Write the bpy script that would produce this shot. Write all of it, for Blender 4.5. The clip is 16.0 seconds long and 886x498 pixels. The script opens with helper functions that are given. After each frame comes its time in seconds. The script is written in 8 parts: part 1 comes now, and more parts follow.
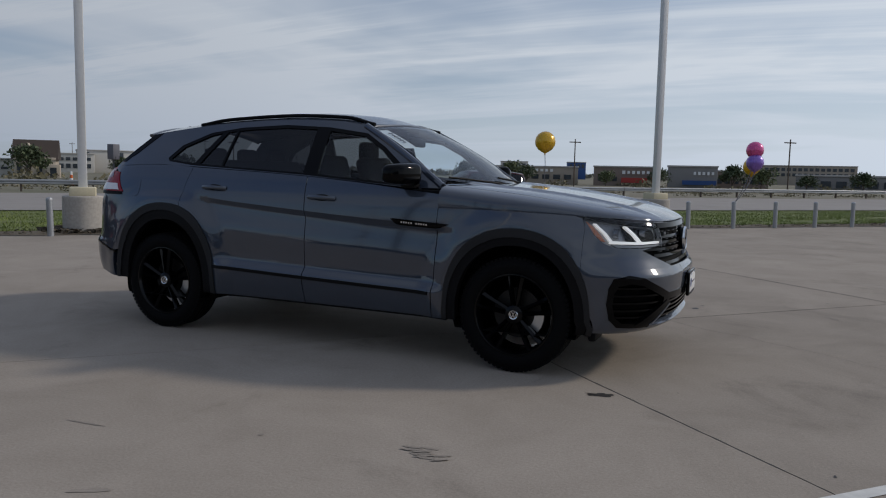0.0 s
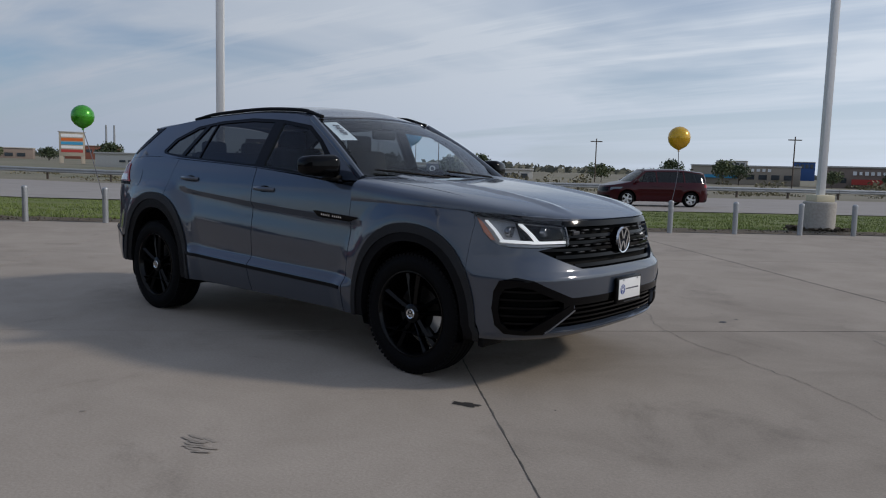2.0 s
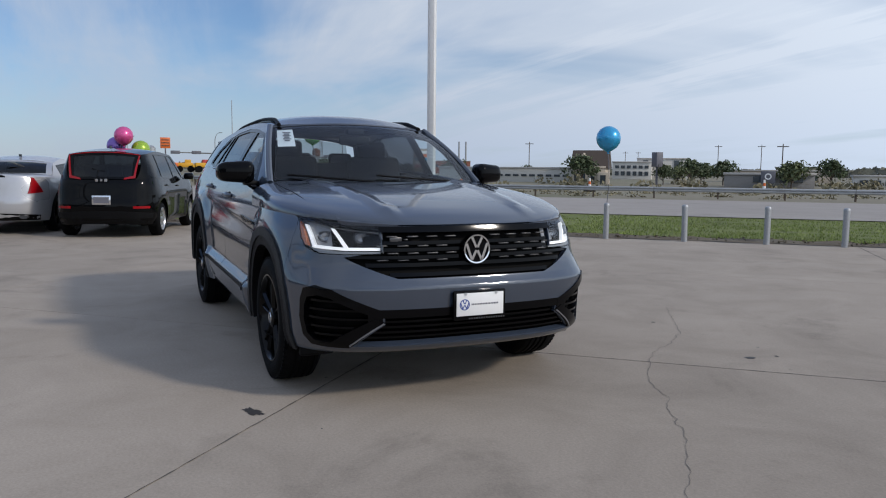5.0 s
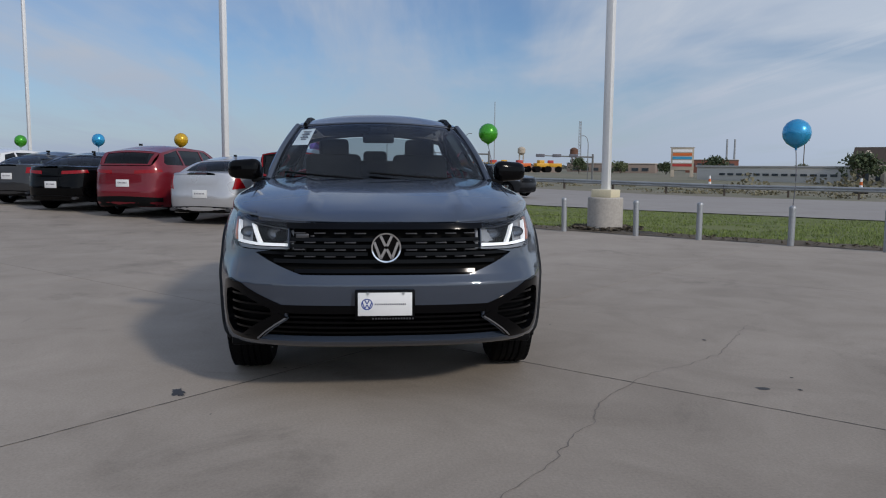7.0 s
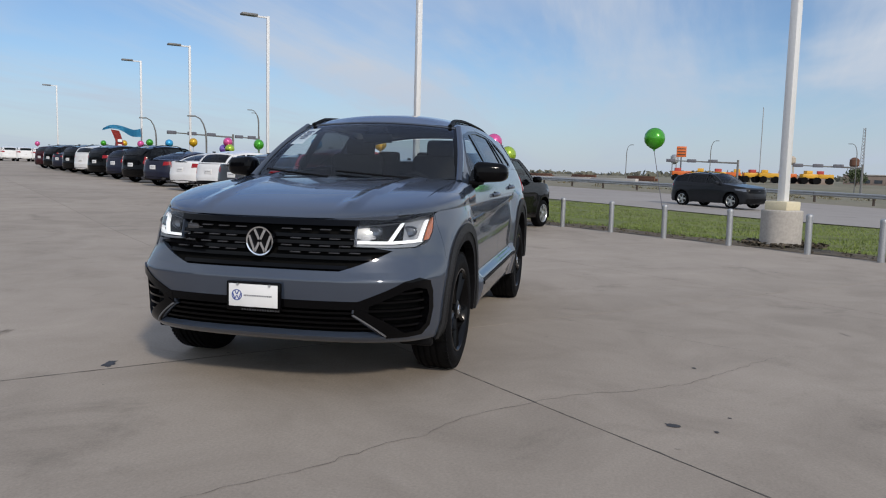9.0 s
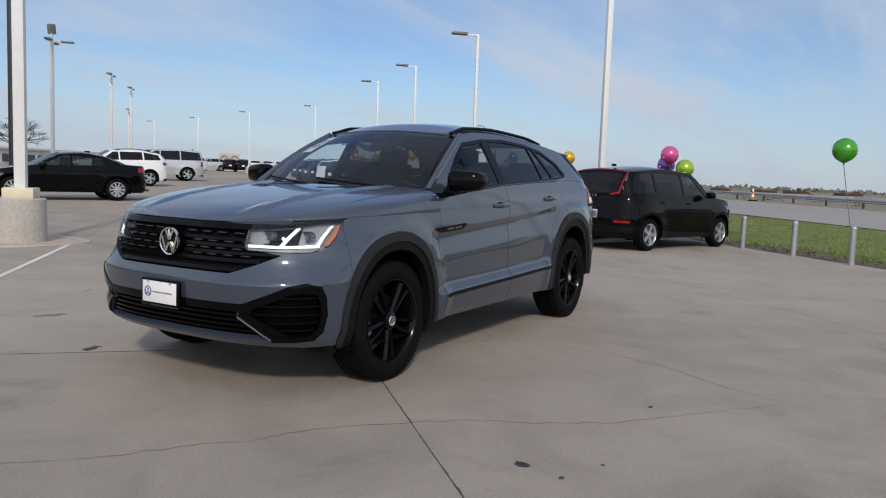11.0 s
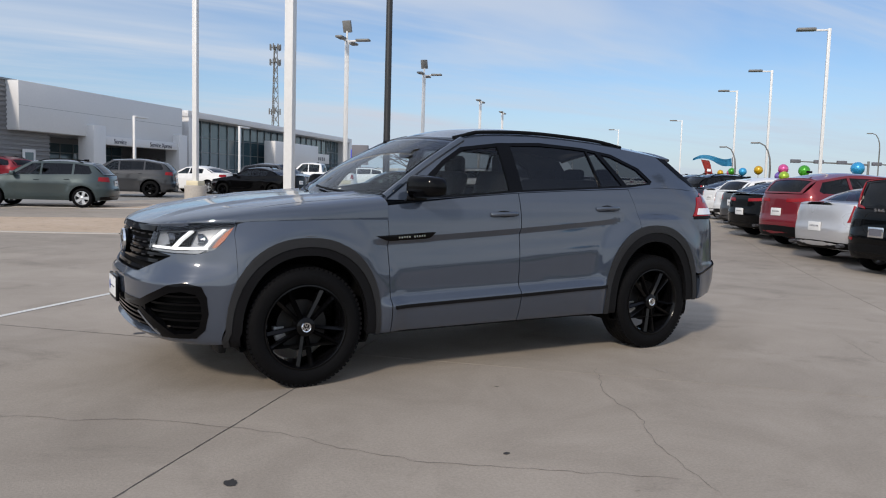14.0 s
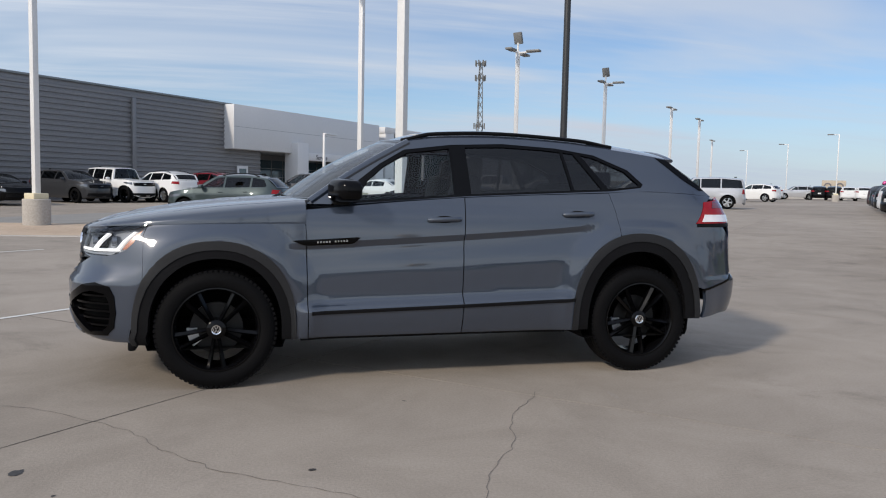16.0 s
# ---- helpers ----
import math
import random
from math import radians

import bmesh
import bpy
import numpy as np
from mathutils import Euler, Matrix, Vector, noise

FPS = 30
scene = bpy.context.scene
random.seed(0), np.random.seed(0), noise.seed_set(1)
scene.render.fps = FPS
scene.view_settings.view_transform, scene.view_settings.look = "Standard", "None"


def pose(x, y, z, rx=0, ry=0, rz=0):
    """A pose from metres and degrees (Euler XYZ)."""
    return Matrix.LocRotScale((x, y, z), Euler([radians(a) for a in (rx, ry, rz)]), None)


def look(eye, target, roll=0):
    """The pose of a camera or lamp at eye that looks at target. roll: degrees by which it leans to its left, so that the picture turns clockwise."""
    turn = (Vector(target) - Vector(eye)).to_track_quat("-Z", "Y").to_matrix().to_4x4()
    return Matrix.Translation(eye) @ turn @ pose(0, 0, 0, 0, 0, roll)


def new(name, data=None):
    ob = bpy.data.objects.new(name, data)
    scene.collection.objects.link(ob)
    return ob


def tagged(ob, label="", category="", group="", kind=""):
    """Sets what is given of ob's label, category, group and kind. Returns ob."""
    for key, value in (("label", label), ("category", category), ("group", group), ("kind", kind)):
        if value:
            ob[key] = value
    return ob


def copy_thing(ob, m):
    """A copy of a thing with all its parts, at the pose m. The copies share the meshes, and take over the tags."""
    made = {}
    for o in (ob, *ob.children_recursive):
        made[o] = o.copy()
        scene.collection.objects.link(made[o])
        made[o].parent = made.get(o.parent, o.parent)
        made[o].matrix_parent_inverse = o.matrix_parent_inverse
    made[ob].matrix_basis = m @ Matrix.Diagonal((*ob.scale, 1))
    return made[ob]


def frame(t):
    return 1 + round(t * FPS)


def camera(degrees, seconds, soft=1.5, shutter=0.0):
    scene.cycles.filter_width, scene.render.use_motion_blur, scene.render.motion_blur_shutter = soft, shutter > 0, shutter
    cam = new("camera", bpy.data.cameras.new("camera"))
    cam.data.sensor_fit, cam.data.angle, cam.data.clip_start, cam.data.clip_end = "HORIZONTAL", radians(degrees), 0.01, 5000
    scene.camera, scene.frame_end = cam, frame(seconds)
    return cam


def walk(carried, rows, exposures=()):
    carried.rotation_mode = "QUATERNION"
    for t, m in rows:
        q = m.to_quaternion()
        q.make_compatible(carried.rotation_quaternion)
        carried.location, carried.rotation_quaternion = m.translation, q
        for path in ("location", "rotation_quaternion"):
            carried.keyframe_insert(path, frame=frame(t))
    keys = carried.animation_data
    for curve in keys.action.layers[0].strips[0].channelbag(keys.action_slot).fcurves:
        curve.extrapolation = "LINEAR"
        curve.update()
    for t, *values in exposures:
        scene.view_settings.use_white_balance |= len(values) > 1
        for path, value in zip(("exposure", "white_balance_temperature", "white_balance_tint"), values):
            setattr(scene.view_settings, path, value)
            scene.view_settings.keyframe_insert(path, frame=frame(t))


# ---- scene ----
cam = camera(60.0, 16.0, soft=1.1)
PATH = [
    (0, (3.126, -5.629, 1.306), (2.3, -3.819, 1.105), 1.2),
    (0.5, (3.539, -5.429, 1.326), (2.608, -3.672, 1.114), 1.3),
    (1, (3.946, -5.098, 1.321), (2.89, -3.413, 1.108), 1.3),
    (1.5, (4.314, -4.816, 1.316), (3.152, -3.202, 1.105), 1.4),
    (2, (4.676, -4.419, 1.309), (3.397, -2.897, 1.092), 1.6),
    (2.5, (4.952, -4.042, 1.308), (3.573, -2.609, 1.089), 1.8),
    (3, (5.293, -3.617, 1.319), (3.81, -2.293, 1.097), 1.8),
    (3.2, (5.385, -3.455, 1.313), (3.869, -2.169, 1.093), 2.0),
    (5.3, (6.317, -1.668, 1.308), (4.471, -0.925, 1.104), 0.6),
    (5.5, (6.362, -1.488, 1.303), (4.494, -0.806, 1.099), 0.8),
    (6, (6.482, -1.008, 1.305), (4.562, -0.488, 1.095), 0.8),
    (6.5, (6.592, -0.575, 1.299), (4.637, -0.207, 1.085), 0.5),
    (7, (6.589, -0.068, 1.312), (4.61, 0.122, 1.099), 0.5),
    (7.5, (6.615, 0.401, 1.306), (4.627, 0.438, 1.096), 0.6),
    (8, (6.52, 0.935, 1.313), (4.536, 0.796, 1.1), 0.8),
    (8.5, (6.493, 1.449, 1.308), (4.524, 1.162, 1.098), 1.0),
    (9, (6.342, 1.984, 1.294), (4.405, 1.531, 1.088), 1.5),
    (9.2, (6.268, 2.167, 1.3), (4.348, 1.649, 1.091), 1.2),
    (11.3, (5.286, 3.985, 1.305), (3.641, 2.862, 1.12), 2.0),
    (11.5, (5.199, 4.148, 1.311), (3.592, 2.971, 1.126), 1.8),
    (12, (4.855, 4.548, 1.305), (3.354, 3.239, 1.12), 1.8),
    (12.5, (4.456, 4.773, 1.312), (3.061, 3.351, 1.133), 1.7),
    (13, (4.005, 5.058, 1.313), (2.745, 3.516, 1.137), 1.7),
    (13.5, (3.588, 5.274, 1.31), (2.455, 3.635, 1.133), 1.6),
    (14, (3.112, 5.507, 1.315), (2.122, 3.778, 1.142), 1.6),
    (14.5, (2.675, 5.739, 1.318), (1.814, 3.942, 1.149), 1.4),
    (15, (2.188, 5.872, 1.33), (1.459, 4.017, 1.159), 1.2),
    (15.5, (1.739, 5.98, 1.337), (1.128, 4.083, 1.17), 1.2),
    (16, (1.288, 5.984, 1.301), (0.795, 4.052, 1.147), 1.2),
]
EXPOSURES = [(0, -1.02, 6350, 10), (1.5, -0.90, 6300, 10), (3, -0.72, 6200, 10), (5.5, -0.44, 6150, 10), (6.0, -0.49, 6150, 10), (6.5, -0.6, 6150, 10), (7, -0.7, 6150, 10), (8, -0.42, 6300, 10), (9, -0.36, 6400, 10), (11.5, -0.36, 6450, 10), (12.5, -0.38, 6450, 10), (14, -0.2, 6500, 10), (16, -0.23, 6500, 10)]
walk(cam, [(t, look(eye, target, roll)) for t, eye, target, roll in PATH], EXPOSURES)

# ---- world, sun ----
SUN_AZ, SUN_EL = 37.0, 31.5
sun_dir = Vector((math.cos(radians(SUN_AZ)) * math.cos(radians(SUN_EL)), math.sin(radians(SUN_AZ)) * math.cos(radians(SUN_EL)), math.sin(radians(SUN_EL))))
sun = new("sun", bpy.data.lights.new("sun", "SUN"))
sun.data.energy, sun.data.angle, sun.data.color = 3.1, radians(5.0), (1.0, 0.89, 0.76)
sun.matrix_world = look(sun_dir * 60, (0, 0, 0))

world = bpy.data.worlds.new("sky")
scene.world = world
world.use_nodes = True
wn, wl = world.node_tree.nodes, world.node_tree.links
wn.clear()
sky = wn.new("ShaderNodeTexSky")
sky.sky_type, sky.sun_disc = "NISHITA", False
sky.sun_elevation, sky.sun_rotation = radians(SUN_EL), radians(90 - SUN_AZ)
sky.air_density, sky.dust_density, sky.ozone_density = 1.0, 0.2, 4.0
coord = wn.new("ShaderNodeTexCoord")
# thin streaky cloud: directions flattened on a high plane, stretched along the wind
sep = wn.new("ShaderNodeSeparateXYZ")
wl.new(coord.outputs["Generated"], sep.inputs[0])
up = wn.new("ShaderNodeMath"); up.operation = "MAXIMUM"; up.inputs[1].default_value = 0.0
wl.new(sep.outputs["Z"], up.inputs[0])
lift = wn.new("ShaderNodeMath"); lift.operation = "ADD"; lift.inputs[1].default_value = 0.09
wl.new(up.outputs[0], lift.inputs[0])
flat = []
for axis in ("X", "Y"):
    d = wn.new("ShaderNodeMath"); d.operation = "DIVIDE"
    wl.new(sep.outputs[axis], d.inputs[0]); wl.new(lift.outputs[0], d.inputs[1])
    flat.append(d)
comb = wn.new("ShaderNodeCombineXYZ")
wl.new(flat[0].outputs[0], comb.inputs[0]); wl.new(flat[1].outputs[0], comb.inputs[1])


def cloud_layer(scale, turn, stretch, detail, rough, distort, low, high):
    mp = wn.new("ShaderNodeMapping")
    mp.inputs["Rotation"].default_value = (0, 0, radians(turn))
    mp.inputs["Scale"].default_value = (scale * stretch, scale, 1)
    wl.new(comb.outputs[0], mp.inputs["Vector"])
    nz = wn.new("ShaderNodeTexNoise")
    nz.inputs["Scale"].default_value, nz.inputs["Detail"].default_value = 1.0, detail
    nz.inputs["Roughness"].default_value, nz.inputs["Distortion"].default_value = rough, distort
    wl.new(mp.outputs[0], nz.inputs["Vector"])
    mr = wn.new("ShaderNodeMapRange")
    mr.interpolation_type = "SMOOTHSTEP"
    mr.inputs["From Min"].default_value, mr.inputs["From Max"].default_value = low, high
    wl.new(nz.outputs["Fac"], mr.inputs["Value"])
    return mr


broad = cloud_layer(0.32, 25, 0.7, 5, 0.55, 0.5, 0.42, 0.64)
streak = cloud_layer(0.9, 115, 0.16, 8, 0.62, 0.6, 0.42, 0.70)
both = wn.new("ShaderNodeMath"); both.operation = "MULTIPLY_ADD"; both.use_clamp = True
wl.new(streak.outputs[0], both.inputs[0]); both.inputs[1].default_value = 0.6
bs = wn.new("ShaderNodeMath"); bs.operation = "MULTIPLY"; bs.inputs[1].default_value = 0.72
wl.new(broad.outputs[0], bs.inputs[0]); wl.new(bs.outputs[0], both.inputs[2])
# clouds thicken towards the sun's side of the sky
dotv = wn.new("ShaderNodeVectorMath"); dotv.operation = "DOT_PRODUCT"
wl.new(coord.outputs["Generated"], dotv.inputs[0]); dotv.inputs[1].default_value = sun_dir
near = wn.new("ShaderNodeMapRange"); near.interpolation_type = "SMOOTHSTEP"
near.inputs["From Min"].default_value, near.inputs["From Max"].default_value = -0.7, 1.0
near.inputs["To Min"].default_value, near.inputs["To Max"].default_value = 0.0, 0.65
wl.new(dotv.outputs["Value"], near.inputs["Value"])
cover = wn.new("ShaderNodeMath"); cover.operation = "ADD"; cover.use_clamp = True
wl.new(both.outputs[0], cover.inputs[0]); wl.new(near.outputs[0], cover.inputs[1])
cloud_col = wn.new("ShaderNodeMix"); cloud_col.data_type = "RGBA"
cloud_col.inputs["A"].default_value, cloud_col.inputs["B"].default_value = (6.0, 6.5, 7.3, 1), (14.0, 15.0, 16.0, 1)
wl.new(near.outputs[0], cloud_col.inputs["Factor"])
blue = wn.new("ShaderNodeMix"); blue.data_type = "RGBA"; blue.blend_type = "MULTIPLY"; blue.inputs["Factor"].default_value = 1.0
blue.inputs["B"].default_value = (0.96, 1.0, 1.07, 1)
wl.new(sky.outputs[0], blue.inputs["A"])
high = wn.new("ShaderNodeMapRange"); high.interpolation_type = "SMOOTHSTEP"
high.inputs["From Min"].default_value, high.inputs["From Max"].default_value = 0.16, 0.6
wl.new(sep.outputs["Z"], high.inputs["Value"])
deep = wn.new("ShaderNodeMix"); deep.data_type = "RGBA"; deep.blend_type = "MULTIPLY"
deep.inputs["B"].default_value = (0.84, 1.08, 1.40, 1)
wl.new(high.outputs[0], deep.inputs["Factor"]); wl.new(blue.outputs["Result"], deep.inputs["A"])
thin = wn.new("ShaderNodeMath"); thin.operation = "MULTIPLY_ADD"; thin.inputs[1].default_value, thin.inputs[2].default_value = -0.3, 1.0
wl.new(high.outputs[0], thin.inputs[0])
veil = wn.new("ShaderNodeMath"); veil.operation = "MULTIPLY"
wl.new(cover.outputs[0], veil.inputs[0]); wl.new(thin.outputs[0], veil.inputs[1])
mixc = wn.new("ShaderNodeMix"); mixc.data_type = "RGBA"
wl.new(veil.outputs[0], mixc.inputs["Factor"]); wl.new(deep.outputs["Result"], mixc.inputs["A"]); wl.new(cloud_col.outputs["Result"], mixc.inputs["B"])
# pale haze low over the horizon
haze = wn.new("ShaderNodeMapRange"); haze.interpolation_type = "SMOOTHSTEP"
haze.inputs["From Min"].default_value, haze.inputs["From Max"].default_value = 0.17, -0.03
haze.inputs["To Min"].default_value, haze.inputs["To Max"].default_value = 0.0, 0.8
wl.new(sep.outputs["Z"], haze.inputs["Value"])
mixh = wn.new("ShaderNodeMix"); mixh.data_type = "RGBA"
haze_col = wn.new("ShaderNodeMix"); haze_col.data_type = "RGBA"
haze_col.inputs["A"].default_value, haze_col.inputs["B"].default_value = (4.5, 5.3, 6.6, 1), (14.0, 15.4, 17.2, 1)
wl.new(near.outputs[0], haze_col.inputs["Factor"]); wl.new(haze_col.outputs["Result"], mixh.inputs["B"])
wl.new(haze.outputs[0], mixh.inputs["Factor"]); wl.new(mixc.outputs["Result"], mixh.inputs["A"])
bg = wn.new("ShaderNodeBackground"); bg.inputs["Strength"].default_value = 0.12
wl.new(mixh.outputs["Result"], bg.inputs["Color"])
wout = wn.new("ShaderNodeOutputWorld")
wl.new(bg.outputs[0], wout.inputs[0])

# ---- materials ----
def material(name, base, rough=0.5, metal=0.0, vary=0.12, grain=8.0, bump=0.0, bump_scale=60.0, coat=0.0, spec=0.5, emit=None, rvary=0.08, random_tone=0.0):
    """A Principled surface with two scales of tone and gloss variation and fine relief, in object space."""
    m = bpy.data.materials.new(name)
    m.use_nodes = True
    nt = m.node_tree
    n, l = nt.nodes, nt.links
    b = n["Principled BSDF"]
    tc = n.new("ShaderNodeTexCoord")
    big = n.new("ShaderNodeTexNoise"); big.inputs["Scale"].default_value = grain * 0.15; big.inputs["Detail"].default_value = 4
    fine = n.new("ShaderNodeTexNoise"); fine.inputs["Scale"].default_value = grain * 4; fine.inputs["Detail"].default_value = 5
    for z in (big, fine):
        l.new(tc.outputs["Object"], z.inputs["Vector"])
    add = n.new("ShaderNodeMath"); add.operation = "ADD"
    l.new(big.outputs["Fac"], add.inputs[0]); l.new(fine.outputs["Fac"], add.inputs[1])
    mr = n.new("ShaderNodeMapRange")
    mr.inputs["From Min"].default_value, mr.inputs["From Max"].default_value = 0.65, 1.35
    mr.inputs["To Min"].default_value, mr.inputs["To Max"].default_value = 1 - vary, 1 + vary
    l.new(add.outputs[0], mr.inputs["Value"])
    fac = mr.outputs["Result"]
    if random_tone:
        oi = n.new("ShaderNodeObjectInfo")
        m2 = n.new("ShaderNodeMapRange")
        m2.inputs["To Min"].default_value, m2.inputs["To Max"].default_value = 1 - random_tone, 1 + random_tone
        l.new(oi.outputs["Random"], m2.inputs["Value"])
        mm = n.new("ShaderNodeMath"); mm.operation = "MULTIPLY"
        l.new(fac, mm.inputs[0]); l.new(m2.outputs["Result"], mm.inputs[1])
        fac = mm.outputs[0]
    mul = n.new("ShaderNodeVectorMath"); mul.operation = "SCALE"
    mul.inputs[0].default_value = base
    l.new(fac, mul.inputs["Scale"])
    l.new(mul.outputs[0], b.inputs["Base Color"])
    rr = n.new("ShaderNodeMapRange")
    rr.inputs["From Min"].default_value, rr.inputs["From Max"].default_value = 0.3, 0.7
    rr.inputs["To Min"].default_value, rr.inputs["To Max"].default_value = max(0.0, rough - rvary), min(1.0, rough + rvary)
    l.new(big.outputs["Fac"], rr.inputs["Value"])
    l.new(rr.outputs["Result"], b.inputs["Roughness"])
    b.inputs["Metallic"].default_value = metal
    b.inputs["Specular IOR Level"].default_value = spec
    b.inputs["Coat Weight"].default_value = coat
    b.inputs["Coat Roughness"].default_value = 0.03
    if bump:
        bn = n.new("ShaderNodeTexNoise"); bn.inputs["Scale"].default_value = bump_scale; bn.inputs["Detail"].default_value = 6
        l.new(tc.outputs["Object"], bn.inputs["Vector"])
        bp = n.new("ShaderNodeBump"); bp.inputs["Strength"].default_value = bump; bp.inputs["Distance"].default_value = 0.01
        l.new(bn.outputs["Fac"], bp.inputs["Height"])
        l.new(bp.outputs[0], b.inputs["Normal"])
    if emit:
        b.inputs["Emission Color"].default_value = (*emit[:3], 1)
        b.inputs["Emission Strength"].default_value = emit[3]
    return m


def paint(name, base, metal=0.0, rough=0.4, coat=0.8, spec=0.15):
    return material(name, base, rough=rough, metal=metal, vary=0.03, grain=3, coat=coat, rvary=0.04, spec=spec)


def glass(name, tint, ior=1.5):
    m = bpy.data.materials.new(name)
    m.use_nodes = True
    n, l = m.node_tree.nodes, m.node_tree.links
    n.clear()
    tr = n.new("ShaderNodeBsdfTransparent"); tr.inputs[0].default_value = (*tint, 1)
    gl = n.new("ShaderNodeBsdfGlossy"); gl.inputs["Roughness"].default_value = 0.0
    lw = n.new("ShaderNodeLayerWeight"); lw.inputs[0].default_value = 0.5
    pw = n.new("ShaderNodeMath"); pw.operation = "POWER"; pw.inputs[1].default_value = 5.0
    l.new(lw.outputs["Facing"], pw.inputs[0])
    fr = n.new("ShaderNodeMapRange")
    fr.inputs["To Min"].default_value = ((ior - 1) / (ior + 1)) ** 2
    l.new(pw.outputs[0], fr.inputs["Value"])
    mx = n.new("ShaderNodeMixShader")
    out = n.new("ShaderNodeOutputMaterial")
    l.new(fr.outputs[0], mx.inputs[0]); l.new(tr.outputs[0], mx.inputs[1]); l.new(gl.outputs[0], mx.inputs[2])
    l.new(mx.outputs[0], out.inputs[0])
    return m


M_GREY = paint("grey_paint", (0.030, 0.040, 0.060), metal=0.1, rough=0.36, coat=1.0, spec=0.15)
M_GREY.node_tree.nodes["Principled BSDF"].inputs["Coat IOR"].default_value = 1.75
M_GREY.node_tree.nodes["Principled BSDF"].inputs["Coat Roughness"].default_value = 0.06
M_DASH = material("grey_grille_trim", (0.07, 0.07, 0.075), rough=0.35, metal=0.4, vary=0.1)
M_EDGE = material("bright_grey_edge", (0.20, 0.205, 0.22), rough=0.3, metal=0.5, vary=0.06)
M_HOUSING = material("silver_lamp_housing", (0.26, 0.265, 0.28), rough=0.35, metal=0.1, vary=0.1)
M_GLOSSBLACK = material("gloss_black", (0.002, 0.002, 0.0025), rough=0.1, vary=0.05, rvary=0.04, spec=0.14)
M_SATIN = material("satin_black_plastic", (0.004, 0.004, 0.0045), rough=0.5, vary=0.12, grain=20, bump=0.15, bump_scale=400, spec=0.12)
M_CLAD = material("grained_black_cladding", (0.005, 0.005, 0.0058), rough=0.5, vary=0.12, grain=20, bump=0.2, bump_scale=500, spec=0.12)
# the same cladding, base paled for the sky light on its outer band
M_CLAD_LIT = material("sky_lit_cladding", (0.013, 0.0134, 0.0148), rough=0.55, vary=0.12, grain=20, bump=0.2, bump_scale=500, spec=0.3)
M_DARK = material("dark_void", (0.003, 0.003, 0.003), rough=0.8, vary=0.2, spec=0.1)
M_RUBBER = material("tyre_rubber", (0.0035, 0.0035, 0.004), rough=0.7, vary=0.2, grain=12, bump=0.25, bump_scale=180, spec=0.09)
M_RIM = material("black_rim", (0.002, 0.002, 0.0024), rough=0.16, vary=0.06, spec=0.2)
M_ALLOY = material("silver_alloy", (0.55, 0.56, 0.57), rough=0.3, metal=0.9, vary=0.05)
M_CHROME = material("bright_chrome", (0.75, 0.76, 0.78), rough=0.12, metal=1.0, vary=0.03)
M_DISC = material("brake_steel", (0.03, 0.03, 0.03), rough=0.45, metal=1.0, vary=0.1, grain=30)
M_SEAT = material("dark_upholstery", (0.006, 0.006, 0.007), rough=0.8, vary=0.12, grain=15, spec=0.2)
M_LENS = material("projector_lens", (0.16, 0.17, 0.19), rough=0.15, metal=0.6, vary=0.1)
M_AMBER = material("amber_reflector", (0.50, 0.16, 0.07), rough=0.25, vary=0.06, coat=0.8)
M_RED = material("red_lens", (0.26, 0.002, 0.006), rough=0.2, vary=0.08, coat=0.4, spec=0.2)
M_DARKRED = material("dark_red_lens", (0.12, 0.006, 0.008), rough=0.15, vary=0.08, coat=1.0)
M_WHITELENS = material("white_lens", (0.75, 0.72, 0.74), rough=0.2, vary=0.05, coat=1.0)
M_DRL = material("daytime_lamp", (0.9, 0.9, 0.9), rough=0.3, vary=0.02, emit=(1.0, 0.97, 0.93, 0.75))
M_PLATE = material("white_plate", (0.72, 0.72, 0.71), rough=0.35, vary=0.03)
M_PAPER = material("white_paper", (0.78, 0.78, 0.77), rough=0.7, vary=0.04)
M_INK = material("grey_ink", (0.12, 0.12, 0.14), rough=0.6, vary=0.1)
M_BLUEINK = material("blue_ink", (0.03, 0.06, 0.25), rough=0.5, vary=0.1)
M_GLASS_F = glass("windscreen_glass", (0.80, 0.87, 0.90), 1.65)
M_GLASS_D = glass("front_door_glass", (0.88, 0.93, 0.94), 1.5)
M_GLASS_H = glass("hatch_glass", (0.55, 0.58, 0.58), 1.5)
M_GLASS_P = glass("privacy_glass", (0.16, 0.165, 0.17), 1.6)
M_GLASS_L = glass("clear_lens", (0.9, 0.92, 0.93), 1.45)
M_STEEL = material("galvanised_steel", (0.36, 0.37, 0.38), rough=0.5, metal=0.6, vary=0.18, grain=10, bump=0.05)
M_POLE = material("white_pole_paint", (0.66, 0.66, 0.65), rough=0.45, vary=0.06, grain=4)
M_BLACKPOLE = material("black_pole_paint", (0.02, 0.02, 0.021), rough=0.4, vary=0.1)
M_LAMPGREY = material("lamp_head_grey", (0.16, 0.16, 0.155), rough=0.5, vary=0.1)
M_BASE = material("cast_concrete", (0.40, 0.37, 0.33), rough=0.9, vary=0.2, grain=5, bump=0.4, bump_scale=50)
M_COLLAR = material("cream_collar_paint", (0.62, 0.55, 0.38), rough=0.6, vary=0.08)

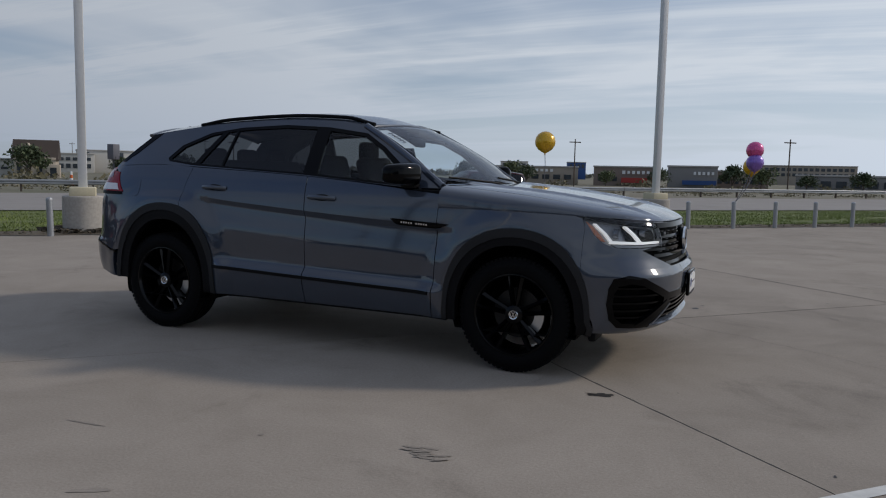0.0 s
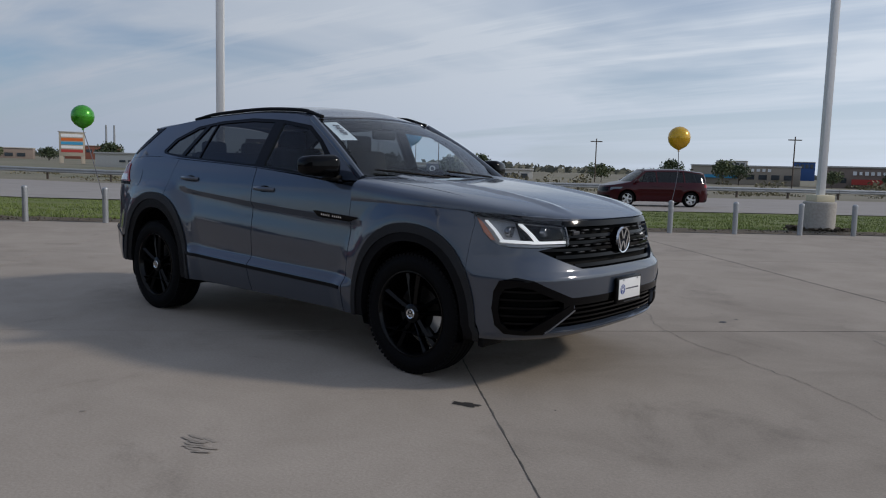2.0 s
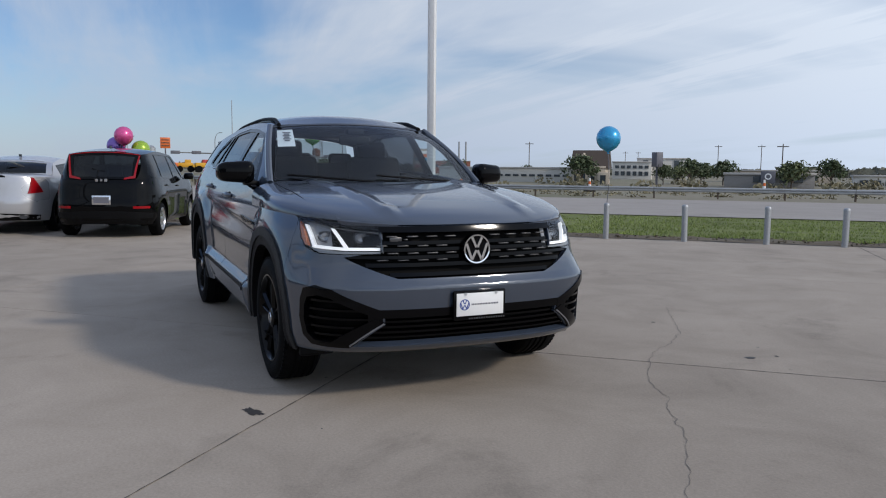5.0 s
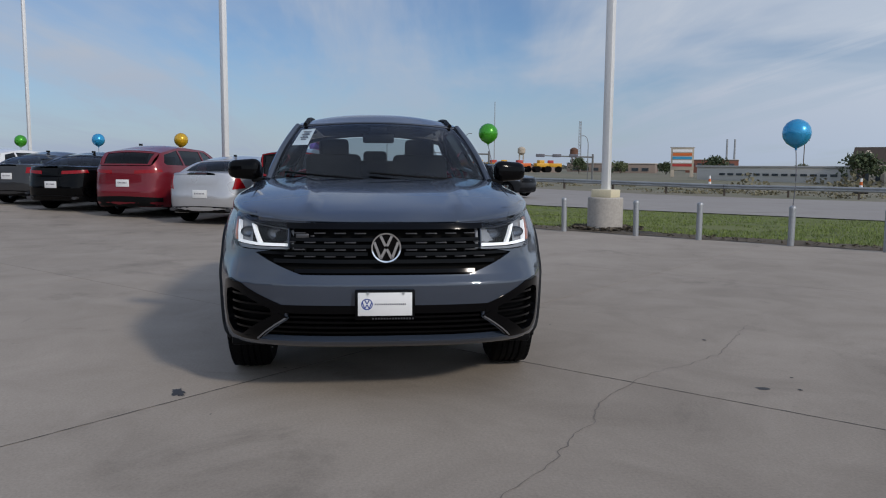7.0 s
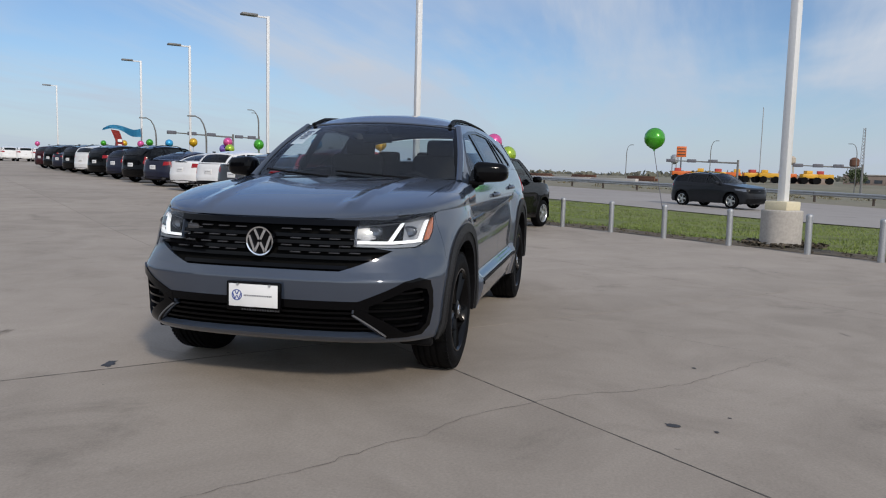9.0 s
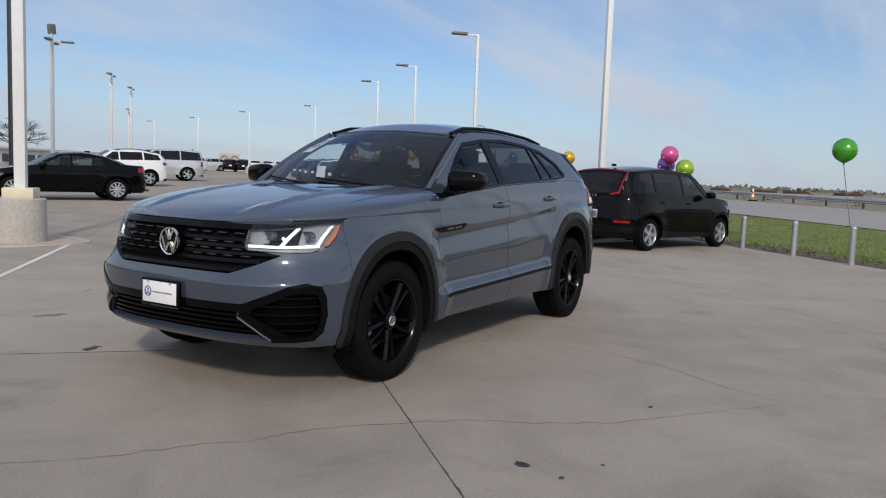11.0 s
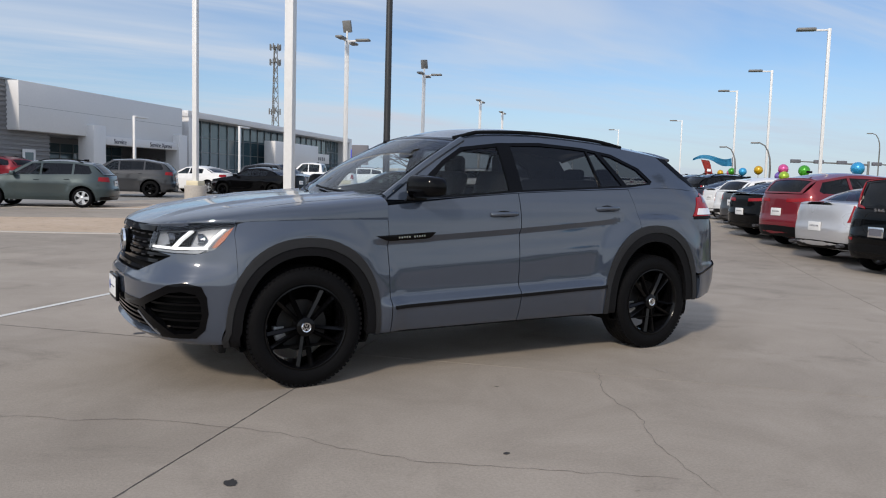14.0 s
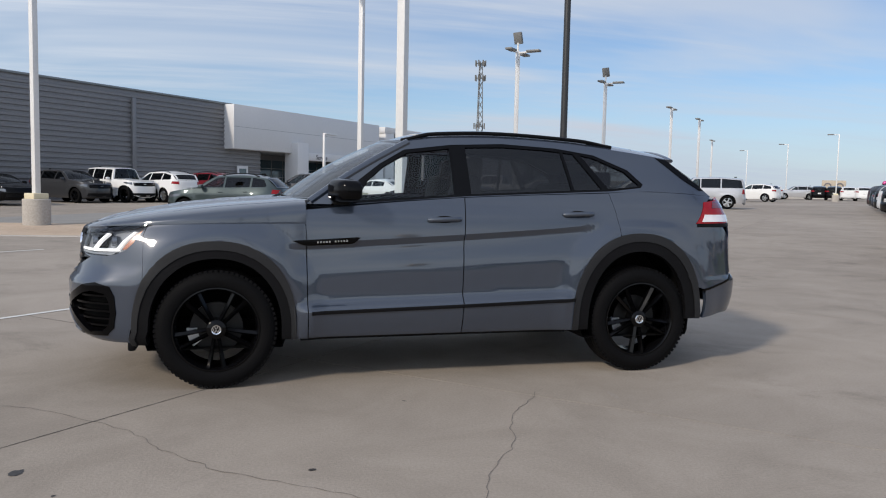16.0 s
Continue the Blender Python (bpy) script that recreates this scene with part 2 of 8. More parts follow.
# ---- mesh kit ----
def mesh_object(name, verts, faces, mat, parent=None, label="", normals=None, smooth=False):
    me = bpy.data.meshes.new(name)
    me.from_pydata([tuple(v) for v in verts], [], faces)
    me.materials.append(mat)
    if normals is not None:
        me.polygons.foreach_set("use_smooth", [True] * len(me.polygons))
        me.normals_split_custom_set_from_vertices([tuple(v) for v in normals])
    elif smooth:
        me.polygons.foreach_set("use_smooth", [True] * len(me.polygons))
        me.set_sharp_from_angle(angle=radians(38))
    ob = new(name, me)
    ob.parent = parent
    if label:
        ob["label"] = label
    return ob


def part(name, bm, mat, parent=None, label="", smooth=True):
    me = bpy.data.meshes.new(name)
    bmesh.ops.recalc_face_normals(bm, faces=bm.faces[:])
    bm.to_mesh(me)
    bm.free()
    me.materials.append(mat)
    if smooth:
        me.polygons.foreach_set("use_smooth", [True] * len(me.polygons))
        me.set_sharp_from_angle(angle=radians(35))
    ob = new(name, me)
    ob.parent = parent
    if label:
        ob["label"] = label
    return ob


def thing(name, label, category, group="", at=None, kind=""):
    ob = new(name)
    ob.empty_display_size = 0.2
    if at is not None:
        ob.matrix_basis = at
    return tagged(ob, label, category, group, kind)


def add_box(bm, cx, cy, cz, sx, sy, sz, bevel=0.0, m=None, taper=1.0, segs=2):
    r = bmesh.ops.create_cube(bm, size=1.0)
    vs = r["verts"]
    for v in vs:
        k = taper if v.co.z > 0 else 1.0
        v.co = Vector((cx + v.co.x * sx * k, cy + v.co.y * sy * k, cz + v.co.z * sz))
    if bevel:
        es = list({e for v in vs for e in v.link_edges})
        o = bmesh.ops.bevel(bm, geom=es, offset=bevel, segments=segs, affect="EDGES", profile=0.5)
        vs = list({v for f in o["faces"] for v in f.verts} | {v for v in vs if v.is_valid})
    if m is not None:
        bmesh.ops.transform(bm, matrix=m, verts=vs)
    return vs


def add_cyl(bm, p0, p1, r0, r1=None, segs=16, caps=True):
    p0, p1 = Vector(p0), Vector(p1)
    d = p1 - p0
    o = bmesh.ops.create_cone(bm, cap_ends=caps, segments=segs, radius1=r0, radius2=r0 if r1 is None else r1, depth=d.length)
    q = d.to_track_quat("Z", "Y").to_matrix().to_4x4()
    bmesh.ops.transform(bm, matrix=Matrix.Translation((p0 + p1) / 2) @ q, verts=o["verts"])
    return o["verts"]


def add_ball(bm, c, rx, ry, rz, seg=20, rings=12):
    o = bmesh.ops.create_uvsphere(bm, u_segments=seg, v_segments=rings, radius=1.0)
    for v in o["verts"]:
        v.co = Vector((c[0] + v.co.x * rx, c[1] + v.co.y * ry, c[2] + v.co.z * rz))
    return o["verts"]


def add_lathe(bm, profile, segs=40, m=None, closed=False):
    """Turn (radius, height) pairs round the z axis."""
    rings = []
    for r, h in profile:
        rings.append([bm.verts.new((r * math.cos(2 * math.pi * i / segs), r * math.sin(2 * math.pi * i / segs), h)) for i in range(segs)])
    pairs = list(zip(rings, rings[1:])) + ([(rings[-1], rings[0])] if closed else [])
    for a, b in pairs:
        for i in range(segs):
            j = (i + 1) % segs
            bm.faces.new((a[i], a[j], b[j], b[i]))
    if m is not None:
        bmesh.ops.transform(bm, matrix=m, verts=[v for r in rings for v in r])
    return rings


def add_tube(bm, pts, radius, segs=8, squash=1.0):
    """A tube along points; radius is a number or a list."""
    pts = [Vector(p) for p in pts]
    rad = radius if isinstance(radius, (list, tuple)) else [radius] * len(pts)
    rings = []
    for i, p in enumerate(pts):
        d = (pts[min(i + 1, len(pts) - 1)] - pts[max(i - 1, 0)]).normalized()
        side = d.cross(Vector((0, 0, 1)))
        side = side.normalized() if side.length > 1e-4 else Vector((1, 0, 0))
        top = side.cross(d).normalized()
        rings.append([bm.verts.new(p + side * math.cos(2 * math.pi * k / segs) * rad[i] + top * math.sin(2 * math.pi * k / segs) * rad[i] * squash) for k in range(segs)])
    for a, b in zip(rings, rings[1:]):
        for k in range(segs):
            j = (k + 1) % segs
            bm.faces.new((a[k], a[j], b[j], b[k]))
    bm.faces.new(rings[0][::-1]); bm.faces.new(rings[-1])


def add_prism(bm, outline, h0, h1, m=None):
    """A flat outline of (x, y), raised from h0 to h1."""
    a = [bm.verts.new((x, y, h0)) for x, y in outline]
    b = [bm.verts.new((x, y, h1)) for x, y in outline]
    bm.faces.new(a[::-1]); bm.faces.new(b)
    k = len(a)
    for i in range(k):
        j = (i + 1) % k
        bm.faces.new((a[i], a[j], b[j], b[i]))
    if m is not None:
        bmesh.ops.transform(bm, matrix=m, verts=a + b)
    return a + b


def box_part(name, parent, mat, c, s, bevel=0.01, m=None, label="", taper=1.0):
    bm = bmesh.new()
    add_box(bm, *c, *s, bevel=bevel, m=m, taper=taper)
    return part(name, bm, mat, parent, label)


def curve_of(pairs):
    """Monotone cubic through (x, y) pairs in rising x."""
    xs, ys = [p[0] for p in pairs], [p[1] for p in pairs]
    n = len(xs)
    d = [(ys[i + 1] - ys[i]) / (xs[i + 1] - xs[i]) for i in range(n - 1)]
    t = [d[0]] + [0 if d[i - 1] * d[i] <= 0 else 2 * d[i - 1] * d[i] / (d[i - 1] + d[i]) for i in range(1, n - 1)] + [d[-1]]

    def f(x):
        if x <= xs[0]:
            return ys[0]
        if x >= xs[-1]:
            return ys[-1]
        i = 0
        while x > xs[i + 1]:
            i += 1
        h = xs[i + 1] - xs[i]
        s = (x - xs[i]) / h
        return ys[i] * (1 + 2 * s) * (1 - s) ** 2 + h * t[i] * s * (1 - s) ** 2 + ys[i + 1] * s * s * (3 - 2 * s) + h * t[i + 1] * s * s * (s - 1)
    return f


def smooth01(a, b, x):
    s = min(1.0, max(0.0, (x - a) / (b - a)))
    return s * s * (3 - 2 * s)


def inside(p, poly):
    x, y = p
    c = False
    for (x0, y0), (x1, y1) in zip(poly, poly[1:] + poly[:1]):
        if (y0 > y) != (y1 > y) and x < (x1 - x0) * (y - y0) / (y1 - y0) + x0:
            c = not c
    return c


def dense(poly, step):
    out = []
    for (a, b), (c, d) in zip(poly, poly[1:] + poly[:1]):
        k = max(1, int(math.hypot(c - a, d - b) / step))
        out += [(a + (c - a) * i / k, b + (d - b) * i / k) for i in range(k)]
    return out


def patch(poly, F, du, dv, depth=0.012, holes=(), lift=0.0, outward=(0, 0, 0.75), rows=None):
    """A curved panel: a flat outline in two parameters, cut into cells and laid on the surface F, with a rim of the given depth.
    Returns vertices, faces and normals."""
    bm = bmesh.new()
    vs = [bm.verts.new((a, b, 0)) for a, b in poly]
    f = bm.faces.new(vs)
    f.normal_update()
    bmesh.ops.triangulate(bm, faces=[f])
    us, ws = [p[0] for p in poly], [p[1] for p in poly]

    def cut(co, no):
        bmesh.ops.bisect_plane(bm, geom=bm.verts[:] + bm.edges[:] + bm.faces[:], dist=1e-7, plane_co=co, plane_no=no)
    k = max(1, int((max(us) - min(us)) / du))
    for i in range(1, k):
        cut((min(us) + (max(us) - min(us)) * i / k, 0, 0), (1, 0, 0))
    k = max(1, int((max(ws) - min(ws)) / dv))
    for z in rows or [min(ws) + (max(ws) - min(ws)) * i / k for i in range(1, k)]:
        cut((0, z, 0), (0, 1, 0))
    for h in holes:
        for (a, b), (c, d) in zip(h, h[1:] + h[:1]):
            cut((a, b, 0), (b - d, c - a, 0))
        gone = [q for q in bm.faces if inside(q.calc_center_median().xy[:], h)]
        bmesh.ops.delete(bm, geom=gone, context="FACES")
    bmesh.ops.remove_doubles(bm, verts=bm.verts[:], dist=1e-5)
    bm.verts.index_update()
    pts, nor = [], []
    e = 1e-3
    oc = Vector(outward)
    for v in bm.verts:
        a, b = v.co.x, v.co.y
        p = Vector(F(a, b))
        n = (Vector(F(a + e, b)) - Vector(F(a - e, b))).cross(Vector(F(a, b + e)) - Vector(F(a, b - e)))
        n = n.normalized() if n.length > 1e-12 else Vector((0, 0, 1))
        pts.append(p); nor.append(n)
    mid = sum((pts), Vector()) / len(pts)
    mn = sum((nor), Vector())
    sign = 1 if mn.dot(mid - oc) > 0 else -1
    nor = [n * sign for n in nor]
    if lift:
        pts = [p + n * lift for p, n in zip(pts, nor)]
    faces = []
    for q in bm.faces:
        ids = [v.index for v in q.verts]
        a, b, c = pts[ids[0]], pts[ids[1]], pts[ids[2]]
        g = Vector()
        for i in range(len(ids)):
            g += pts[ids[i]].cross(pts[ids[(i + 1) % len(ids)]])
        if g.dot(nor[ids[0]]) < 0:
            ids.reverse()
        faces.append(ids)
    if depth:
        n0 = len(pts)
        for ed in [x for x in bm.edges if len(x.link_faces) == 1]:
            i, j = ed.verts[0].index, ed.verts[1].index
            base = len(pts)
            pts += [pts[i], pts[j], pts[j] - nor[j] * depth, pts[i] - nor[i] * depth]
            fc = sum((pts[v.index] for v in ed.link_faces[0].verts), Vector()) / len(ed.link_faces[0].verts)
            out = (pts[j] - pts[i]).cross(nor[i])
            if out.dot((pts[i] + pts[j]) / 2 - fc) < 0:
                out = -out
                ids = [base + 1, base, base + 3, base + 2]
            else:
                ids = [base, base + 1, base + 2, base + 3]
            g = (pts[ids[1]] - pts[ids[0]]).cross(pts[ids[2]] - pts[ids[0]])
            if g.dot(out) < 0:
                ids.reverse()
            out = out.normalized() if out.length > 1e-9 else nor[i]
            nor += [out] * 4
            faces.append(ids)
    bm.free()
    return pts, faces, nor


def mirrored(chunk):
    v, f, n = chunk
    return [Vector((p[0], -p[1], p[2])) for p in v], [list(reversed(q)) for q in f], [Vector((p[0], -p[1], p[2])) for p in n]


def panel(name, parent, mat, *chunks, label=""):
    V, Fs, N = [], [], []
    for v, f, n in chunks:
        k = len(V)
        V += v; N += n; Fs += [[i + k for i in q] for q in f]
    return mesh_object(name, V, Fs, mat, parent, label, normals=N)


class Shell:
    """The skin of a car: rounded nose and tail in plan, a side with its own section, a crowned bonnet, sides that lean in above the waist.
    x points forward from midway between the axles, z up from the road."""

    def __init__(self, nose, tail, width, xc, xr, nf, nr, add=None, waist=None, glass_y=None):
        self.nose, self.tail, self.width = curve_of(nose), curve_of(tail), curve_of(width)
        self.xc, self.xr, self.nf, self.nr = xc, xr, nf, nr
        self.add = add or (lambda x, z: 0.0)

    def side(self, p, z):
        """p: 0 nose, 1 to 2 the flank, 3 tail; negative on the right."""
        s = -1 if p < 0 else 1
        p = abs(p)
        if p > 3:
            p, s = 6 - p, -s
        w = self.width(z)
        if p <= 1:
            a = self.nose(z) - self.xc
            t = min(1.0, p) * math.pi / 2
            x, y = self.xc + a * max(0.0, math.cos(t)) ** (2 / self.nf), w * math.sin(t) ** (2 / self.nf)
            y += self.add(x, z) * smooth01(0.35, 0.85, p)
        elif p <= 2:
            x = self.xc + (self.xr - self.xc) * (p - 1)
            y = w + self.add(x, z)
        else:
            b = self.xr - self.tail(z)
            t = min(1.0, 3 - p) * math.pi / 2
            x, y = self.xr - b * max(0.0, math.cos(t)) ** (2 / self.nr), w * math.sin(t) ** (2 / self.nr)
            y += self.add(x, z) * smooth01(0.35, 0.85, 3 - p)
        return Vector((x, s * y, z))

    def px(self, x, z, s=1):
        if x > self.xc:
            c = min(1.0, (x - self.xc) / (self.nose(z) - self.xc)) ** (self.nf / 2)
            return s * math.acos(c) / (math.pi / 2)
        if x >= self.xr:
            return s * (1 + (self.xc - x) / (self.xc - self.xr))
        c = min(1.0, (self.xr - x) / (self.xr - self.tail(z))) ** (self.nr / 2)
        return s * (3 - math.acos(c) / (math.pi / 2))

    def py(self, y, z, rear=False):
        n = self.nr if rear else self.nf
        t = math.asin(min(1.0, abs(y) / self.width(z)) ** (n / 2)) / (math.pi / 2)
        t = 3 - t if rear else t
        return -t if y < 0 else t

    def y_at(self, x, z):
        return self.side(self.px(x, z), z).y

    def outline(self, pts, step=0.05):
        """Points ('f', y, z) seen from the front, ('r', y, z) from behind, ('s', x, z) from the side, as an outline in the skin's parameters."""
        out = []
        for k, a, z in pts:
            out.append((self.py(a, z) if k == "f" else self.py(a, z, True) if k == "r" else self.px(a, z), z))
        return out


def arc(cx, cz, rx, rz, a0, a1, n=14, power=2.0):
    out = []
    for i in range(n + 1):
        a = radians(a0 + (a1 - a0) * i / n)
        c, s = math.cos(a), math.sin(a)
        out.append((cx + rx * math.copysign(abs(c) ** (2 / power), c), cz + rz * math.copysign(abs(s) ** (2 / power), s)))
    return out


def bar_text(bm, x0, z0, w, h, count, m, seed=1, gap=0.35, t=0.002):
    """A line of unreadable writing as plain bars, laid in the x-z plane of m."""
    rnd = random.Random(seed)
    step = w / count
    for i in range(count):
        k = step * (1 - gap) * rnd.uniform(0.75, 1.0)
        add_box(bm, x0 + step * (i + 0.5), 0, z0, k, t, h * rnd.uniform(0.8, 1.0), m=m)

# ---- the grey SUV ----
AX, HUB = 1.49, 0.385


def hero_flare(x, z):
    t = 0.0
    for xw in (AX, -AX):
        t = max(t, 1 - smooth01(0.53, 0.72, math.hypot(x - xw, (z - HUB) * (0.93 if xw > 0 else 0.85))))
    return 0.034 * t * (1 - smooth01(1.05, 1.14, z))


hero_ledge = curve_of([(-0.22, 0.0), (-0.16, 0.018), (-0.03, 0.046), (0.006, 0.050), (0.072, 0.003), (0.10, 0.0)])
hero_crease = curve_of([(-1.95, 1.19), (-1.6, 1.17), (-1.3, 1.13), (-1.12, 1.082), (-1.0, 1.062), (-0.46, 1.02), (0.58, 0.957), (0.95, 0.94), (1.2, 0.935)])


def ledge_z(x):
    return 0.485 + (0.9 - x) / 1.885 * 0.055


def crease_cut(u):
    """Depth of the flank below the shoulder line; u is the height under it."""
    return 0.0 if u <= 0 or u >= 0.25 else 0.025 * u / 0.042 if u < 0.042 else 0.025 * (1 - smooth01(0.042, 0.25, u))


def hero_add(x, z):
    w = smooth01(-1.0, -0.86, x) * (1 - smooth01(0.88, 1.02, x))
    c = crease_cut(hero_crease(x) - z) * smooth01(-1.27, -0.92, x) * (1 - smooth01(0.90, 1.10, x))
    return hero_flare(x, z) + w * hero_ledge(z - ledge_z(x)) - c


class HeroShell(Shell):
    """A nose that is bowed across the front with a tight corner, tighter in the bumper than at the lamps."""
    ex = staticmethod(curve_of([(0.30, 5.6), (0.66, 6.2), (0.80, 4.4), (0.95, 3.5), (1.05, 2.9), (1.2, 2.75)]))
    my = 2.75

    def side(self, p, z):
        if abs(p) >= 1:
            return Shell.side(self, p, z)
        s, q = (-1 if p < 0 else 1), 1 - abs(p)
        t = (1 - q * q) * math.pi / 2
        x = self.xc + (self.nose(z) - self.xc) * max(0.0, math.cos(t)) ** (2 / self.ex(z))
        y = self.width(z) * math.sin(t) ** (2 / self.my) + self.add(x, z) * (1 - smooth01(1.85, 2.25, x))
        return Vector((x, s * y, z))

    def px(self, x, z, s=1):
        if x <= self.xc:
            return Shell.px(self, x, z, s)
        c = min(1.0, (x - self.xc) / (self.nose(z) - self.xc)) ** (self.ex(z) / 2)
        return s * (1 - math.sqrt(1 - math.acos(c) / (math.pi / 2)))

    def py(self, y, z, rear=False):
        if rear:
            return Shell.py(self, y, z, True)
        t = math.asin(min(1.0, abs(y) / self.width(z)) ** (self.my / 2)) / (math.pi / 2)
        return math.copysign(1 - math.sqrt(1 - t), y)


SH = HeroShell(
    nose=[(0.28, 2.30), (0.33, 2.40), (0.40, 2.445), (0.56, 2.465), (0.665, 2.47), (0.72, 2.44), (0.80, 2.42), (0.90, 2.412), (1.0, 2.385), (1.05, 2.35), (1.3, 2.25)],
    tail=[(0.34, -2.34), (0.42, -2.43), (0.55, -2.47), (0.66, -2.475), (0.70, -2.435), (0.85, -2.41), (1.05, -2.40), (1.18, -2.36), (1.3, -2.29), (1.4, -2.2)],
    width=[(0.28, 0.915), (0.34, 0.935), (0.45, 0.942), (0.60, 0.945), (0.75, 0.950), (0.86, 0.953), (0.94, 0.951), (1.02, 0.945), (1.10, 0.933), (1.18, 0.910), (1.25, 0.882), (1.33, 0.845)],
    xc=1.28, xr=-1.45, nf=2.75, nr=5.2, add=hero_add)
DOOR_ROWS = [0.34, 0.36, 0.39, 0.43, 0.46, 0.48, 0.50, 0.518, 0.53, 0.545, 0.56, 0.572, 0.583, 0.595, 0.62, 0.66, 0.72, 0.78, 0.84, 0.88, 0.92, 0.945, 0.954, 0.957, 0.959, 0.970, 0.985, 0.995, 0.999, 1.001, 1.006, 1.015, 1.03, 1.06, 1.09, 1.12, 1.15, 1.18, 1.21, 1.24, 1.27]


def F_door(p, v):
    """The flank, its rows bent to run along the shoulder line and the ledge."""
    x = SH.side(p, v).x
    def bump(u):
        return (1 - min(1.0, abs(u)) ** 2) ** 2
    z = v + (hero_crease(x) - 1.0) * bump((v - 1.0) / 0.24) * smooth01(-1.2, -1.0, x) + (ledge_z(x) - 0.51) * bump((v - 0.51) / 0.14)
    return SH.side(p, z)


hz0 = curve_of([(0.85, 1.06), (1.3, 1.06), (1.6, 1.055), (1.9, 1.04), (2.1, 1.03), (2.3, 1.012), (2.40, 1.0)])
hzt = curve_of([(0.85, 1.238), (1.0, 1.228), (1.4, 1.198), (1.8, 1.152), (2.1, 1.10), (2.25, 1.062), (2.36, 1.02), (2.40, 1.0)])
hn = curve_of([(0.9, 5.0), (1.3, 3.8), (1.8, 3.1), (2.2, 2.6), (2.4, 2.3)])
h_seam = curve_of([(0.9, 0.795), (1.5, 0.80), (1.9, 0.785), (2.1, 0.72)])
belt = curve_of([(-2.35, 1.28), (-1.9, 1.305), (-1.6, 1.315), (-1.24, 1.30), (-0.154, 1.25), (0.67, 1.185), (0.94, 1.17)])
roof_edge = curve_of([(-2.0, 1.530), (-1.8, 1.565), (-1.45, 1.613), (-1.0, 1.660), (-0.45, 1.682), (0.0, 1.666), (0.22, 1.634), (0.32, 1.612)])
crown = curve_of([(-2.0, 0.085), (-1.4, 0.09), (-0.4, 0.086), (0.0, 0.073), (0.25, 0.042)])


def hood_z(x, y):
    z0 = hz0(x)
    w = SH.y_at(x, z0)
    k = min(0.9999, abs(y) / max(w, 1e-4))
    z = z0 + max(0.0, hzt(x) - z0) * (1 - k ** hn(x)) ** (1 / hn(x))
    # two raised ridges that run back from the nose
    r = max(0.0, 1 - abs(abs(y) - (0.42 + 0.12 * (2.3 - x) / 1.3)) / 0.07)
    return z + 0.014 * r * smooth01(2.36, 2.1, x) if x < 2.36 else z


def F_hood(t, y):
    q = 1 - (1 - min(1.0, max(0.0, t))) ** 2
    xf = SH.side(SH.py(y, 1.0), 1.0).x - 0.004
    xb = 1.12 - 0.22 * (y / 0.8) ** 2
    x = xb + (xf - xb) * q
    return Vector((x, y, hood_z(x, y)))


def F_fender_top(x, f):
    z0 = hz0(x)
    w, n = SH.y_at(x, z0), hn(x)
    a = min(1.0, max(0.0, f)) * math.pi / 2
    return Vector((x, w * math.sin(a) ** (2 / n), z0 + max(0.0, hzt(x) - z0) * max(0.0, math.cos(a)) ** (2 / n)))


def seam_f(x):
    w = SH.y_at(x, hz0(x))
    return math.asin(min(1.0, (h_seam(x) + 0.004) / w) ** (hn(x) / 2)) / (math.pi / 2)


def glass_y(x, z):
    b = belt(x)
    y = SH.y_at(x, b) - 0.50 * (z - b) - 0.22 * (z - b) ** 2
    return y - 0.075 * (max(0.0, x - 0.15) / 0.7) ** 2


def F_house(x, z):
    return Vector((x, glass_y(x, z), z))


def F_roof(x, a):
    ze = roof_edge(x)
    return Vector((x, a * glass_y(x, ze), ze + crown(x) * (1 - abs(a) ** 2.4)))


def F_screen(a, v):
    base = Vector((1.09 - 0.22 * a * a, 0.82 * a, 1.205 + 0.012 * a * a))
    top = Vector((0.30 - 0.09 * a * a, 0.655 * a, 1.665 - 0.04 * a * a))
    b = 0.035 * math.sin(math.pi * max(0, min(1, v)))
    return base.lerp(top, v) + Vector((b * 0.5, 0, b * 0.85))


def F_hatch(a, v):
    top = Vector((-1.86 + 0.06 * a * a, 0.635 * a, 1.632 - 0.06 * a * a))
    base = Vector((-2.28 + 0.14 * a * a, 0.77 * a, 1.285 + 0.01 * a * a))
    b = 0.015 * math.sin(math.pi * max(0, min(1, v)))
    return base.lerp(top, v) + Vector((-b, 0, b))


def both_sides(name, parent, mat, poly, F, du, dv, label="", **k):
    c = patch(poly, F, du, dv, **k)
    a = panel(name, parent, mat, c, label=label)
    b = panel(name, parent, mat, mirrored(c), label=label)
    return a, b


def side_poly(pts):
    return [(SH.px(x, z), z) for x, z in pts]


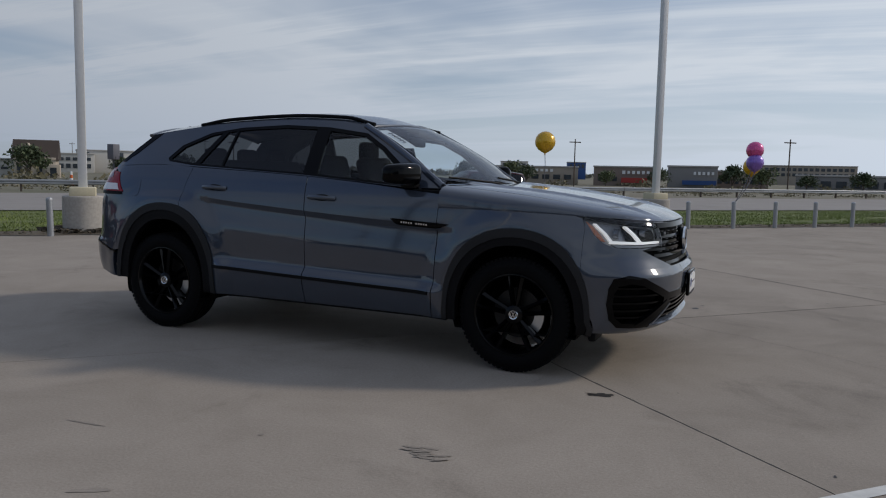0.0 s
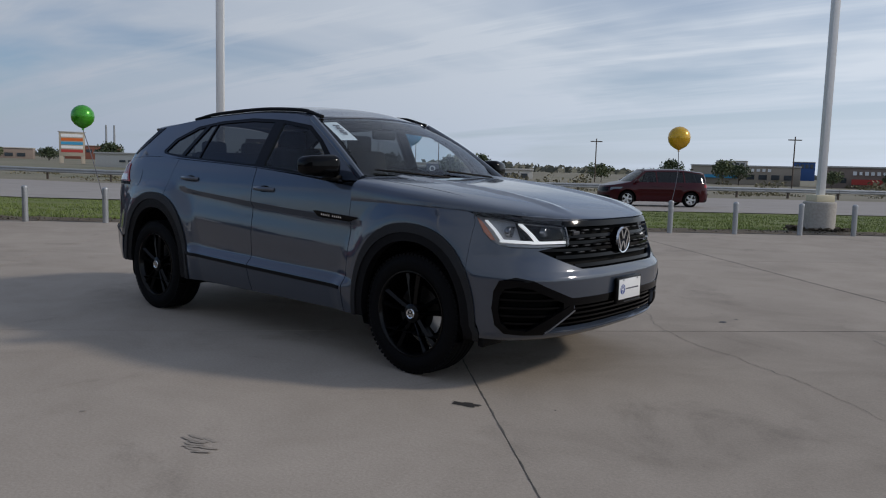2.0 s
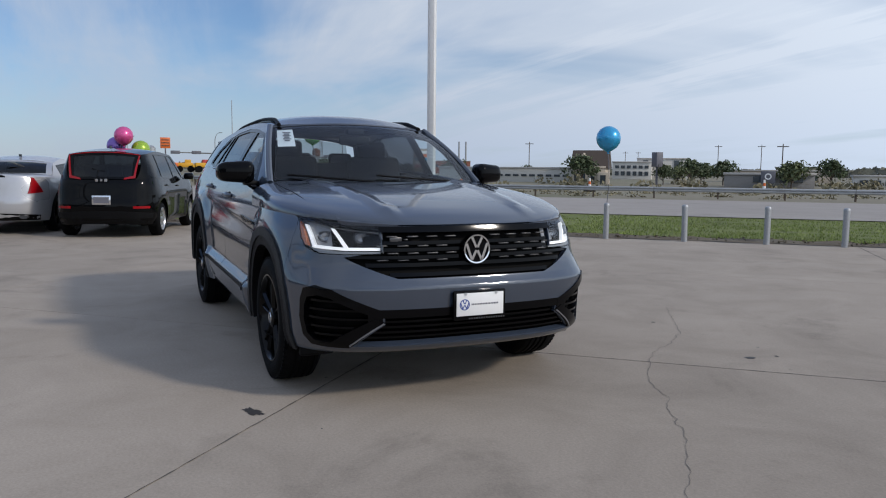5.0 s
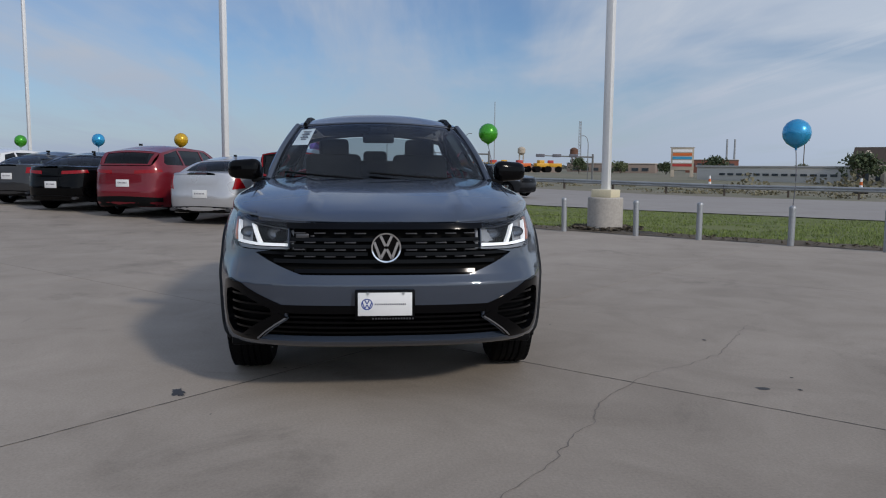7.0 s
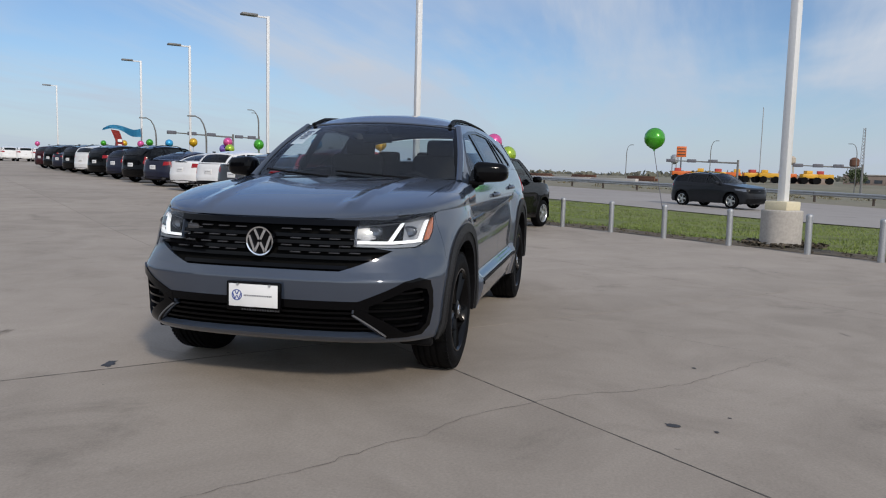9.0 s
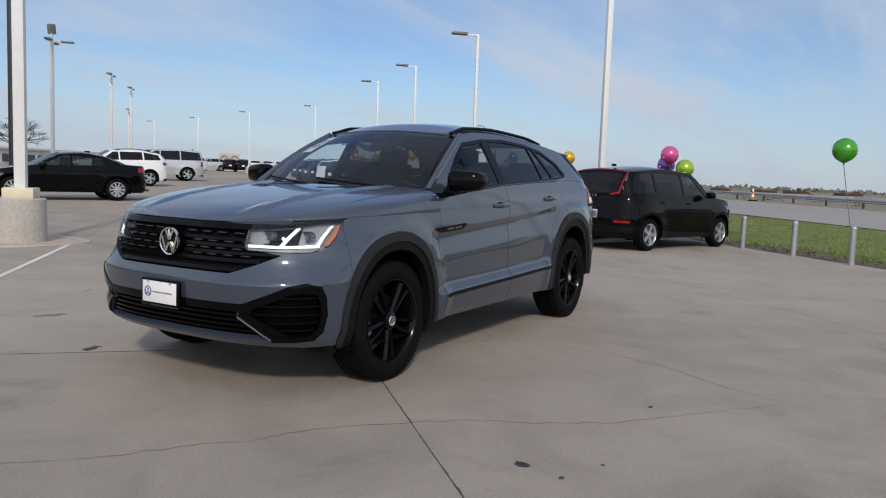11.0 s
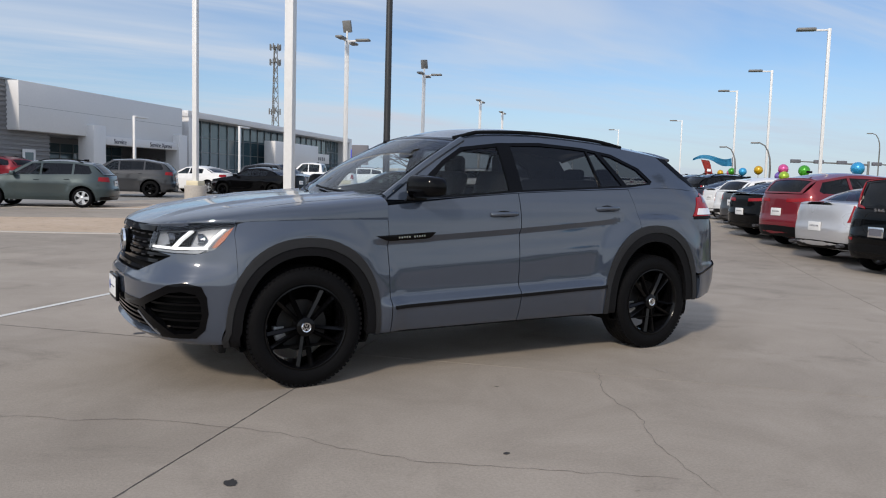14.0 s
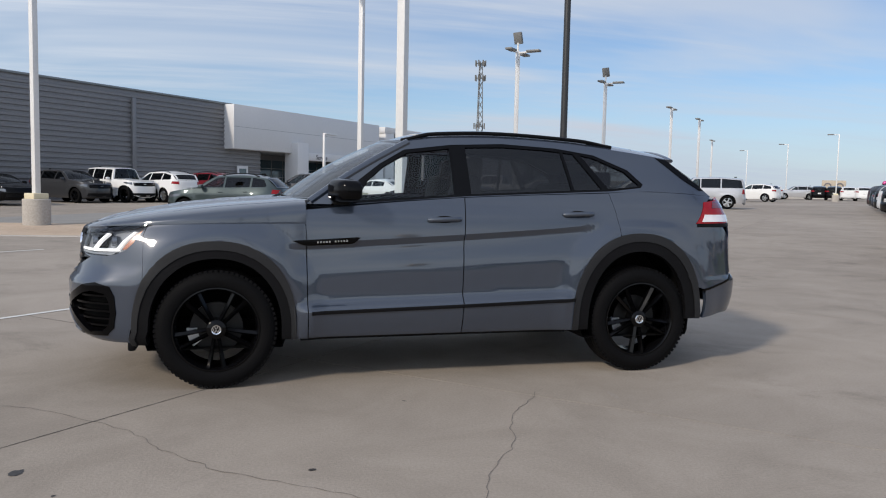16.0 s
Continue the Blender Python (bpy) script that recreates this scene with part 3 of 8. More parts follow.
def build_wheel(parent, rim_mat, x, y, r=0.384, rim_r=0.272, width=0.255, style="double", segs=56):
    """A wheel with its axle along y, its face at the outer side; parts under the car."""
    s = 1 if y > 0 else -1
    m = Matrix.Translation((x, y, r)) @ Matrix.Rotation(radians(-90 * s), 4, "X")
    w = new("wheel")
    w.parent = parent
    w.matrix_basis = m @ Matrix.Rotation(math.pi if s > 0 else 0.0, 4, "Z")
    h = width
    bm = bmesh.new()
    # face at h = 0, inner side at -h
    prof = [(rim_r - 0.004, -0.012), (rim_r + 0.012, 0.0), (rim_r + 0.05, 0.004), (r - 0.045, 0.0), (r - 0.02, -0.012), (r - 0.006, -0.028), (r - 0.001, -0.05)]
    k = 4
    tread = h - 0.10
    for i in range(k):
        a = -0.05 - tread * i / k
        b = -0.05 - tread * (i + 1) / k
        prof += [(r, a - 0.006), (r, b + 0.012), (r - 0.010, b + 0.009), (r - 0.010, b + 0.003)]
    prof += [(r - 0.001, -h + 0.05), (r - 0.008, -h + 0.026), (r - 0.045, -h), (rim_r, -h + 0.01)]
    add_lathe(bm, prof, segs)
    if style == "double":
        # shoulder tread blocks
        for i in range(72):
            add_box(bm, r - 0.012, 0, -0.030, 0.016, 0.020, 0.034, m=Matrix.Rotation(2 * math.pi * i / 72, 4, "Z"))
    part("tyre", bm, M_RUBBER, w)
    bm = bmesh.new()
    add_lathe(bm, [(rim_r - 0.004, -0.012), (rim_r - 0.001, -0.004), (rim_r - 0.010, -0.003), (rim_r - 0.020, -0.016), (rim_r - 0.032, -0.07), (rim_r - 0.035, -h * 0.8), (rim_r, -h + 0.01)], segs)
    add_lathe(bm, [(0.001, -0.012), (0.048, -0.014), (0.060, -0.022), (0.066, -0.06), (0.066, -0.12)], 28)
    if style == "double":
        # five spokes, each split into two blades
        for i in range(5):
            rot = Matrix.Rotation(radians((90 if s < 0 else 270) + 72 * i), 4, "Z")
            for side in (-1, 1):
                rings = []
                for q, off, hw, z in ((0.040, 0.013, 0.011, -0.026), (0.10, 0.021, 0.012, -0.021), (0.18, 0.034, 0.014, -0.016), (rim_r - 0.012, 0.049, 0.017, -0.013)):
                    rings.append([bm.verts.new(rot @ Vector((q, side * (off + k * hw), z + d))) for k, d in ((-1, -0.048), (-1, -0.014), (-0.25, 0.0), (1, -0.016), (1, -0.048))])
                for u, v in zip(rings, rings[1:]):
                    for j in range(5):
                        k = (j + 1) % 5
                        bm.faces.new((u[j], u[k], v[k], v[j]) if side < 0 else (u[k], u[j], v[j], v[k]))
                bm.faces.new(rings[0] if side > 0 else rings[0][::-1])
    else:
        count = 10 if style == "ten" else 5
        for i in range(count):
            rot = Matrix.Rotation(2 * math.pi * i / count, 4, "Z")
            wd = 0.5 * (0.055 if count == 10 else 0.10)
            vs = add_prism(bm, [(0.04, -wd * 0.7), (rim_r - 0.012, -wd), (rim_r - 0.012, wd), (0.04, wd * 0.7)], -0.05, -0.015)
            bmesh.ops.transform(bm, matrix=rot, verts=vs)
    part("rim", bm, rim_mat, w)
    if style == "double":
        bm = bmesh.new()
        add_lathe(bm, [(0.05, -0.105), (0.165, -0.105), (0.165, -0.125), (0.05, -0.125)], 40, closed=True)
        part("brake_disc", bm, M_DISC, w)
        bm = bmesh.new()
        a0 = 200 if s > 0 else -20
        o = arc(0, 0, 0.185, 0.185, a0 - 20, a0 + 20, 8) + arc(0, 0, 0.12, 0.12, a0 + 20, a0 - 20, 8)
        add_prism(bm, o, -0.14, -0.095)
        part("brake_caliper", bm, M_ALLOY, w)
        bm = bmesh.new()
        add_lathe(bm, [(0.024, -0.010), (0.030, -0.008), (0.033, -0.012), (0.033, -0.014), (0.024, -0.014)], 28, closed=True)
        badge_bars(bm, 0.024, -0.0125, -0.0095)
        part("hub_badge", bm, M_CHROME, w)
        for i in range(5):
            bm = bmesh.new()
            a = radians(90 + 36 + 72 * i)
            add_cyl(bm, (0.045 * math.cos(a), 0.045 * math.sin(a), -0.04), (0.045 * math.cos(a), 0.045 * math.sin(a), -0.018), 0.008, segs=8)
            part("lug_nut", bm, M_SATIN, w)
    return w


def badge_bars(bm, r, h0, h1):
    """Slanted bars inside a round badge, drawn in the x-y plane; up is -y when laid on a wheel."""
    t = r * 0.16
    for x0, y0, x1, y1 in ((-0.42, 0.88, -0.05, 0.12), (0.42, 0.88, 0.05, 0.12), (-0.88, 0.42, -0.42, -0.84), (0.88, 0.42, 0.42, -0.84), (-0.42, -0.84, -0.05, -0.10), (0.42, -0.84, 0.05, -0.10)):
        a, b = Vector((x0 * r, y0 * r, 0)), Vector((x1 * r, y1 * r, 0))
        d = (b - a).normalized()
        n = Vector((-d.y, d.x, 0)) * t * 0.6
        add_prism(bm, [(a + n)[:2], (a - n)[:2], (b - n)[:2], (b + n)[:2]], h0, h1)


def build_hero():
    car = thing("suv", "dark grey SUV with black wheels and trim on concrete", "car")
    G = M_GREY
    ar_f = arc(AX, HUB, 0.478, 0.545, 0, 180, 26, 2.2)
    ar_r = arc(-AX + 0.02, HUB, 0.485, 0.605, 0, 180, 26, 2.2)

    def arch_between(points, x0, x1):
        return [p for p in points if x0 <= p[0] <= x1]

    # flanks
    fr = [(0.918, 0.315), (0.93, 1.0), (0.935, 1.06)] + [(x, hz0(x)) for x in (1.1, 1.3, 1.5, 1.7)] + [(1.86, 1.043), (1.905, 1.03), (1.925, 0.98)] + [(1.925, 0.93 - 0.025 * i) for i in range(11)]
    back = [p for p in ar_f if p[0] < 1.915 and p[1] > 0.4] + [(1.0, 0.315)]
    both_sides("fender", car, G, side_poly(fr + back), SH.side, 0.009, 0.012)
    fd = [(0.912, 0.318), (0.923, 1.0), (0.935, 1.168), (0.67, 1.185), (0.3, 1.215), (-0.15, 1.249), (-0.138, 0.9), (-0.128, 0.322)]
    both_sides("front_door", car, G, side_poly(fd), F_door, 0.012, 0.014, rows=DOOR_ROWS)
    rd = [(-0.135, 0.322), (-0.145, 0.9), (-0.157, 1.249), (-0.6, 1.272), (-1.25, 1.299), (-1.287, 1.15), (-1.303, 1.0)]
    rd += [p for p in ar_r if -1.303 < p[0] < -0.9 and p[1] > 0.36][::-1] + [(-0.97, 0.322)]
    both_sides("rear_door", car, G, side_poly(rd), F_door, 0.012, 0.014, rows=DOOR_ROWS)
    qp = [(-1.306, 1.0), (-1.290, 1.15), (-1.253, 1.301), (-1.6, 1.315), (-1.9, 1.305), (-2.13, 1.29)]
    qp = side_poly(qp) + SH.outline([("s", -2.03, 1.235), ("s", -1.935, 1.085), ("s", -2.06, 1.062), ("s", -2.2, 1.06), ("s", -2.3, 0.95), ("s", -2.3, 0.70), ("s", -2.02, 0.60)])
    qp += side_poly([p for p in ar_r if p[0] < -1.306 and p[1] > 0.58][::-1])
    both_sides("rear_quarter", car, G, qp, SH.side, 0.01, 0.014)
    # fuel flap line on the right quarter
    flap = side_poly(arc(-1.84, 1.13, 0.085, 0.075, 0, 360, 20, 5)[:-1])
    panel("fuel_flap", car, G, mirrored(patch(flap, SH.side, 0.02, 0.03, lift=0.0025, depth=0.004)))
    # wheel arch cladding and liners
    for xw, xm, bands, z0, z1, tall in ((AX, AX, ((0.502, 0.566), (0.468, 0.510), (0.408, 0.456)), 0.295, 0.315, 1.16), (-AX, -AX + 0.03, ((0.512, 0.630), (0.468, 0.572), (0.392, 0.500)), 0.325, 0.385, 1.30)):
        for nm, (ro, ri), mt, up in (("arch_flange", bands[:2], M_CLAD_LIT, 0.012), ("arch_cladding", bands[1:], M_CLAD, 0.004)):
            o = arc(xm, HUB, ro[0], ro[1], 0, 180, 26, 2.25)
            i = arc(xm, HUB, ri[0], ri[1], 180, 0, 26, 2.15)
            poly = [(o[0][0], z0)] + o + [(o[-1][0], z1), (i[0][0], z1)] + i + [(i[-1][0], z0)]
            both_sides(nm, car, mt, side_poly(poly), SH.side, 0.03, 0.05, lift=up, depth=0.03 if nm == "arch_flange" else 0.06)
        for s in (1, -1):
            bm = bmesh.new()
            add_lathe(bm, [(0.02, -0.34), (0.42, -0.34), (0.435, -0.30), (0.435, 0.0)], 40, m=Matrix.Translation((xm, s * 0.945, HUB)) @ Matrix.Rotation(radians(-90 * s), 4, "X"))
            for v in bm.verts[:]:
                v.co.z = max(0.26, HUB + (v.co.z - HUB) * tall)
            part("arch_liner", bm, M_DARK, car)
    # black strip along the lower doors, sill beneath
    both_sides("door_strip", car, M_CLAD, side_poly([(0.895, 0.473), (0.895, 0.495), (-0.13, 0.524), (-0.985, 0.552), (-0.985, 0.530), (-0.13, 0.502)]), SH.side, 0.03, 0.02, lift=0.009, depth=0.016)
    both_sides("sill", car, M_CLAD, side_poly([(0.95, 0.270), (0.95, 0.345), (-0.96, 0.345), (-0.96, 0.280)]), lambda p, z: SH.side(p, z) - Vector((0, 0.14, 0)), 0.05, 0.04, depth=0.05)
    # nose
    grille_hole = [(0.53, 0.972), (0.53, 0.865), (0.72, 0.832), (0.66, 0.800), (0.46, 0.722), (0.0, 0.714)]
    gh = SH.outline([("f", y, z) for y, z in grille_hole[:-1]]) + [(-a, b) for a, b in reversed(SH.outline([("f", y, z) for y, z in grille_hole[:-1]]))]
    lampp = SH.outline([("f", 0.535, 1.010), ("f", 0.65, 1.014), ("f", 0.75, 1.020), ("s", 2.05, 1.040), ("s", 1.905, 1.050), ("s", 1.945, 0.985), ("s", 1.985, 0.930), ("s", 2.035, 0.882), ("s", 2.09, 0.858), ("s", 2.15, 0.846), ("f", 0.72, 0.846), ("f", 0.535, 0.852)])
    intake = SH.outline([("f", 0.555, 0.556), ("f", 0.66, 0.598), ("f", 0.80, 0.668), ("s", 2.21, 0.684), ("s", 2.125, 0.662), ("s", 2.095, 0.60), ("s", 2.085, 0.50), ("s", 2.10, 0.40), ("s", 2.14, 0.352), ("f", 0.80, 0.346), ("f", 0.70, 0.346), ("f", 0.548, 0.49)])
    lowp = SH.outline([("f", 0.545, 0.556), ("f", 0.535, 0.478), ("f", 0.68, 0.362)])
    low_hole = lowp + [(-q, z) for q, z in reversed(lowp)]
    edge = SH.outline([("s", 1.9268, 0.98)] + [("s", 1.9268, 0.93 - 0.025 * i) for i in range(11)]) + side_poly([p for p in ar_f if p[0] > 1.935 and p[1] > 0.42][::-1]) + SH.outline([("s", 2.0, 0.31), ("s", 2.1, 0.305), ("s", 2.2, 0.305), ("f", 0.80, 0.308), ("f", 0.6, 0.312), ("f", 0.3, 0.312)])
    top = SH.outline([("f", 0.15, 1.0), ("f", 0.3, 1.001), ("f", 0.535, 1.004), ("f", 0.65, 1.009), ("f", 0.75, 1.015), ("s", 2.05, 1.034), ("s", 1.912, 1.045)])
    half = top + edge
    outl = [(0.0, 1.0)] + half + [(0.0, 0.31)] + [(-a, b) for a, b in reversed(half)]
    panel("front_bumper", car, G, patch(outl, SH.side, 0.016, 0.025, holes=[gh, lampp, [(-a, b) for a, b in lampp][::-1], intake, [(-a, b) for a, b in intake][::-1], low_hole], depth=0.03))
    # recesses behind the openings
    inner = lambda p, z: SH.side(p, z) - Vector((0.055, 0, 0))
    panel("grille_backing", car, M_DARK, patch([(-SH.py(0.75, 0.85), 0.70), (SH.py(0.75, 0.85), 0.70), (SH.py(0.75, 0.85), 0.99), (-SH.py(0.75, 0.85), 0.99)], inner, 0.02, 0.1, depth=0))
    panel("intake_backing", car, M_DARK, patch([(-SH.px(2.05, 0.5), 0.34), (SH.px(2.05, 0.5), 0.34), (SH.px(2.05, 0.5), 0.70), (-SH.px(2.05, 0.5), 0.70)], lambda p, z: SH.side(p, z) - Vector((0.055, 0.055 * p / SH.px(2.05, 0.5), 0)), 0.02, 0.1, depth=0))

    def strip(name, mat, y0, y1, za0, za1, zb0=None, zb1=None, lift=0.0, depth=0.03, label=""):
        zb0, zb1 = (za0 if zb0 is None else zb0), (za1 if zb1 is None else zb1)
        p0, p1 = SH.py(y0, za0), SH.py(y1, zb0)
        k = 16
        lo = [(p0 + (p1 - p0) * i / k, za0 + (zb0 - za0) * i / k) for i in range(k + 1)]
        hi = [(p0 + (p1 - p0) * i / k, za1 + (zb1 - za1) * i / k) for i in range(k, -1, -1)]
        return panel(name, car, mat, patch(lo + hi, SH.side, 0.02, 0.05, lift=lift, depth=depth), label=label)

    # grille: bright upper edge bar, broad bars and dashes
    strip("grille_top_bar", M_GLOSSBLACK, -0.54, 0.54, 0.968, 1.0, lift=0.004)
    for z, w in ((0.914, 0.525), (0.876, 0.525), (0.795, 0.62), (0.745, 0.50)):
        strip("grille_bar", M_GLOSSBLACK, -w, w, z - 0.010, z + 0.010, lift=-0.012, depth=0.035)
    for s in (1, -1):
        strip("grille_side_bar", M_GLOSSBLACK, s * 0.10, s * 0.70, 0.825, 0.845, 0.828, 0.842, lift=-0.008, depth=0.035)
    for z, off in ((0.945, 0.0), (0.895, 0.055), (0.855, 0.0), (0.818, 0.055)):
        for i in range(8):
            y = (1 if i % 2 else -1) * (0.14 + 0.11 * (i // 2) + off)
            if abs(y) < 0.53:
                q = SH.side(SH.py(y, z), z)
                box_part("grille_dash", car, M_DASH, (q.x - 0.022, y, z), (0.02, 0.062, 0.006), bevel=0.002)
    for y in (-0.46, -0.44, 0.44):
        box_part("grille_louvre", car, M_SATIN, (SH.side(SH.py(y, 0.85), 0.85).x - 0.03, y, 0.85), (0.02, 0.008, 0.03), bevel=0.002)
    # badge on the grille
    bm = bmesh.new()
    rot = Matrix.Translation((2.425, 0, 0.872)) @ Matrix.Rotation(radians(90), 4, "Y") @ Matrix.Rotation(radians(90), 4, "Z")
    add_lathe(bm, [(0.072, 0.0), (0.073, 0.012), (0.081, 0.014), (0.083, 0.0)], 40, closed=True)
    badge_bars(bm, 0.073, 0.0, 0.011)
    bmesh.ops.transform(bm, matrix=rot, verts=bm.verts[:])
    part("grille_badge", bm, M_CHROME, car, "round silver badge")
    bm = bmesh.new()
    add_cyl(bm, (2.385, 0, 0.872), (2.425, 0, 0.872), 0.079, segs=32)
    part("badge_disc", bm, M_GLOSSBLACK, car)
    box_part("grille_emblem", car, M_DASH, (SH.side(SH.py(-0.455, 0.93), 0.93).x - 0.012, -0.455, 0.93), (0.012, 0.07, 0.024), bevel=0.004)
    box_part("grille_emblem", car, M_DASH, (SH.side(SH.py(-0.40, 0.93), 0.93).x - 0.012, -0.40, 0.93), (0.012, 0.02, 0.006), bevel=0.002)
    # lower grille: gloss band, slats
    strip("bumper_band", M_GLOSSBLACK, -0.60, 0.60, 0.515, 0.560, lift=0.005)
    for z in (0.488, 0.458, 0.428, 0.398):
        strip("lower_slat", M_GLOSSBLACK, -0.60 - (0.49 - z) * 0.8, 0.60 + (0.49 - z) * 0.8, z - 0.006, z + 0.006, lift=-0.018, depth=0.03)
    strip("bumper_lip", G, -0.70, 0.70, 0.346, 0.360, lift=0.010, depth=0.015)
    # side intakes: gloss surround, slats and a diagonal blade
    c = (sum(p[0] for p in intake) / len(intake), sum(p[1] for p in intake) / len(intake))
    ring_in = [(c[0] + (p[0] - c[0]) * 0.80, c[1] - 0.012 + (p[1] - c[1]) * 0.76) for p in intake]
    both_sides("intake_surround", car, M_GLOSSBLACK, intake, SH.side, 0.02, 0.03, holes=[ring_in], lift=0.006, depth=0.06)
    for z, y0, y1 in ((0.598, 0.68, 0.915), (0.550, 0.62, 0.92), (0.502, 0.62, 0.92), (0.454, 0.64, 0.915), (0.410, 0.70, 0.905)):
        for s in (1, -1):
            strip("intake_slat", M_GLOSSBLACK, s * y0, s * y1, z - 0.006, z + 0.006, lift=-0.014, depth=0.03)
    dg = SH.outline([("f", 0.535, 0.490), ("f", 0.585, 0.515), ("f", 0.775, 0.392), ("f", 0.80, 0.368), ("f", 0.695, 0.356)])
    both_sides("intake_blade", car, M_GLOSSBLACK, dg, SH.side, 0.02, 0.04, lift=0.010, depth=0.04)
    dg2 = SH.outline([("f", 0.540, 0.486), ("f", 0.547, 0.490), ("f", 0.706, 0.366), ("f", 0.70, 0.362)])
    both_sides("intake_blade_edge", car, M_EDGE, dg2, SH.side, 0.02, 0.04, lift=0.015, depth=0.01)
    # headlamps
    for s in (1, -1):
        lp = lampp if s > 0 else [(-a, b) for a, b in lampp]
        hl = new("headlight"); hl.parent = car
        hl["label"] = "headlight with lit white daytime strip"
        back_f = lambda p, z: SH.side(p, z) - Vector((0.045, math.copysign(0.03, p), 0))
        panel("housing", hl, M_HOUSING, patch(lp, back_f, 0.03, 0.03, depth=0))
        panel("lens", hl, M_GLASS_L, patch(lp, SH.side, 0.04, 0.04, lift=0.002, depth=0))

        def lamp_piece(name, mat, pts, off, depth=0.02):
            pl = SH.outline(pts)
            pl = pl if s > 0 else [(-a, b) for a, b in pl]
            f = lambda p, z: SH.side(p, z) - Vector((off, math.copysign(off * 0.7, p), 0))
            return panel(name, hl, mat, patch(pl, f, 0.04, 0.04, depth=depth))
        lamp_piece("brow", M_GLOSSBLACK, [("f", 0.535, 1.004), ("f", 0.65, 1.008), ("f", 0.75, 1.014), ("s", 2.05, 1.033), ("s", 1.908, 1.046), ("s", 1.916, 1.026), ("s", 2.05, 1.014), ("f", 0.75, 0.996), ("f", 0.65, 0.986), ("f", 0.535, 0.974)], 0.002)
        lamp_piece("inner_bezel", M_HOUSING, [("f", 0.54, 0.974), ("f", 0.75, 0.996), ("s", 2.05, 1.012), ("s", 2.05, 1.0), ("f", 0.75, 0.982), ("f", 0.54, 0.960)], 0.03)
        lamp_piece("drl_bar", M_DRL, [("f", 0.545, 0.886), ("f", 0.72, 0.884), ("s", 2.10, 0.892), ("s", 2.085, 0.877), ("f", 0.72, 0.869), ("f", 0.545, 0.871)], 0.012)
        lamp_piece("drl_stroke", M_DRL, [("s", 2.090, 0.884), ("s", 2.110, 0.884), ("s", 1.997, 0.998), ("s", 1.979, 0.998)], 0.011)
        lamp_piece("drl_stroke", M_DRL, [("f", 0.716, 0.880), ("f", 0.698, 0.880), ("f", 0.746, 0.982), ("f", 0.762, 0.984)], 0.011)
        lamp_piece("lower_trim", M_HOUSING, [("f", 0.545, 0.864), ("f", 0.72, 0.862), ("s", 2.10, 0.868), ("s", 2.14, 0.850), ("f", 0.72, 0.849), ("f", 0.545, 0.855)], 0.015)
        lamp_piece("amber_marker", M_AMBER, [("s", 2.06, 0.886), ("s", 1.965, 0.99), ("s", 1.93, 1.014), ("s", 1.955, 0.978), ("s", 1.992, 0.930), ("s", 2.035, 0.890)], 0.006)
        for y in (0.62, 0.785):
            q = SH.side(SH.py(s * y, 0.935), 0.935)
            bm = bmesh.new()
            add_lathe(bm, [(0.001, 0.0), (0.024, 0.006), (0.034, 0.0), (0.037, 0.012), (0.037, -0.02)], 20)
            for v in bm.verts[:]:
                v.co = Vector((q.x - 0.05 + v.co.z, q.y - s * 0.01 + v.co.x * 1.25, 0.935 + v.co.y * 0.85))
            part("projector", bm, M_LENS, hl)
    # bonnet and fender tops
    hp = []
    for i in range(33):
        y = -0.795 + 1.59 * i / 32
        hp.append((0.0, y))
    ends = []
    for i in range(33):
        y = 0.795 - 1.59 * i / 32
        xf = SH.side(SH.py(y, 1.0), 1.0).x
        xb = 1.12 - 0.22 * (y / 0.8) ** 2
        lim = 1.0 if abs(y) < 0.70 else 1.0 - math.sqrt(max(0.0, 1 - (min(xf, 2.12 - (abs(y) - 0.70) * 1.2) - xb) / (xf - xb))) if xf > 2.12 - (abs(y) - 0.70) * 1.2 else 1.0
        if lim < 1.0:
            lim = 1 - math.sqrt(max(0.0, 1 - (2.12 - (abs(y) - 0.70) * 1.2 - xb) / (xf - xb)))
        ends.append((min(0.999, lim), y))
    panel("bonnet", car, G, patch(hp + ends, F_hood, 0.04, 0.03, depth=0.02))
    xs = [0.93 + 1.27 * i / 24 for i in range(25)]
    ft = [(x, seam_f(x)) for x in xs] + [(x, 1.0) for x in reversed(xs)]
    both_sides("fender_top", car, G, ft, F_fender_top, 0.04, 0.05, depth=0.01)
    # glasshouse
    dlo = [(0.70, 1.194), (0.57, 1.352), (0.42, 1.462), (0.24, 1.562), (-0.1, 1.606), (-0.49, 1.625), (-0.9, 1.606), (-1.19, 1.566), (-1.40, 1.465), (-1.50, 1.365), (-1.475, 1.340), (-1.26, 1.312), (-0.16, 1.258)]
    panes = [("front_door_glass", M_GLASS_D, [(0.60, 1.218), (0.51, 1.352), (0.39, 1.45), (0.22, 1.542), (-0.085, 1.582), (-0.085, 1.268)]),
             ("rear_door_glass", M_GLASS_P, [(-0.205, 1.275), (-0.205, 1.592), (-0.49, 1.603), (-0.80, 1.592), (-0.93, 1.582), (-0.965, 1.312)]),
             ("rear_vent_glass", M_GLASS_P, [(-0.985, 1.314), (-0.95, 1.580), (-1.03, 1.572), (-1.20, 1.325)]),
             ("quarter_glass", M_GLASS_P, [(-1.245, 1.330), (-1.085, 1.564), (-1.185, 1.545), (-1.375, 1.452), (-1.462, 1.362), (-1.44, 1.350)])]
    def lifted(pts):
        return [(x - 0.045 * smooth01(-1.15, -1.45, x), z + 0.014 * (z - 1.25) / 0.35) for x, z in pts]
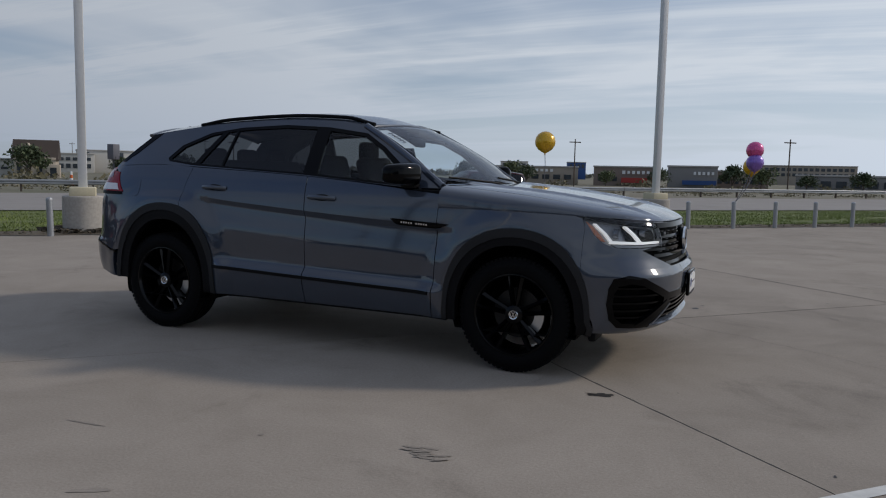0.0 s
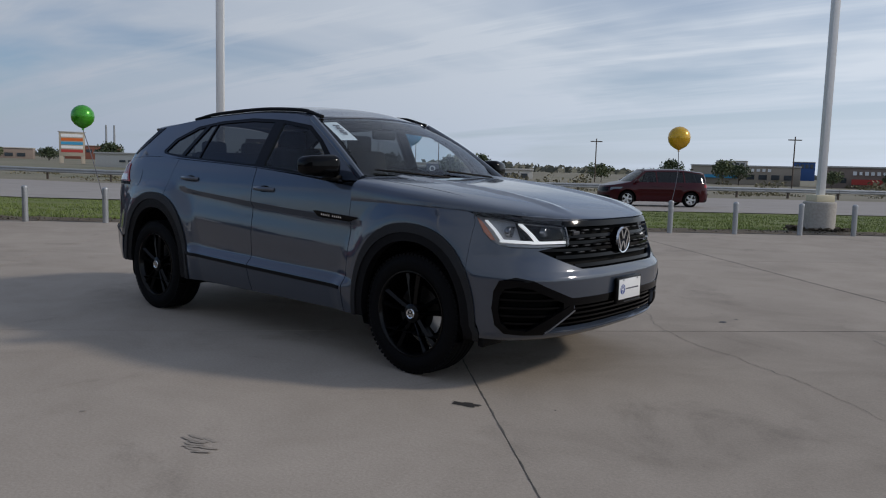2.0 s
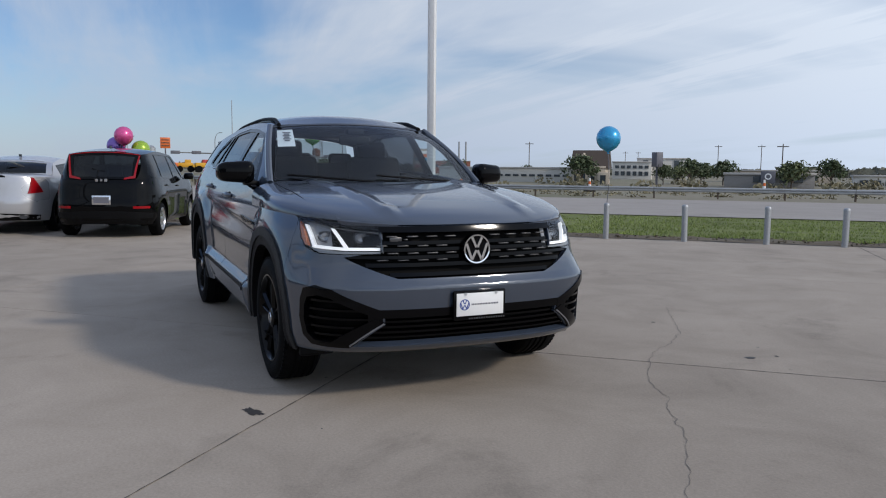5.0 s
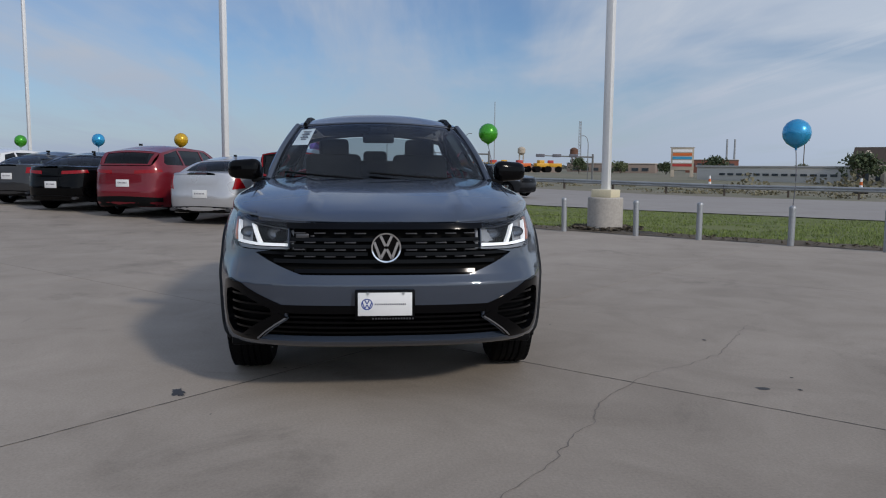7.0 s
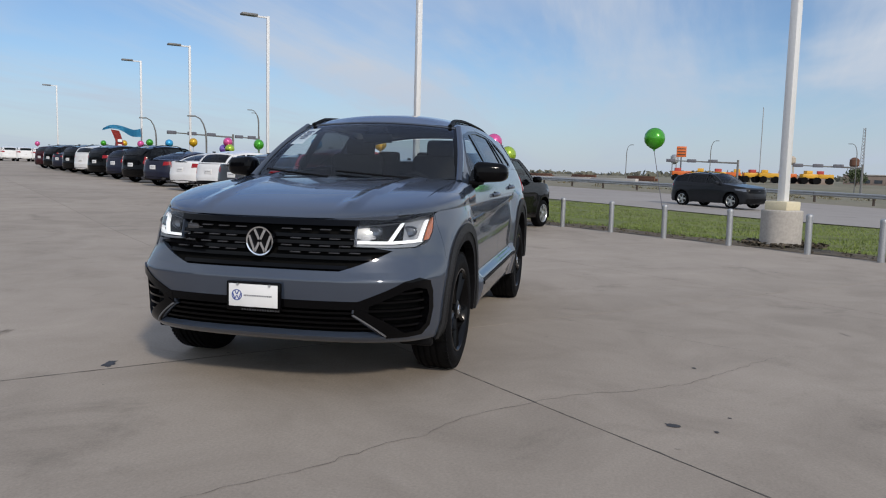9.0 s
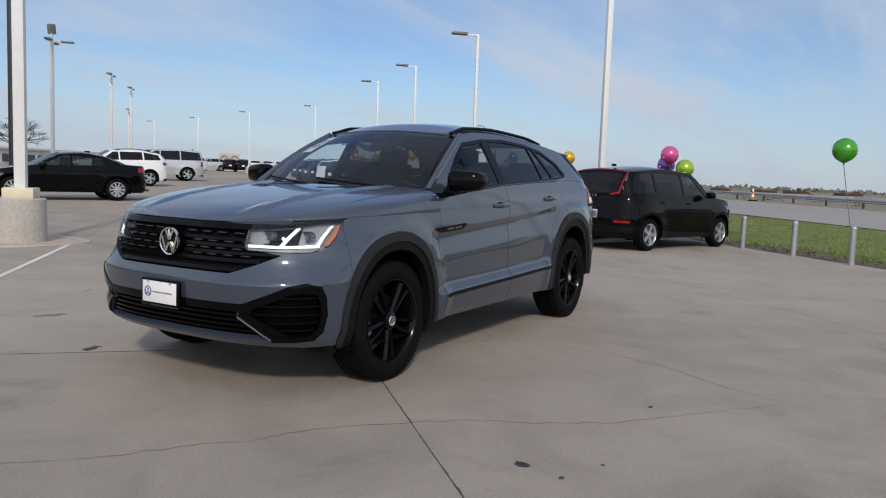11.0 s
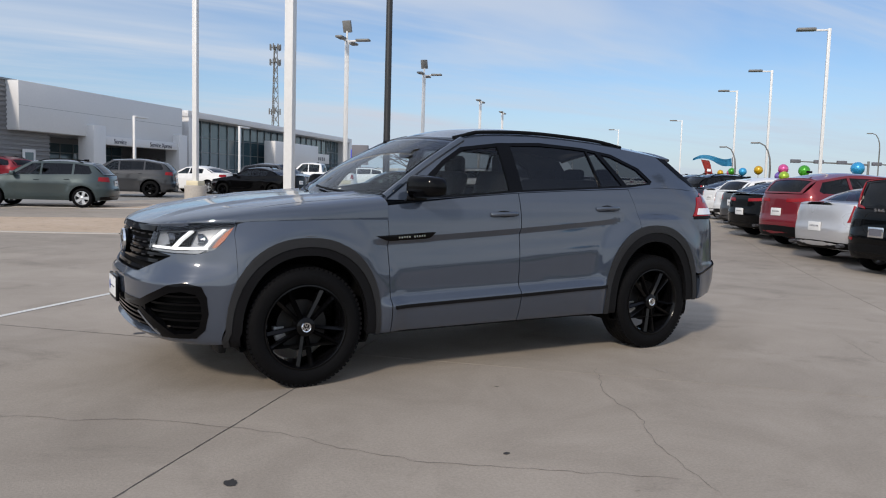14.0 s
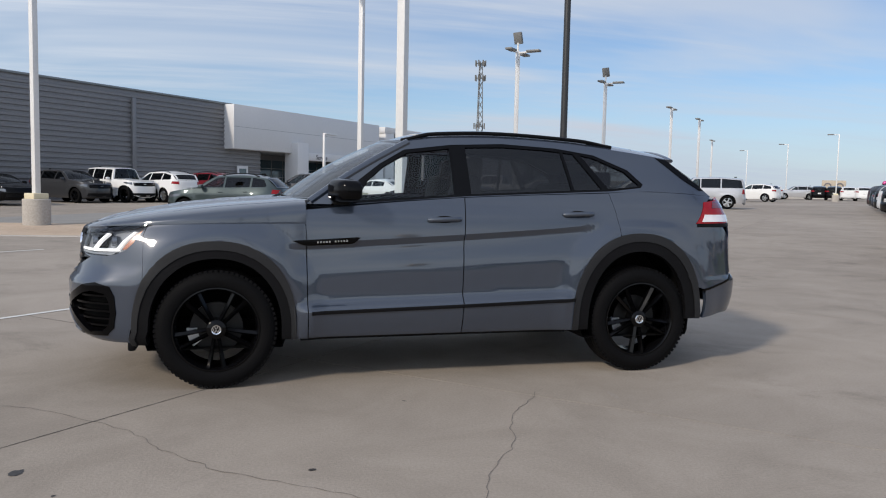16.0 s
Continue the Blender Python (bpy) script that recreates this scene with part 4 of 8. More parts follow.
    dlo, panes = lifted(dlo), [(nm, mt, lifted(pl)) for nm, mt, pl in panes]
    side_out = [(0.92, 1.19), (0.75, 1.31), (0.50, 1.480), (0.30, 1.600), (0.20, 1.638)] + [(x, roof_edge(x)) for x in (0.0, -0.22, -0.45, -0.7, -1.0, -1.25, -1.45, -1.65, -1.77)]
    side_out += [(-1.87, 1.490), (-1.98, 1.400), (-2.07, 1.332), (-2.13, 1.292), (-1.9, 1.309), (-1.6, 1.319), (-1.25, 1.305), (-0.6, 1.277), (-0.16, 1.254), (0.3, 1.222), (0.67, 1.19)]
    both_sides("side_frame", car, G, side_out, F_house, 0.06, 0.03, holes=[dlo], depth=0.03)
    both_sides("window_surround", car, M_GLOSSBLACK, dlo, F_house, 0.08, 0.05, holes=[p[2] for p in panes], lift=-0.003, depth=0.02)
    for nm, mt, pl in panes:
        both_sides(nm, car, mt, pl, F_house, 0.08, 0.05, lift=-0.010, depth=0)
    panel("windscreen", car, M_GLASS_F, patch([(-0.95, 0.02), (0.95, 0.02), (0.93, 0.955), (-0.93, 0.955)], F_screen, 0.08, 0.08, depth=0))
    panel("screen_border", car, M_GLOSSBLACK, patch([(-0.985, -0.02), (0.985, -0.02), (0.985, 1.0), (-0.985, 1.0)], F_screen, 0.08, 0.08, holes=[[(-0.95, 0.04), (0.95, 0.04), (0.925, 0.935), (-0.925, 0.935)]], lift=-0.004, depth=0.01))
    for s in (1, -1):
        bm = bmesh.new()
        pts = []
        for i in range(15):
            v = i / 14
            a = F_screen(0.985, v)
            zz = 1.20 + 0.438 * v
            b = F_house(0.92 - 0.72 * v, min(zz, 1.638))
            mid = (a + b) / 2
            pts.append((mid.x, s * mid.y, mid.z - 0.004))
        add_tube(bm, pts, 0.026, 10)
        part("a_pillar", bm, G, car)
    panel("roof", car, G, patch([(x, -1.0) for x in (0.21, -0.2, -0.6, -1.0, -1.5, -1.85)] + [(x, 1.0) for x in (-1.85, -1.5, -1.0, -0.6, -0.2, 0.21)] + [(0.30 - 0.09 * a * a, a) for a in (0.8, 0.6, 0.4, 0.2, 0.0, -0.2, -0.4, -0.6, -0.8)], F_roof, 0.08, 0.08, depth=0.012))
    bm = bmesh.new()
    add_tube(bm, [F_screen(-1 + i / 5, 1.0) - Vector((0.006, 0, 0.006)) for i in range(11)], 0.012, 8)
    part("roof_header", bm, G, car)
    # roof rails
    for s in (1, -1):
        bm = bmesh.new()
        rail = []
        for i in range(25):
            x = 0.24 - 1.62 * i / 24
            e = F_roof(x, 0.90)
            h = 0.012 * min(1.0, smooth01(0.20, 0.02, x) if x > 0.02 else 1.0) * smooth01(-1.39, -1.15, x)
            rail.append((x, s * e.y, e.z + 0.004 + h))
        add_tube(bm, rail, 0.017, 8, squash=0.85)
        part("roof_rail", bm, M_SATIN, car)
    bm = bmesh.new()
    add_prism(bm, [(-1.15, 0.012), (-1.02, 0.0), (-1.15, -0.012), (-1.20, 0.0)], 0, 0.035, m=Matrix.Translation((-0.45, 0, 1.669)))
    part("roof_antenna", bm, M_GLOSSBLACK, car)
    # tail
    panel("hatch_glass", car, M_GLASS_H, patch([(-1, 0.0), (1, 0.0), (0.97, 0.96), (-0.97, 0.96)], F_hatch, 0.1, 0.15, depth=0))
    box_part("hatch_backing", car, M_DARK, (-2.05, 0, 1.22), (0.3, 1.3, 0.12), bevel=0.02)
    bm = bmesh.new()
    sp = []
    for a in [i / 8 for i in range(-8, 9)]:
        e = F_roof(-1.83, a)
        sp.append((e.x - 0.05 + 0.05 * a * a, e.y * 1.0, e.z - 0.006))
    add_tube(bm, sp, 0.022, 8, squash=0.7)
    part("rear_spoiler", bm, G, car)
    both_sides("spoiler_side", car, M_GLOSSBLACK, [(-1.70, 1.572), (-1.79, 1.556), (-1.865, 1.490), (-1.975, 1.400), (-2.06, 1.334), (-2.02, 1.332), (-1.89, 1.41)], F_house, 0.06, 0.05, lift=0.004, depth=0.01)
    tg = SH.outline([("r", 0.70, 1.275), ("r", 0.74, 1.10), ("s", -2.30, 0.97), ("s", -2.31, 0.715)])
    panel("tailgate", car, G, patch(tg + [(3.0, 0.70), (3.0, 1.28)], SH.side, 0.05, 0.05), mirrored(patch(tg + [(3.0, 0.70), (3.0, 1.28)], SH.side, 0.05, 0.05)))
    rb = SH.outline([("s", -2.02, 0.595), ("s", -2.31, 0.69)]) + [(3.0, 0.69), (3.0, 0.42)] + SH.outline([("s", -2.2, 0.41), ("s", -2.005, 0.385)])
    cb = patch(rb, SH.side, 0.04, 0.04, depth=0.03)
    panel("rear_bumper", car, G, cb, mirrored(cb))
    cs = patch(SH.outline([("s", -1.99, 0.585), ("s", -2.31, 0.675), ("s", -2.31, 0.695), ("s", -1.995, 0.603)]), SH.side, 0.04, 0.04, lift=0.006)
    panel("bumper_strip", car, M_GLOSSBLACK, cs)
    panel("bumper_strip", car, M_GLOSSBLACK, mirrored(cs))
    tl = SH.outline([("s", -2.035, 1.245), ("s", -1.94, 1.088), ("s", -2.28, 1.092), ("r", 0.62, 1.095), ("r", 0.62, 1.265), ("s", -2.25, 1.285)])
    for s in (1, -1):
        t = new("tail_light"); t.parent = car
        put = (lambda c: c) if s > 0 else mirrored
        panel("lens", t, M_RED, put(patch(tl, SH.side, 0.04, 0.03, lift=0.006, depth=0.02)))
        wl_ = SH.outline([("s", -1.99, 1.100), ("s", -2.28, 1.102), ("s", -2.28, 1.152), ("s", -2.02, 1.152)])
        panel("reverse_lens", t, M_WHITELENS, put(patch(wl_, SH.side, 0.04, 0.03, lift=0.010, depth=0.006)))
        dk = SH.outline([("s", -2.10, 1.20), ("s", -2.28, 1.21), ("s", -2.28, 1.262), ("s", -2.12, 1.25)])
        panel("upper_lens", t, M_DARKRED, put(patch(dk, SH.side, 0.04, 0.03, lift=0.009, depth=0.006)))
        bl = SH.outline([("s", -1.945, 1.062), ("s", -2.3, 1.066), ("s", -2.3, 1.090), ("s", -1.95, 1.086)])
        panel("lamp_base", t, M_SATIN, put(patch(bl, SH.side, 0.04, 0.03, lift=0.004, depth=0.02)))
    # mirrors
    for s in (1, -1):
        bm = bmesh.new()
        vs = add_box(bm, 0, 0, 0, 0.195, 0.245, 0.165, bevel=0.055, segs=4)
        for v in vs:
            k = (v.co.y + 0.12) / 0.24
            v.co.z *= 1.0 - 0.22 * k
            v.co.x *= 1.0 - 0.25 * k
            v.co.x -= 0.05 * k * k
        bmesh.ops.transform(bm, matrix=Matrix.Translation((0.70, s * 1.005, 1.282)) @ Matrix.Diagonal((1, s, 1, 1)), verts=bm.verts[:])
        mr = part("mirror", bm, M_GLOSSBLACK, car, "gloss black door mirror")
        bm = bmesh.new()
        add_box(bm, 0.70, s * 0.90, 1.205, 0.11, 0.10, 0.035, bevel=0.012)
        part("mirror_foot", bm, M_SATIN, mr)
        bm = bmesh.new()
        add_prism(bm, [(0.78, 1.18), (0.66, 1.20), (0.60, 1.30)], 0.0, 0.03, m=Matrix.Translation((0, s * 0.875, 0)) @ Matrix.Rotation(radians(90), 4, "X"))
        part("mirror_sail", bm, M_GLOSSBLACK, mr)
    # door handles
    for s in (1, -1):
        for x, z in ((0.0, 1.098), (-0.99, 1.144)):
            y = SH.y_at(x, z)
            bm = bmesh.new()
            add_tube(bm, [(x + 0.112, s * (y - 0.002), z - 0.004), (x + 0.085, s * (y + 0.022), z), (x, s * (y + 0.030), z + 0.003), (x - 0.085, s * (y + 0.022), z + 0.004), (x - 0.112, s * (y - 0.002), z + 0.004)], 0.015, 10, squash=1.1)
            part("door_handle", bm, G, car)
            # near-black bulge painted for the shade in the hollow behind the handle
            bm = bmesh.new()
            add_ball(bm, (x, s * (y - 0.006), z - 0.006), 0.085, 0.012, 0.032, 16, 8)
            part("handle_recess", bm, M_DARK, car)
    # fender badge with unreadable lettering
    fb = [(1.02, 0.952), (0.985, 0.955), (0.60, 0.977), (0.575, 0.974), (0.62, 0.940), (0.66, 0.934), (0.92, 0.924), (0.95, 0.928)]
    a, b = both_sides("fender_badge", car, M_GLOSSBLACK, side_poly(fb), SH.side, 0.02, 0.02, lift=0.008, depth=0.012)
    for s in (1, -1):
        rnd = random.Random(5)
        for i in range(11):
            if i == 5:
                continue
            x = 0.855 - 0.019 * i
            y = SH.y_at(x, 0.95) + 0.010
            box_part("badge_letter", a if s > 0 else b, M_CHROME, (x, s * y, 0.9475 + 0.06 * (0.78 - x) * 0.9), (0.012 * rnd.uniform(0.7, 1), 0.003, 0.012), bevel=0)
    # plate
    pl = new("front_plate"); pl.parent = car
    pl["label"] = "white dealer plate in a black frame"
    bm = bmesh.new()
    add_box(bm, 2.486, -0.008, 0.567, 0.022, 0.325, 0.166, bevel=0.008)
    part("plate_frame", bm, M_GLOSSBLACK, pl)
    bm = bmesh.new()
    add_box(bm, 2.4985, -0.008, 0.573, 0.004, 0.292, 0.126, bevel=0.0015)
    part("plate_sheet", bm, M_PLATE, pl)
    mw = Matrix.Translation((2.5015, 0.06, 0.573)) @ Matrix.Rotation(radians(90), 4, "Z")
    bm = bmesh.new()
    bar_text(bm, -0.125, 0.0, 0.17, 0.009, 17, mw, seed=3)
    part("plate_lettering", bm, M_INK, pl)
    bm = bmesh.new()
    rot = Matrix.Translation((2.5008, -0.105, 0.573)) @ Matrix.Rotation(radians(90), 4, "Y") @ Matrix.Rotation(radians(90), 4, "Z")
    add_lathe(bm, [(0.026, 0.0), (0.026, 0.001), (0.031, 0.001), (0.031, 0.0)], 24, closed=True)
    badge_bars(bm, 0.0285, 0.0, 0.001)
    bmesh.ops.transform(bm, matrix=rot, verts=bm.verts[:])
    part("plate_emblem", bm, M_BLUEINK, pl)
    bm = bmesh.new()
    bar_text(bm, -0.13, 0, 0.23, 0.009, 15, Matrix.Translation((2.498, 0.05, 0.494)) @ Matrix.Rotation(radians(90), 4, "Z"), seed=4)
    part("frame_lettering", bm, M_DASH, pl)
    for y in (-0.10, 0.09):
        bm = bmesh.new()
        add_cyl(bm, (2.498, y, 0.632), (2.504, y, 0.632), 0.008, segs=10)
        part("plate_screw", bm, M_ALLOY, pl)
    # under the nose
    bm = bmesh.new()
    add_box(bm, 0.0, 0, 0.34, 4.1, 1.36, 0.16, bevel=0.04)
    add_box(bm, 2.0, 0, 0.35, 0.5, 1.3, 0.08, bevel=0.03)
    part("underbody", bm, M_DARK, car)
    for s in (1, -1):
        box_part("air_flap", car, M_SATIN, (2.0, s * 0.80, 0.285), (0.05, 0.20, 0.07), bevel=0.015)
    # cabin
    bm = bmesh.new()
    add_box(bm, -0.4, 0, 0.55, 3.4, 1.46, 0.30, bevel=0.03)
    part("cabin_floor", bm, M_DARK, car)
    bm = bmesh.new()
    add_box(bm, 0.80, 0, 1.08, 0.42, 1.50, 0.20, bevel=0.06, segs=3)
    add_box(bm, 0.66, 0.36, 1.165, 0.2, 0.36, 0.07, bevel=0.03)
    part("dashboard", bm, M_SEAT, car)
    bm = bmesh.new()
    add_lathe(bm, [(0.175, -0.014), (0.195, 0.0), (0.175, 0.014), (0.163, 0.0)], 28, m=Matrix.Translation((0.50, 0.37, 1.10)) @ Matrix.Rotation(radians(-65), 4, "Y"), closed=True)
    part("steering_wheel", bm, M_SEAT, car)
    for y in (0.38, -0.38):
        bm = bmesh.new()
        add_box(bm, 0.05, y, 0.82, 0.50, 0.50, 0.16, bevel=0.05, segs=3)
        add_box(bm, 0, 0, 0.3, 0.13, 0.48, 0.62, bevel=0.05, segs=3, m=Matrix.Translation((-0.17, y, 0.82)) @ Matrix.Rotation(radians(-14), 4, "Y"))
        add_box(bm, -0.36, y, 1.465, 0.09, 0.26, 0.17, bevel=0.04, segs=3)
        add_cyl(bm, (-0.34, y - 0.06, 1.3), (-0.36, y - 0.06, 1.45), 0.008, segs=6)
        add_cyl(bm, (-0.34, y + 0.06, 1.3), (-0.36, y + 0.06, 1.45), 0.008, segs=6)
        part("front_seat", bm, M_SEAT, car)
    bm = bmesh.new()
    add_box(bm, -1.0, 0, 0.80, 0.5, 1.35, 0.16, bevel=0.05)
    add_box(bm, 0, 0, 0.28, 0.14, 1.35, 0.58, bevel=0.05, m=Matrix.Translation((-1.18, 0, 0.82)) @ Matrix.Rotation(radians(-18), 4, "Y"))
    for y in (-0.42, 0.0, 0.42):
        add_box(bm, -1.40, y, 1.40, 0.08, 0.24, 0.13, bevel=0.035)
    part("rear_bench", bm, M_SEAT, car)
    bm = bmesh.new()
    add_box(bm, 0.31, 0, 1.535, 0.035, 0.25, 0.075, bevel=0.015)
    add_box(bm, 0.30, 0, 1.60, 0.12, 0.14, 0.05, bevel=0.015)
    part("rear_view_mirror", bm, M_SATIN, car)
    bm = bmesh.new()
    add_box(bm, -0.75, 0, 1.632, 1.7, 1.05, 0.02, bevel=0.005)
    part("headliner", bm, M_SEAT, car)
    # window sheet stuck inside the windscreen
    st = patch([(-0.92, 0.56), (-0.75, 0.56), (-0.75, 0.93), (-0.92, 0.93)], F_screen, 0.05, 0.05, lift=-0.012, depth=0)
    panel("window_sheet", car, M_PAPER, st, label="white price sheet behind the windscreen")
    bm = bmesh.new()
    for i in range(6):
        q = F_screen(-0.82, 0.66 + 0.035 * i)
        add_box(bm, q.x - 0.004, q.y, q.z - 0.004, 0.006, 0.06 if i % 2 else 0.04, 0.008)
    part("sheet_lettering", bm, M_INK, car)
    # wipers
    for a0, v0, a1, v1 in ((0.62, 0.0, -0.10, 0.08), (-0.15, 0.0, -0.85, 0.07)):
        bm = bmesh.new()
        pts = []
        for i in range(9):
            k = i / 8
            q = F_screen(a0 + (a1 - a0) * k, v0 + (v1 - v0) * k)
            pts.append((q.x + 0.012, q.y, q.z + 0.016))
        add_tube(bm, pts, 0.008, 6)
        part("wiper", bm, M_SATIN, car)
    for x in (AX, -AX):
        for s in (1, -1):
            build_wheel(car, M_RIM, x, s * 0.963)
    return car


hero = build_hero()
hero.matrix_basis = Matrix.Rotation(radians(0.5), 4, "Z")

# ---- ground ----
FA = radians(46.9)
FS, FM = Vector((math.cos(FA), math.sin(FA))), Vector((-math.sin(FA), math.cos(FA)))


def loc(s, m):
    """A place from metres along the fence and metres towards the road."""
    p = FS * s + FM * m
    return p.x, p.y


def rise(x, y):
    """The lot climbs gently away from the road."""
    d = -0.6 * x - 0.8 * y
    k = max(0.0, d - 5.0)
    m = -0.73 * x + 0.683 * y
    return 0.0145 * k * smooth01(5, 18, d) / (1 + k / 260) - 0.30 * smooth01(9.5, 24, m) - 0.12 * smooth01(24, 40, m) - 0.35 * smooth01(55, 140, m)


def ground_mat(name, c0, c1, c2, scale, stain, bump, rough=0.9, world_space=True):
    m = bpy.data.materials.new(name)
    m.use_nodes = True
    n, l = m.node_tree.nodes, m.node_tree.links
    b = n["Principled BSDF"]
    geo = n.new("ShaderNodeNewGeometry")

    def nz(sc, det, rg=0.6, dist=0.0):
        t = n.new("ShaderNodeTexNoise")
        t.inputs["Scale"].default_value, t.inputs["Detail"].default_value, t.inputs["Roughness"].default_value, t.inputs["Distortion"].default_value = sc, det, rg, dist
        l.new(geo.outputs["Position"], t.inputs["Vector"])
        return t
    big, mid, fine = nz(scale * 0.12, 4, 0.55, 0.3), nz(scale, 7, 0.65, 0.6), nz(scale * 60, 4, 0.7)
    ramp = n.new("ShaderNodeValToRGB")
    e = ramp.color_ramp.elements
    e[0].position, e[0].color, e[1].position, e[1].color = 0.30, (*c0, 1), 0.70, (*c2, 1)
    x = e.new(0.5); x.color = (*c1, 1)
    mixv = n.new("ShaderNodeMix"); mixv.data_type = "FLOAT"; mixv.inputs["Factor"].default_value = 0.5
    l.new(big.outputs["Fac"], mixv.inputs["A"]); l.new(mid.outputs["Fac"], mixv.inputs["B"])
    l.new(mixv.outputs["Result"], ramp.inputs[0])
    sp = n.new("ShaderNodeMapRange"); sp.inputs["From Min"].default_value, sp.inputs["From Max"].default_value = 0.25, 0.75
    sp.inputs["To Min"].default_value, sp.inputs["To Max"].default_value = 1 - stain, 1 + stain
    l.new(fine.outputs["Fac"], sp.inputs["Value"])
    sc = n.new("ShaderNodeVectorMath"); sc.operation = "SCALE"
    l.new(ramp.outputs[0], sc.inputs[0]); l.new(sp.outputs["Result"], sc.inputs["Scale"])
    # soft dark stains with a ragged edge
    st = n.new("ShaderNodeMapRange"); st.interpolation_type = "SMOOTHSTEP"
    st.inputs["From Min"].default_value, st.inputs["From Max"].default_value = 0.54, 0.72
    st.inputs["To Min"].default_value, st.inputs["To Max"].default_value = 1.03, 1.0 - stain * 1.5
    l.new(nz(scale * 0.8, 8, 0.7, 0.5).outputs["Fac"], st.inputs["Value"])
    sc0 = n.new("ShaderNodeVectorMath"); sc0.operation = "SCALE"
    l.new(sc.outputs[0], sc0.inputs[0]); l.new(st.outputs["Result"], sc0.inputs["Scale"])
    sc = sc0
    oi = n.new("ShaderNodeObjectInfo")
    rt = n.new("ShaderNodeMapRange"); rt.inputs["To Min"].default_value, rt.inputs["To Max"].default_value = 0.965, 1.035
    l.new(oi.outputs["Random"], rt.inputs["Value"])
    sc2 = n.new("ShaderNodeVectorMath"); sc2.operation = "SCALE"
    l.new(sc.outputs[0], sc2.inputs[0]); l.new(rt.outputs["Result"], sc2.inputs["Scale"])
    l.new(sc2.outputs[0], b.inputs["Base Color"])
    b.inputs["Roughness"].default_value = rough
    b.inputs["Specular IOR Level"].default_value = 0.3
    bp = n.new("ShaderNodeBump"); bp.inputs["Strength"].default_value = bump; bp.inputs["Distance"].default_value = 0.006
    l.new(fine.outputs["Fac"], bp.inputs["Height"]); l.new(bp.outputs[0], b.inputs["Normal"])
    return m


M_CONC = ground_mat("lot_concrete", (0.215, 0.184, 0.150), (0.304, 0.263, 0.217), (0.375, 0.326, 0.272), 1.1, 0.15, 0.35)
M_ROAD = ground_mat("road_concrete", (0.26, 0.238, 0.215), (0.30, 0.275, 0.25), (0.335, 0.31, 0.282), 0.5, 0.10, 0.2)
M_EARTH = ground_mat("far_ground", (0.15, 0.135, 0.095), (0.20, 0.18, 0.13), (0.09, 0.105, 0.05), 0.06, 0.2, 0.4)
M_TURF = ground_mat("turf_soil", (0.085, 0.095, 0.030), (0.125, 0.150, 0.040), (0.17, 0.17, 0.07), 0.8, 0.35, 0.8)
M_DIRT = ground_mat("bare_soil", (0.07, 0.055, 0.04), (0.11, 0.09, 0.065), (0.16, 0.14, 0.105), 3.0, 0.3, 1.0)
M_GRAVEL = ground_mat("tan_gravel", (0.40, 0.30, 0.21), (0.48, 0.37, 0.27), (0.54, 0.43, 0.33), 4.0, 0.25, 0.8)
M_ASPH = ground_mat("drive_concrete", (0.22, 0.21, 0.195), (0.26, 0.25, 0.23), (0.30, 0.285, 0.265), 0.6, 0.12, 0.2)
M_JOINT = material("joint_filler", (0.09, 0.08, 0.07), rough=0.9, vary=0.3, grain=10)
M_CRACK = material("crack_shadow", (0.155, 0.135, 0.116), rough=0.95, vary=0.3, grain=20)
M_OIL = material("oil_stain", (0.035, 0.031, 0.028), rough=0.6, vary=0.35, grain=14)
M_SCUFF = material("dark_scuff", (0.275, 0.239, 0.200), rough=0.85, vary=0.2, grain=14)
M_WHITE = material("worn_white_paint", (0.62, 0.61, 0.57), rough=0.7, vary=0.15, grain=6)
M_GRASS = material("grass_blades", (0.155, 0.20, 0.042), rough=0.7, vary=0.5, grain=6)


def sheet(name, s0, s1, m0, m1, step, mat, lift, kind="structure", label="", parent=None, category=""):
    ns, nm = max(1, int((s1 - s0) / step)), max(1, int((m1 - m0) / step))
    V, F = [], []
    for j in range(nm + 1):
        for i in range(ns + 1):
            x, y = loc(s0 + (s1 - s0) * i / ns, m0 + (m1 - m0) * j / nm)
            V.append((x, y, rise(x, y) + lift))
    for j in range(nm):
        for i in range(ns):
            a = j * (ns + 1) + i
            F.append((a, a + 1, a + ns + 2, a + ns + 1))
    ob = mesh_object(name, V, F, mat, parent, smooth=True)
    return tagged(ob, label, category, "", kind) if parent is None else ob


# one sheet to the horizon, finer near the lot
def far_ground():
    rad = [0, 30, 60, 100, 160, 260, 420, 700, 1200, 2200, 4200]
    V, F = [], []
    V.append((0, 0, -0.16))
    k = 72
    for r in rad[1:]:
        for i in range(k):
            a = 2 * math.pi * i / k
            x, y = r * math.cos(a), r * math.sin(a)
            V.append((x, y, rise(x, y) - 0.16 if r < 300 else min(rise(x, y), 0.6) - 0.2))
    for i in range(k):
        F.append((0, 1 + i, 1 + (i + 1) % k))
    for q in range(len(rad) - 2):
        for i in range(k):
            a, b = 1 + q * k + i, 1 + q * k + (i + 1) % k
            F.append((a, b, b + k, a + k))
    return tagged(mesh_object("ground", V, F, M_EARTH, smooth=True), "dry earth and scrub to the horizon", "ground", "", "structure")


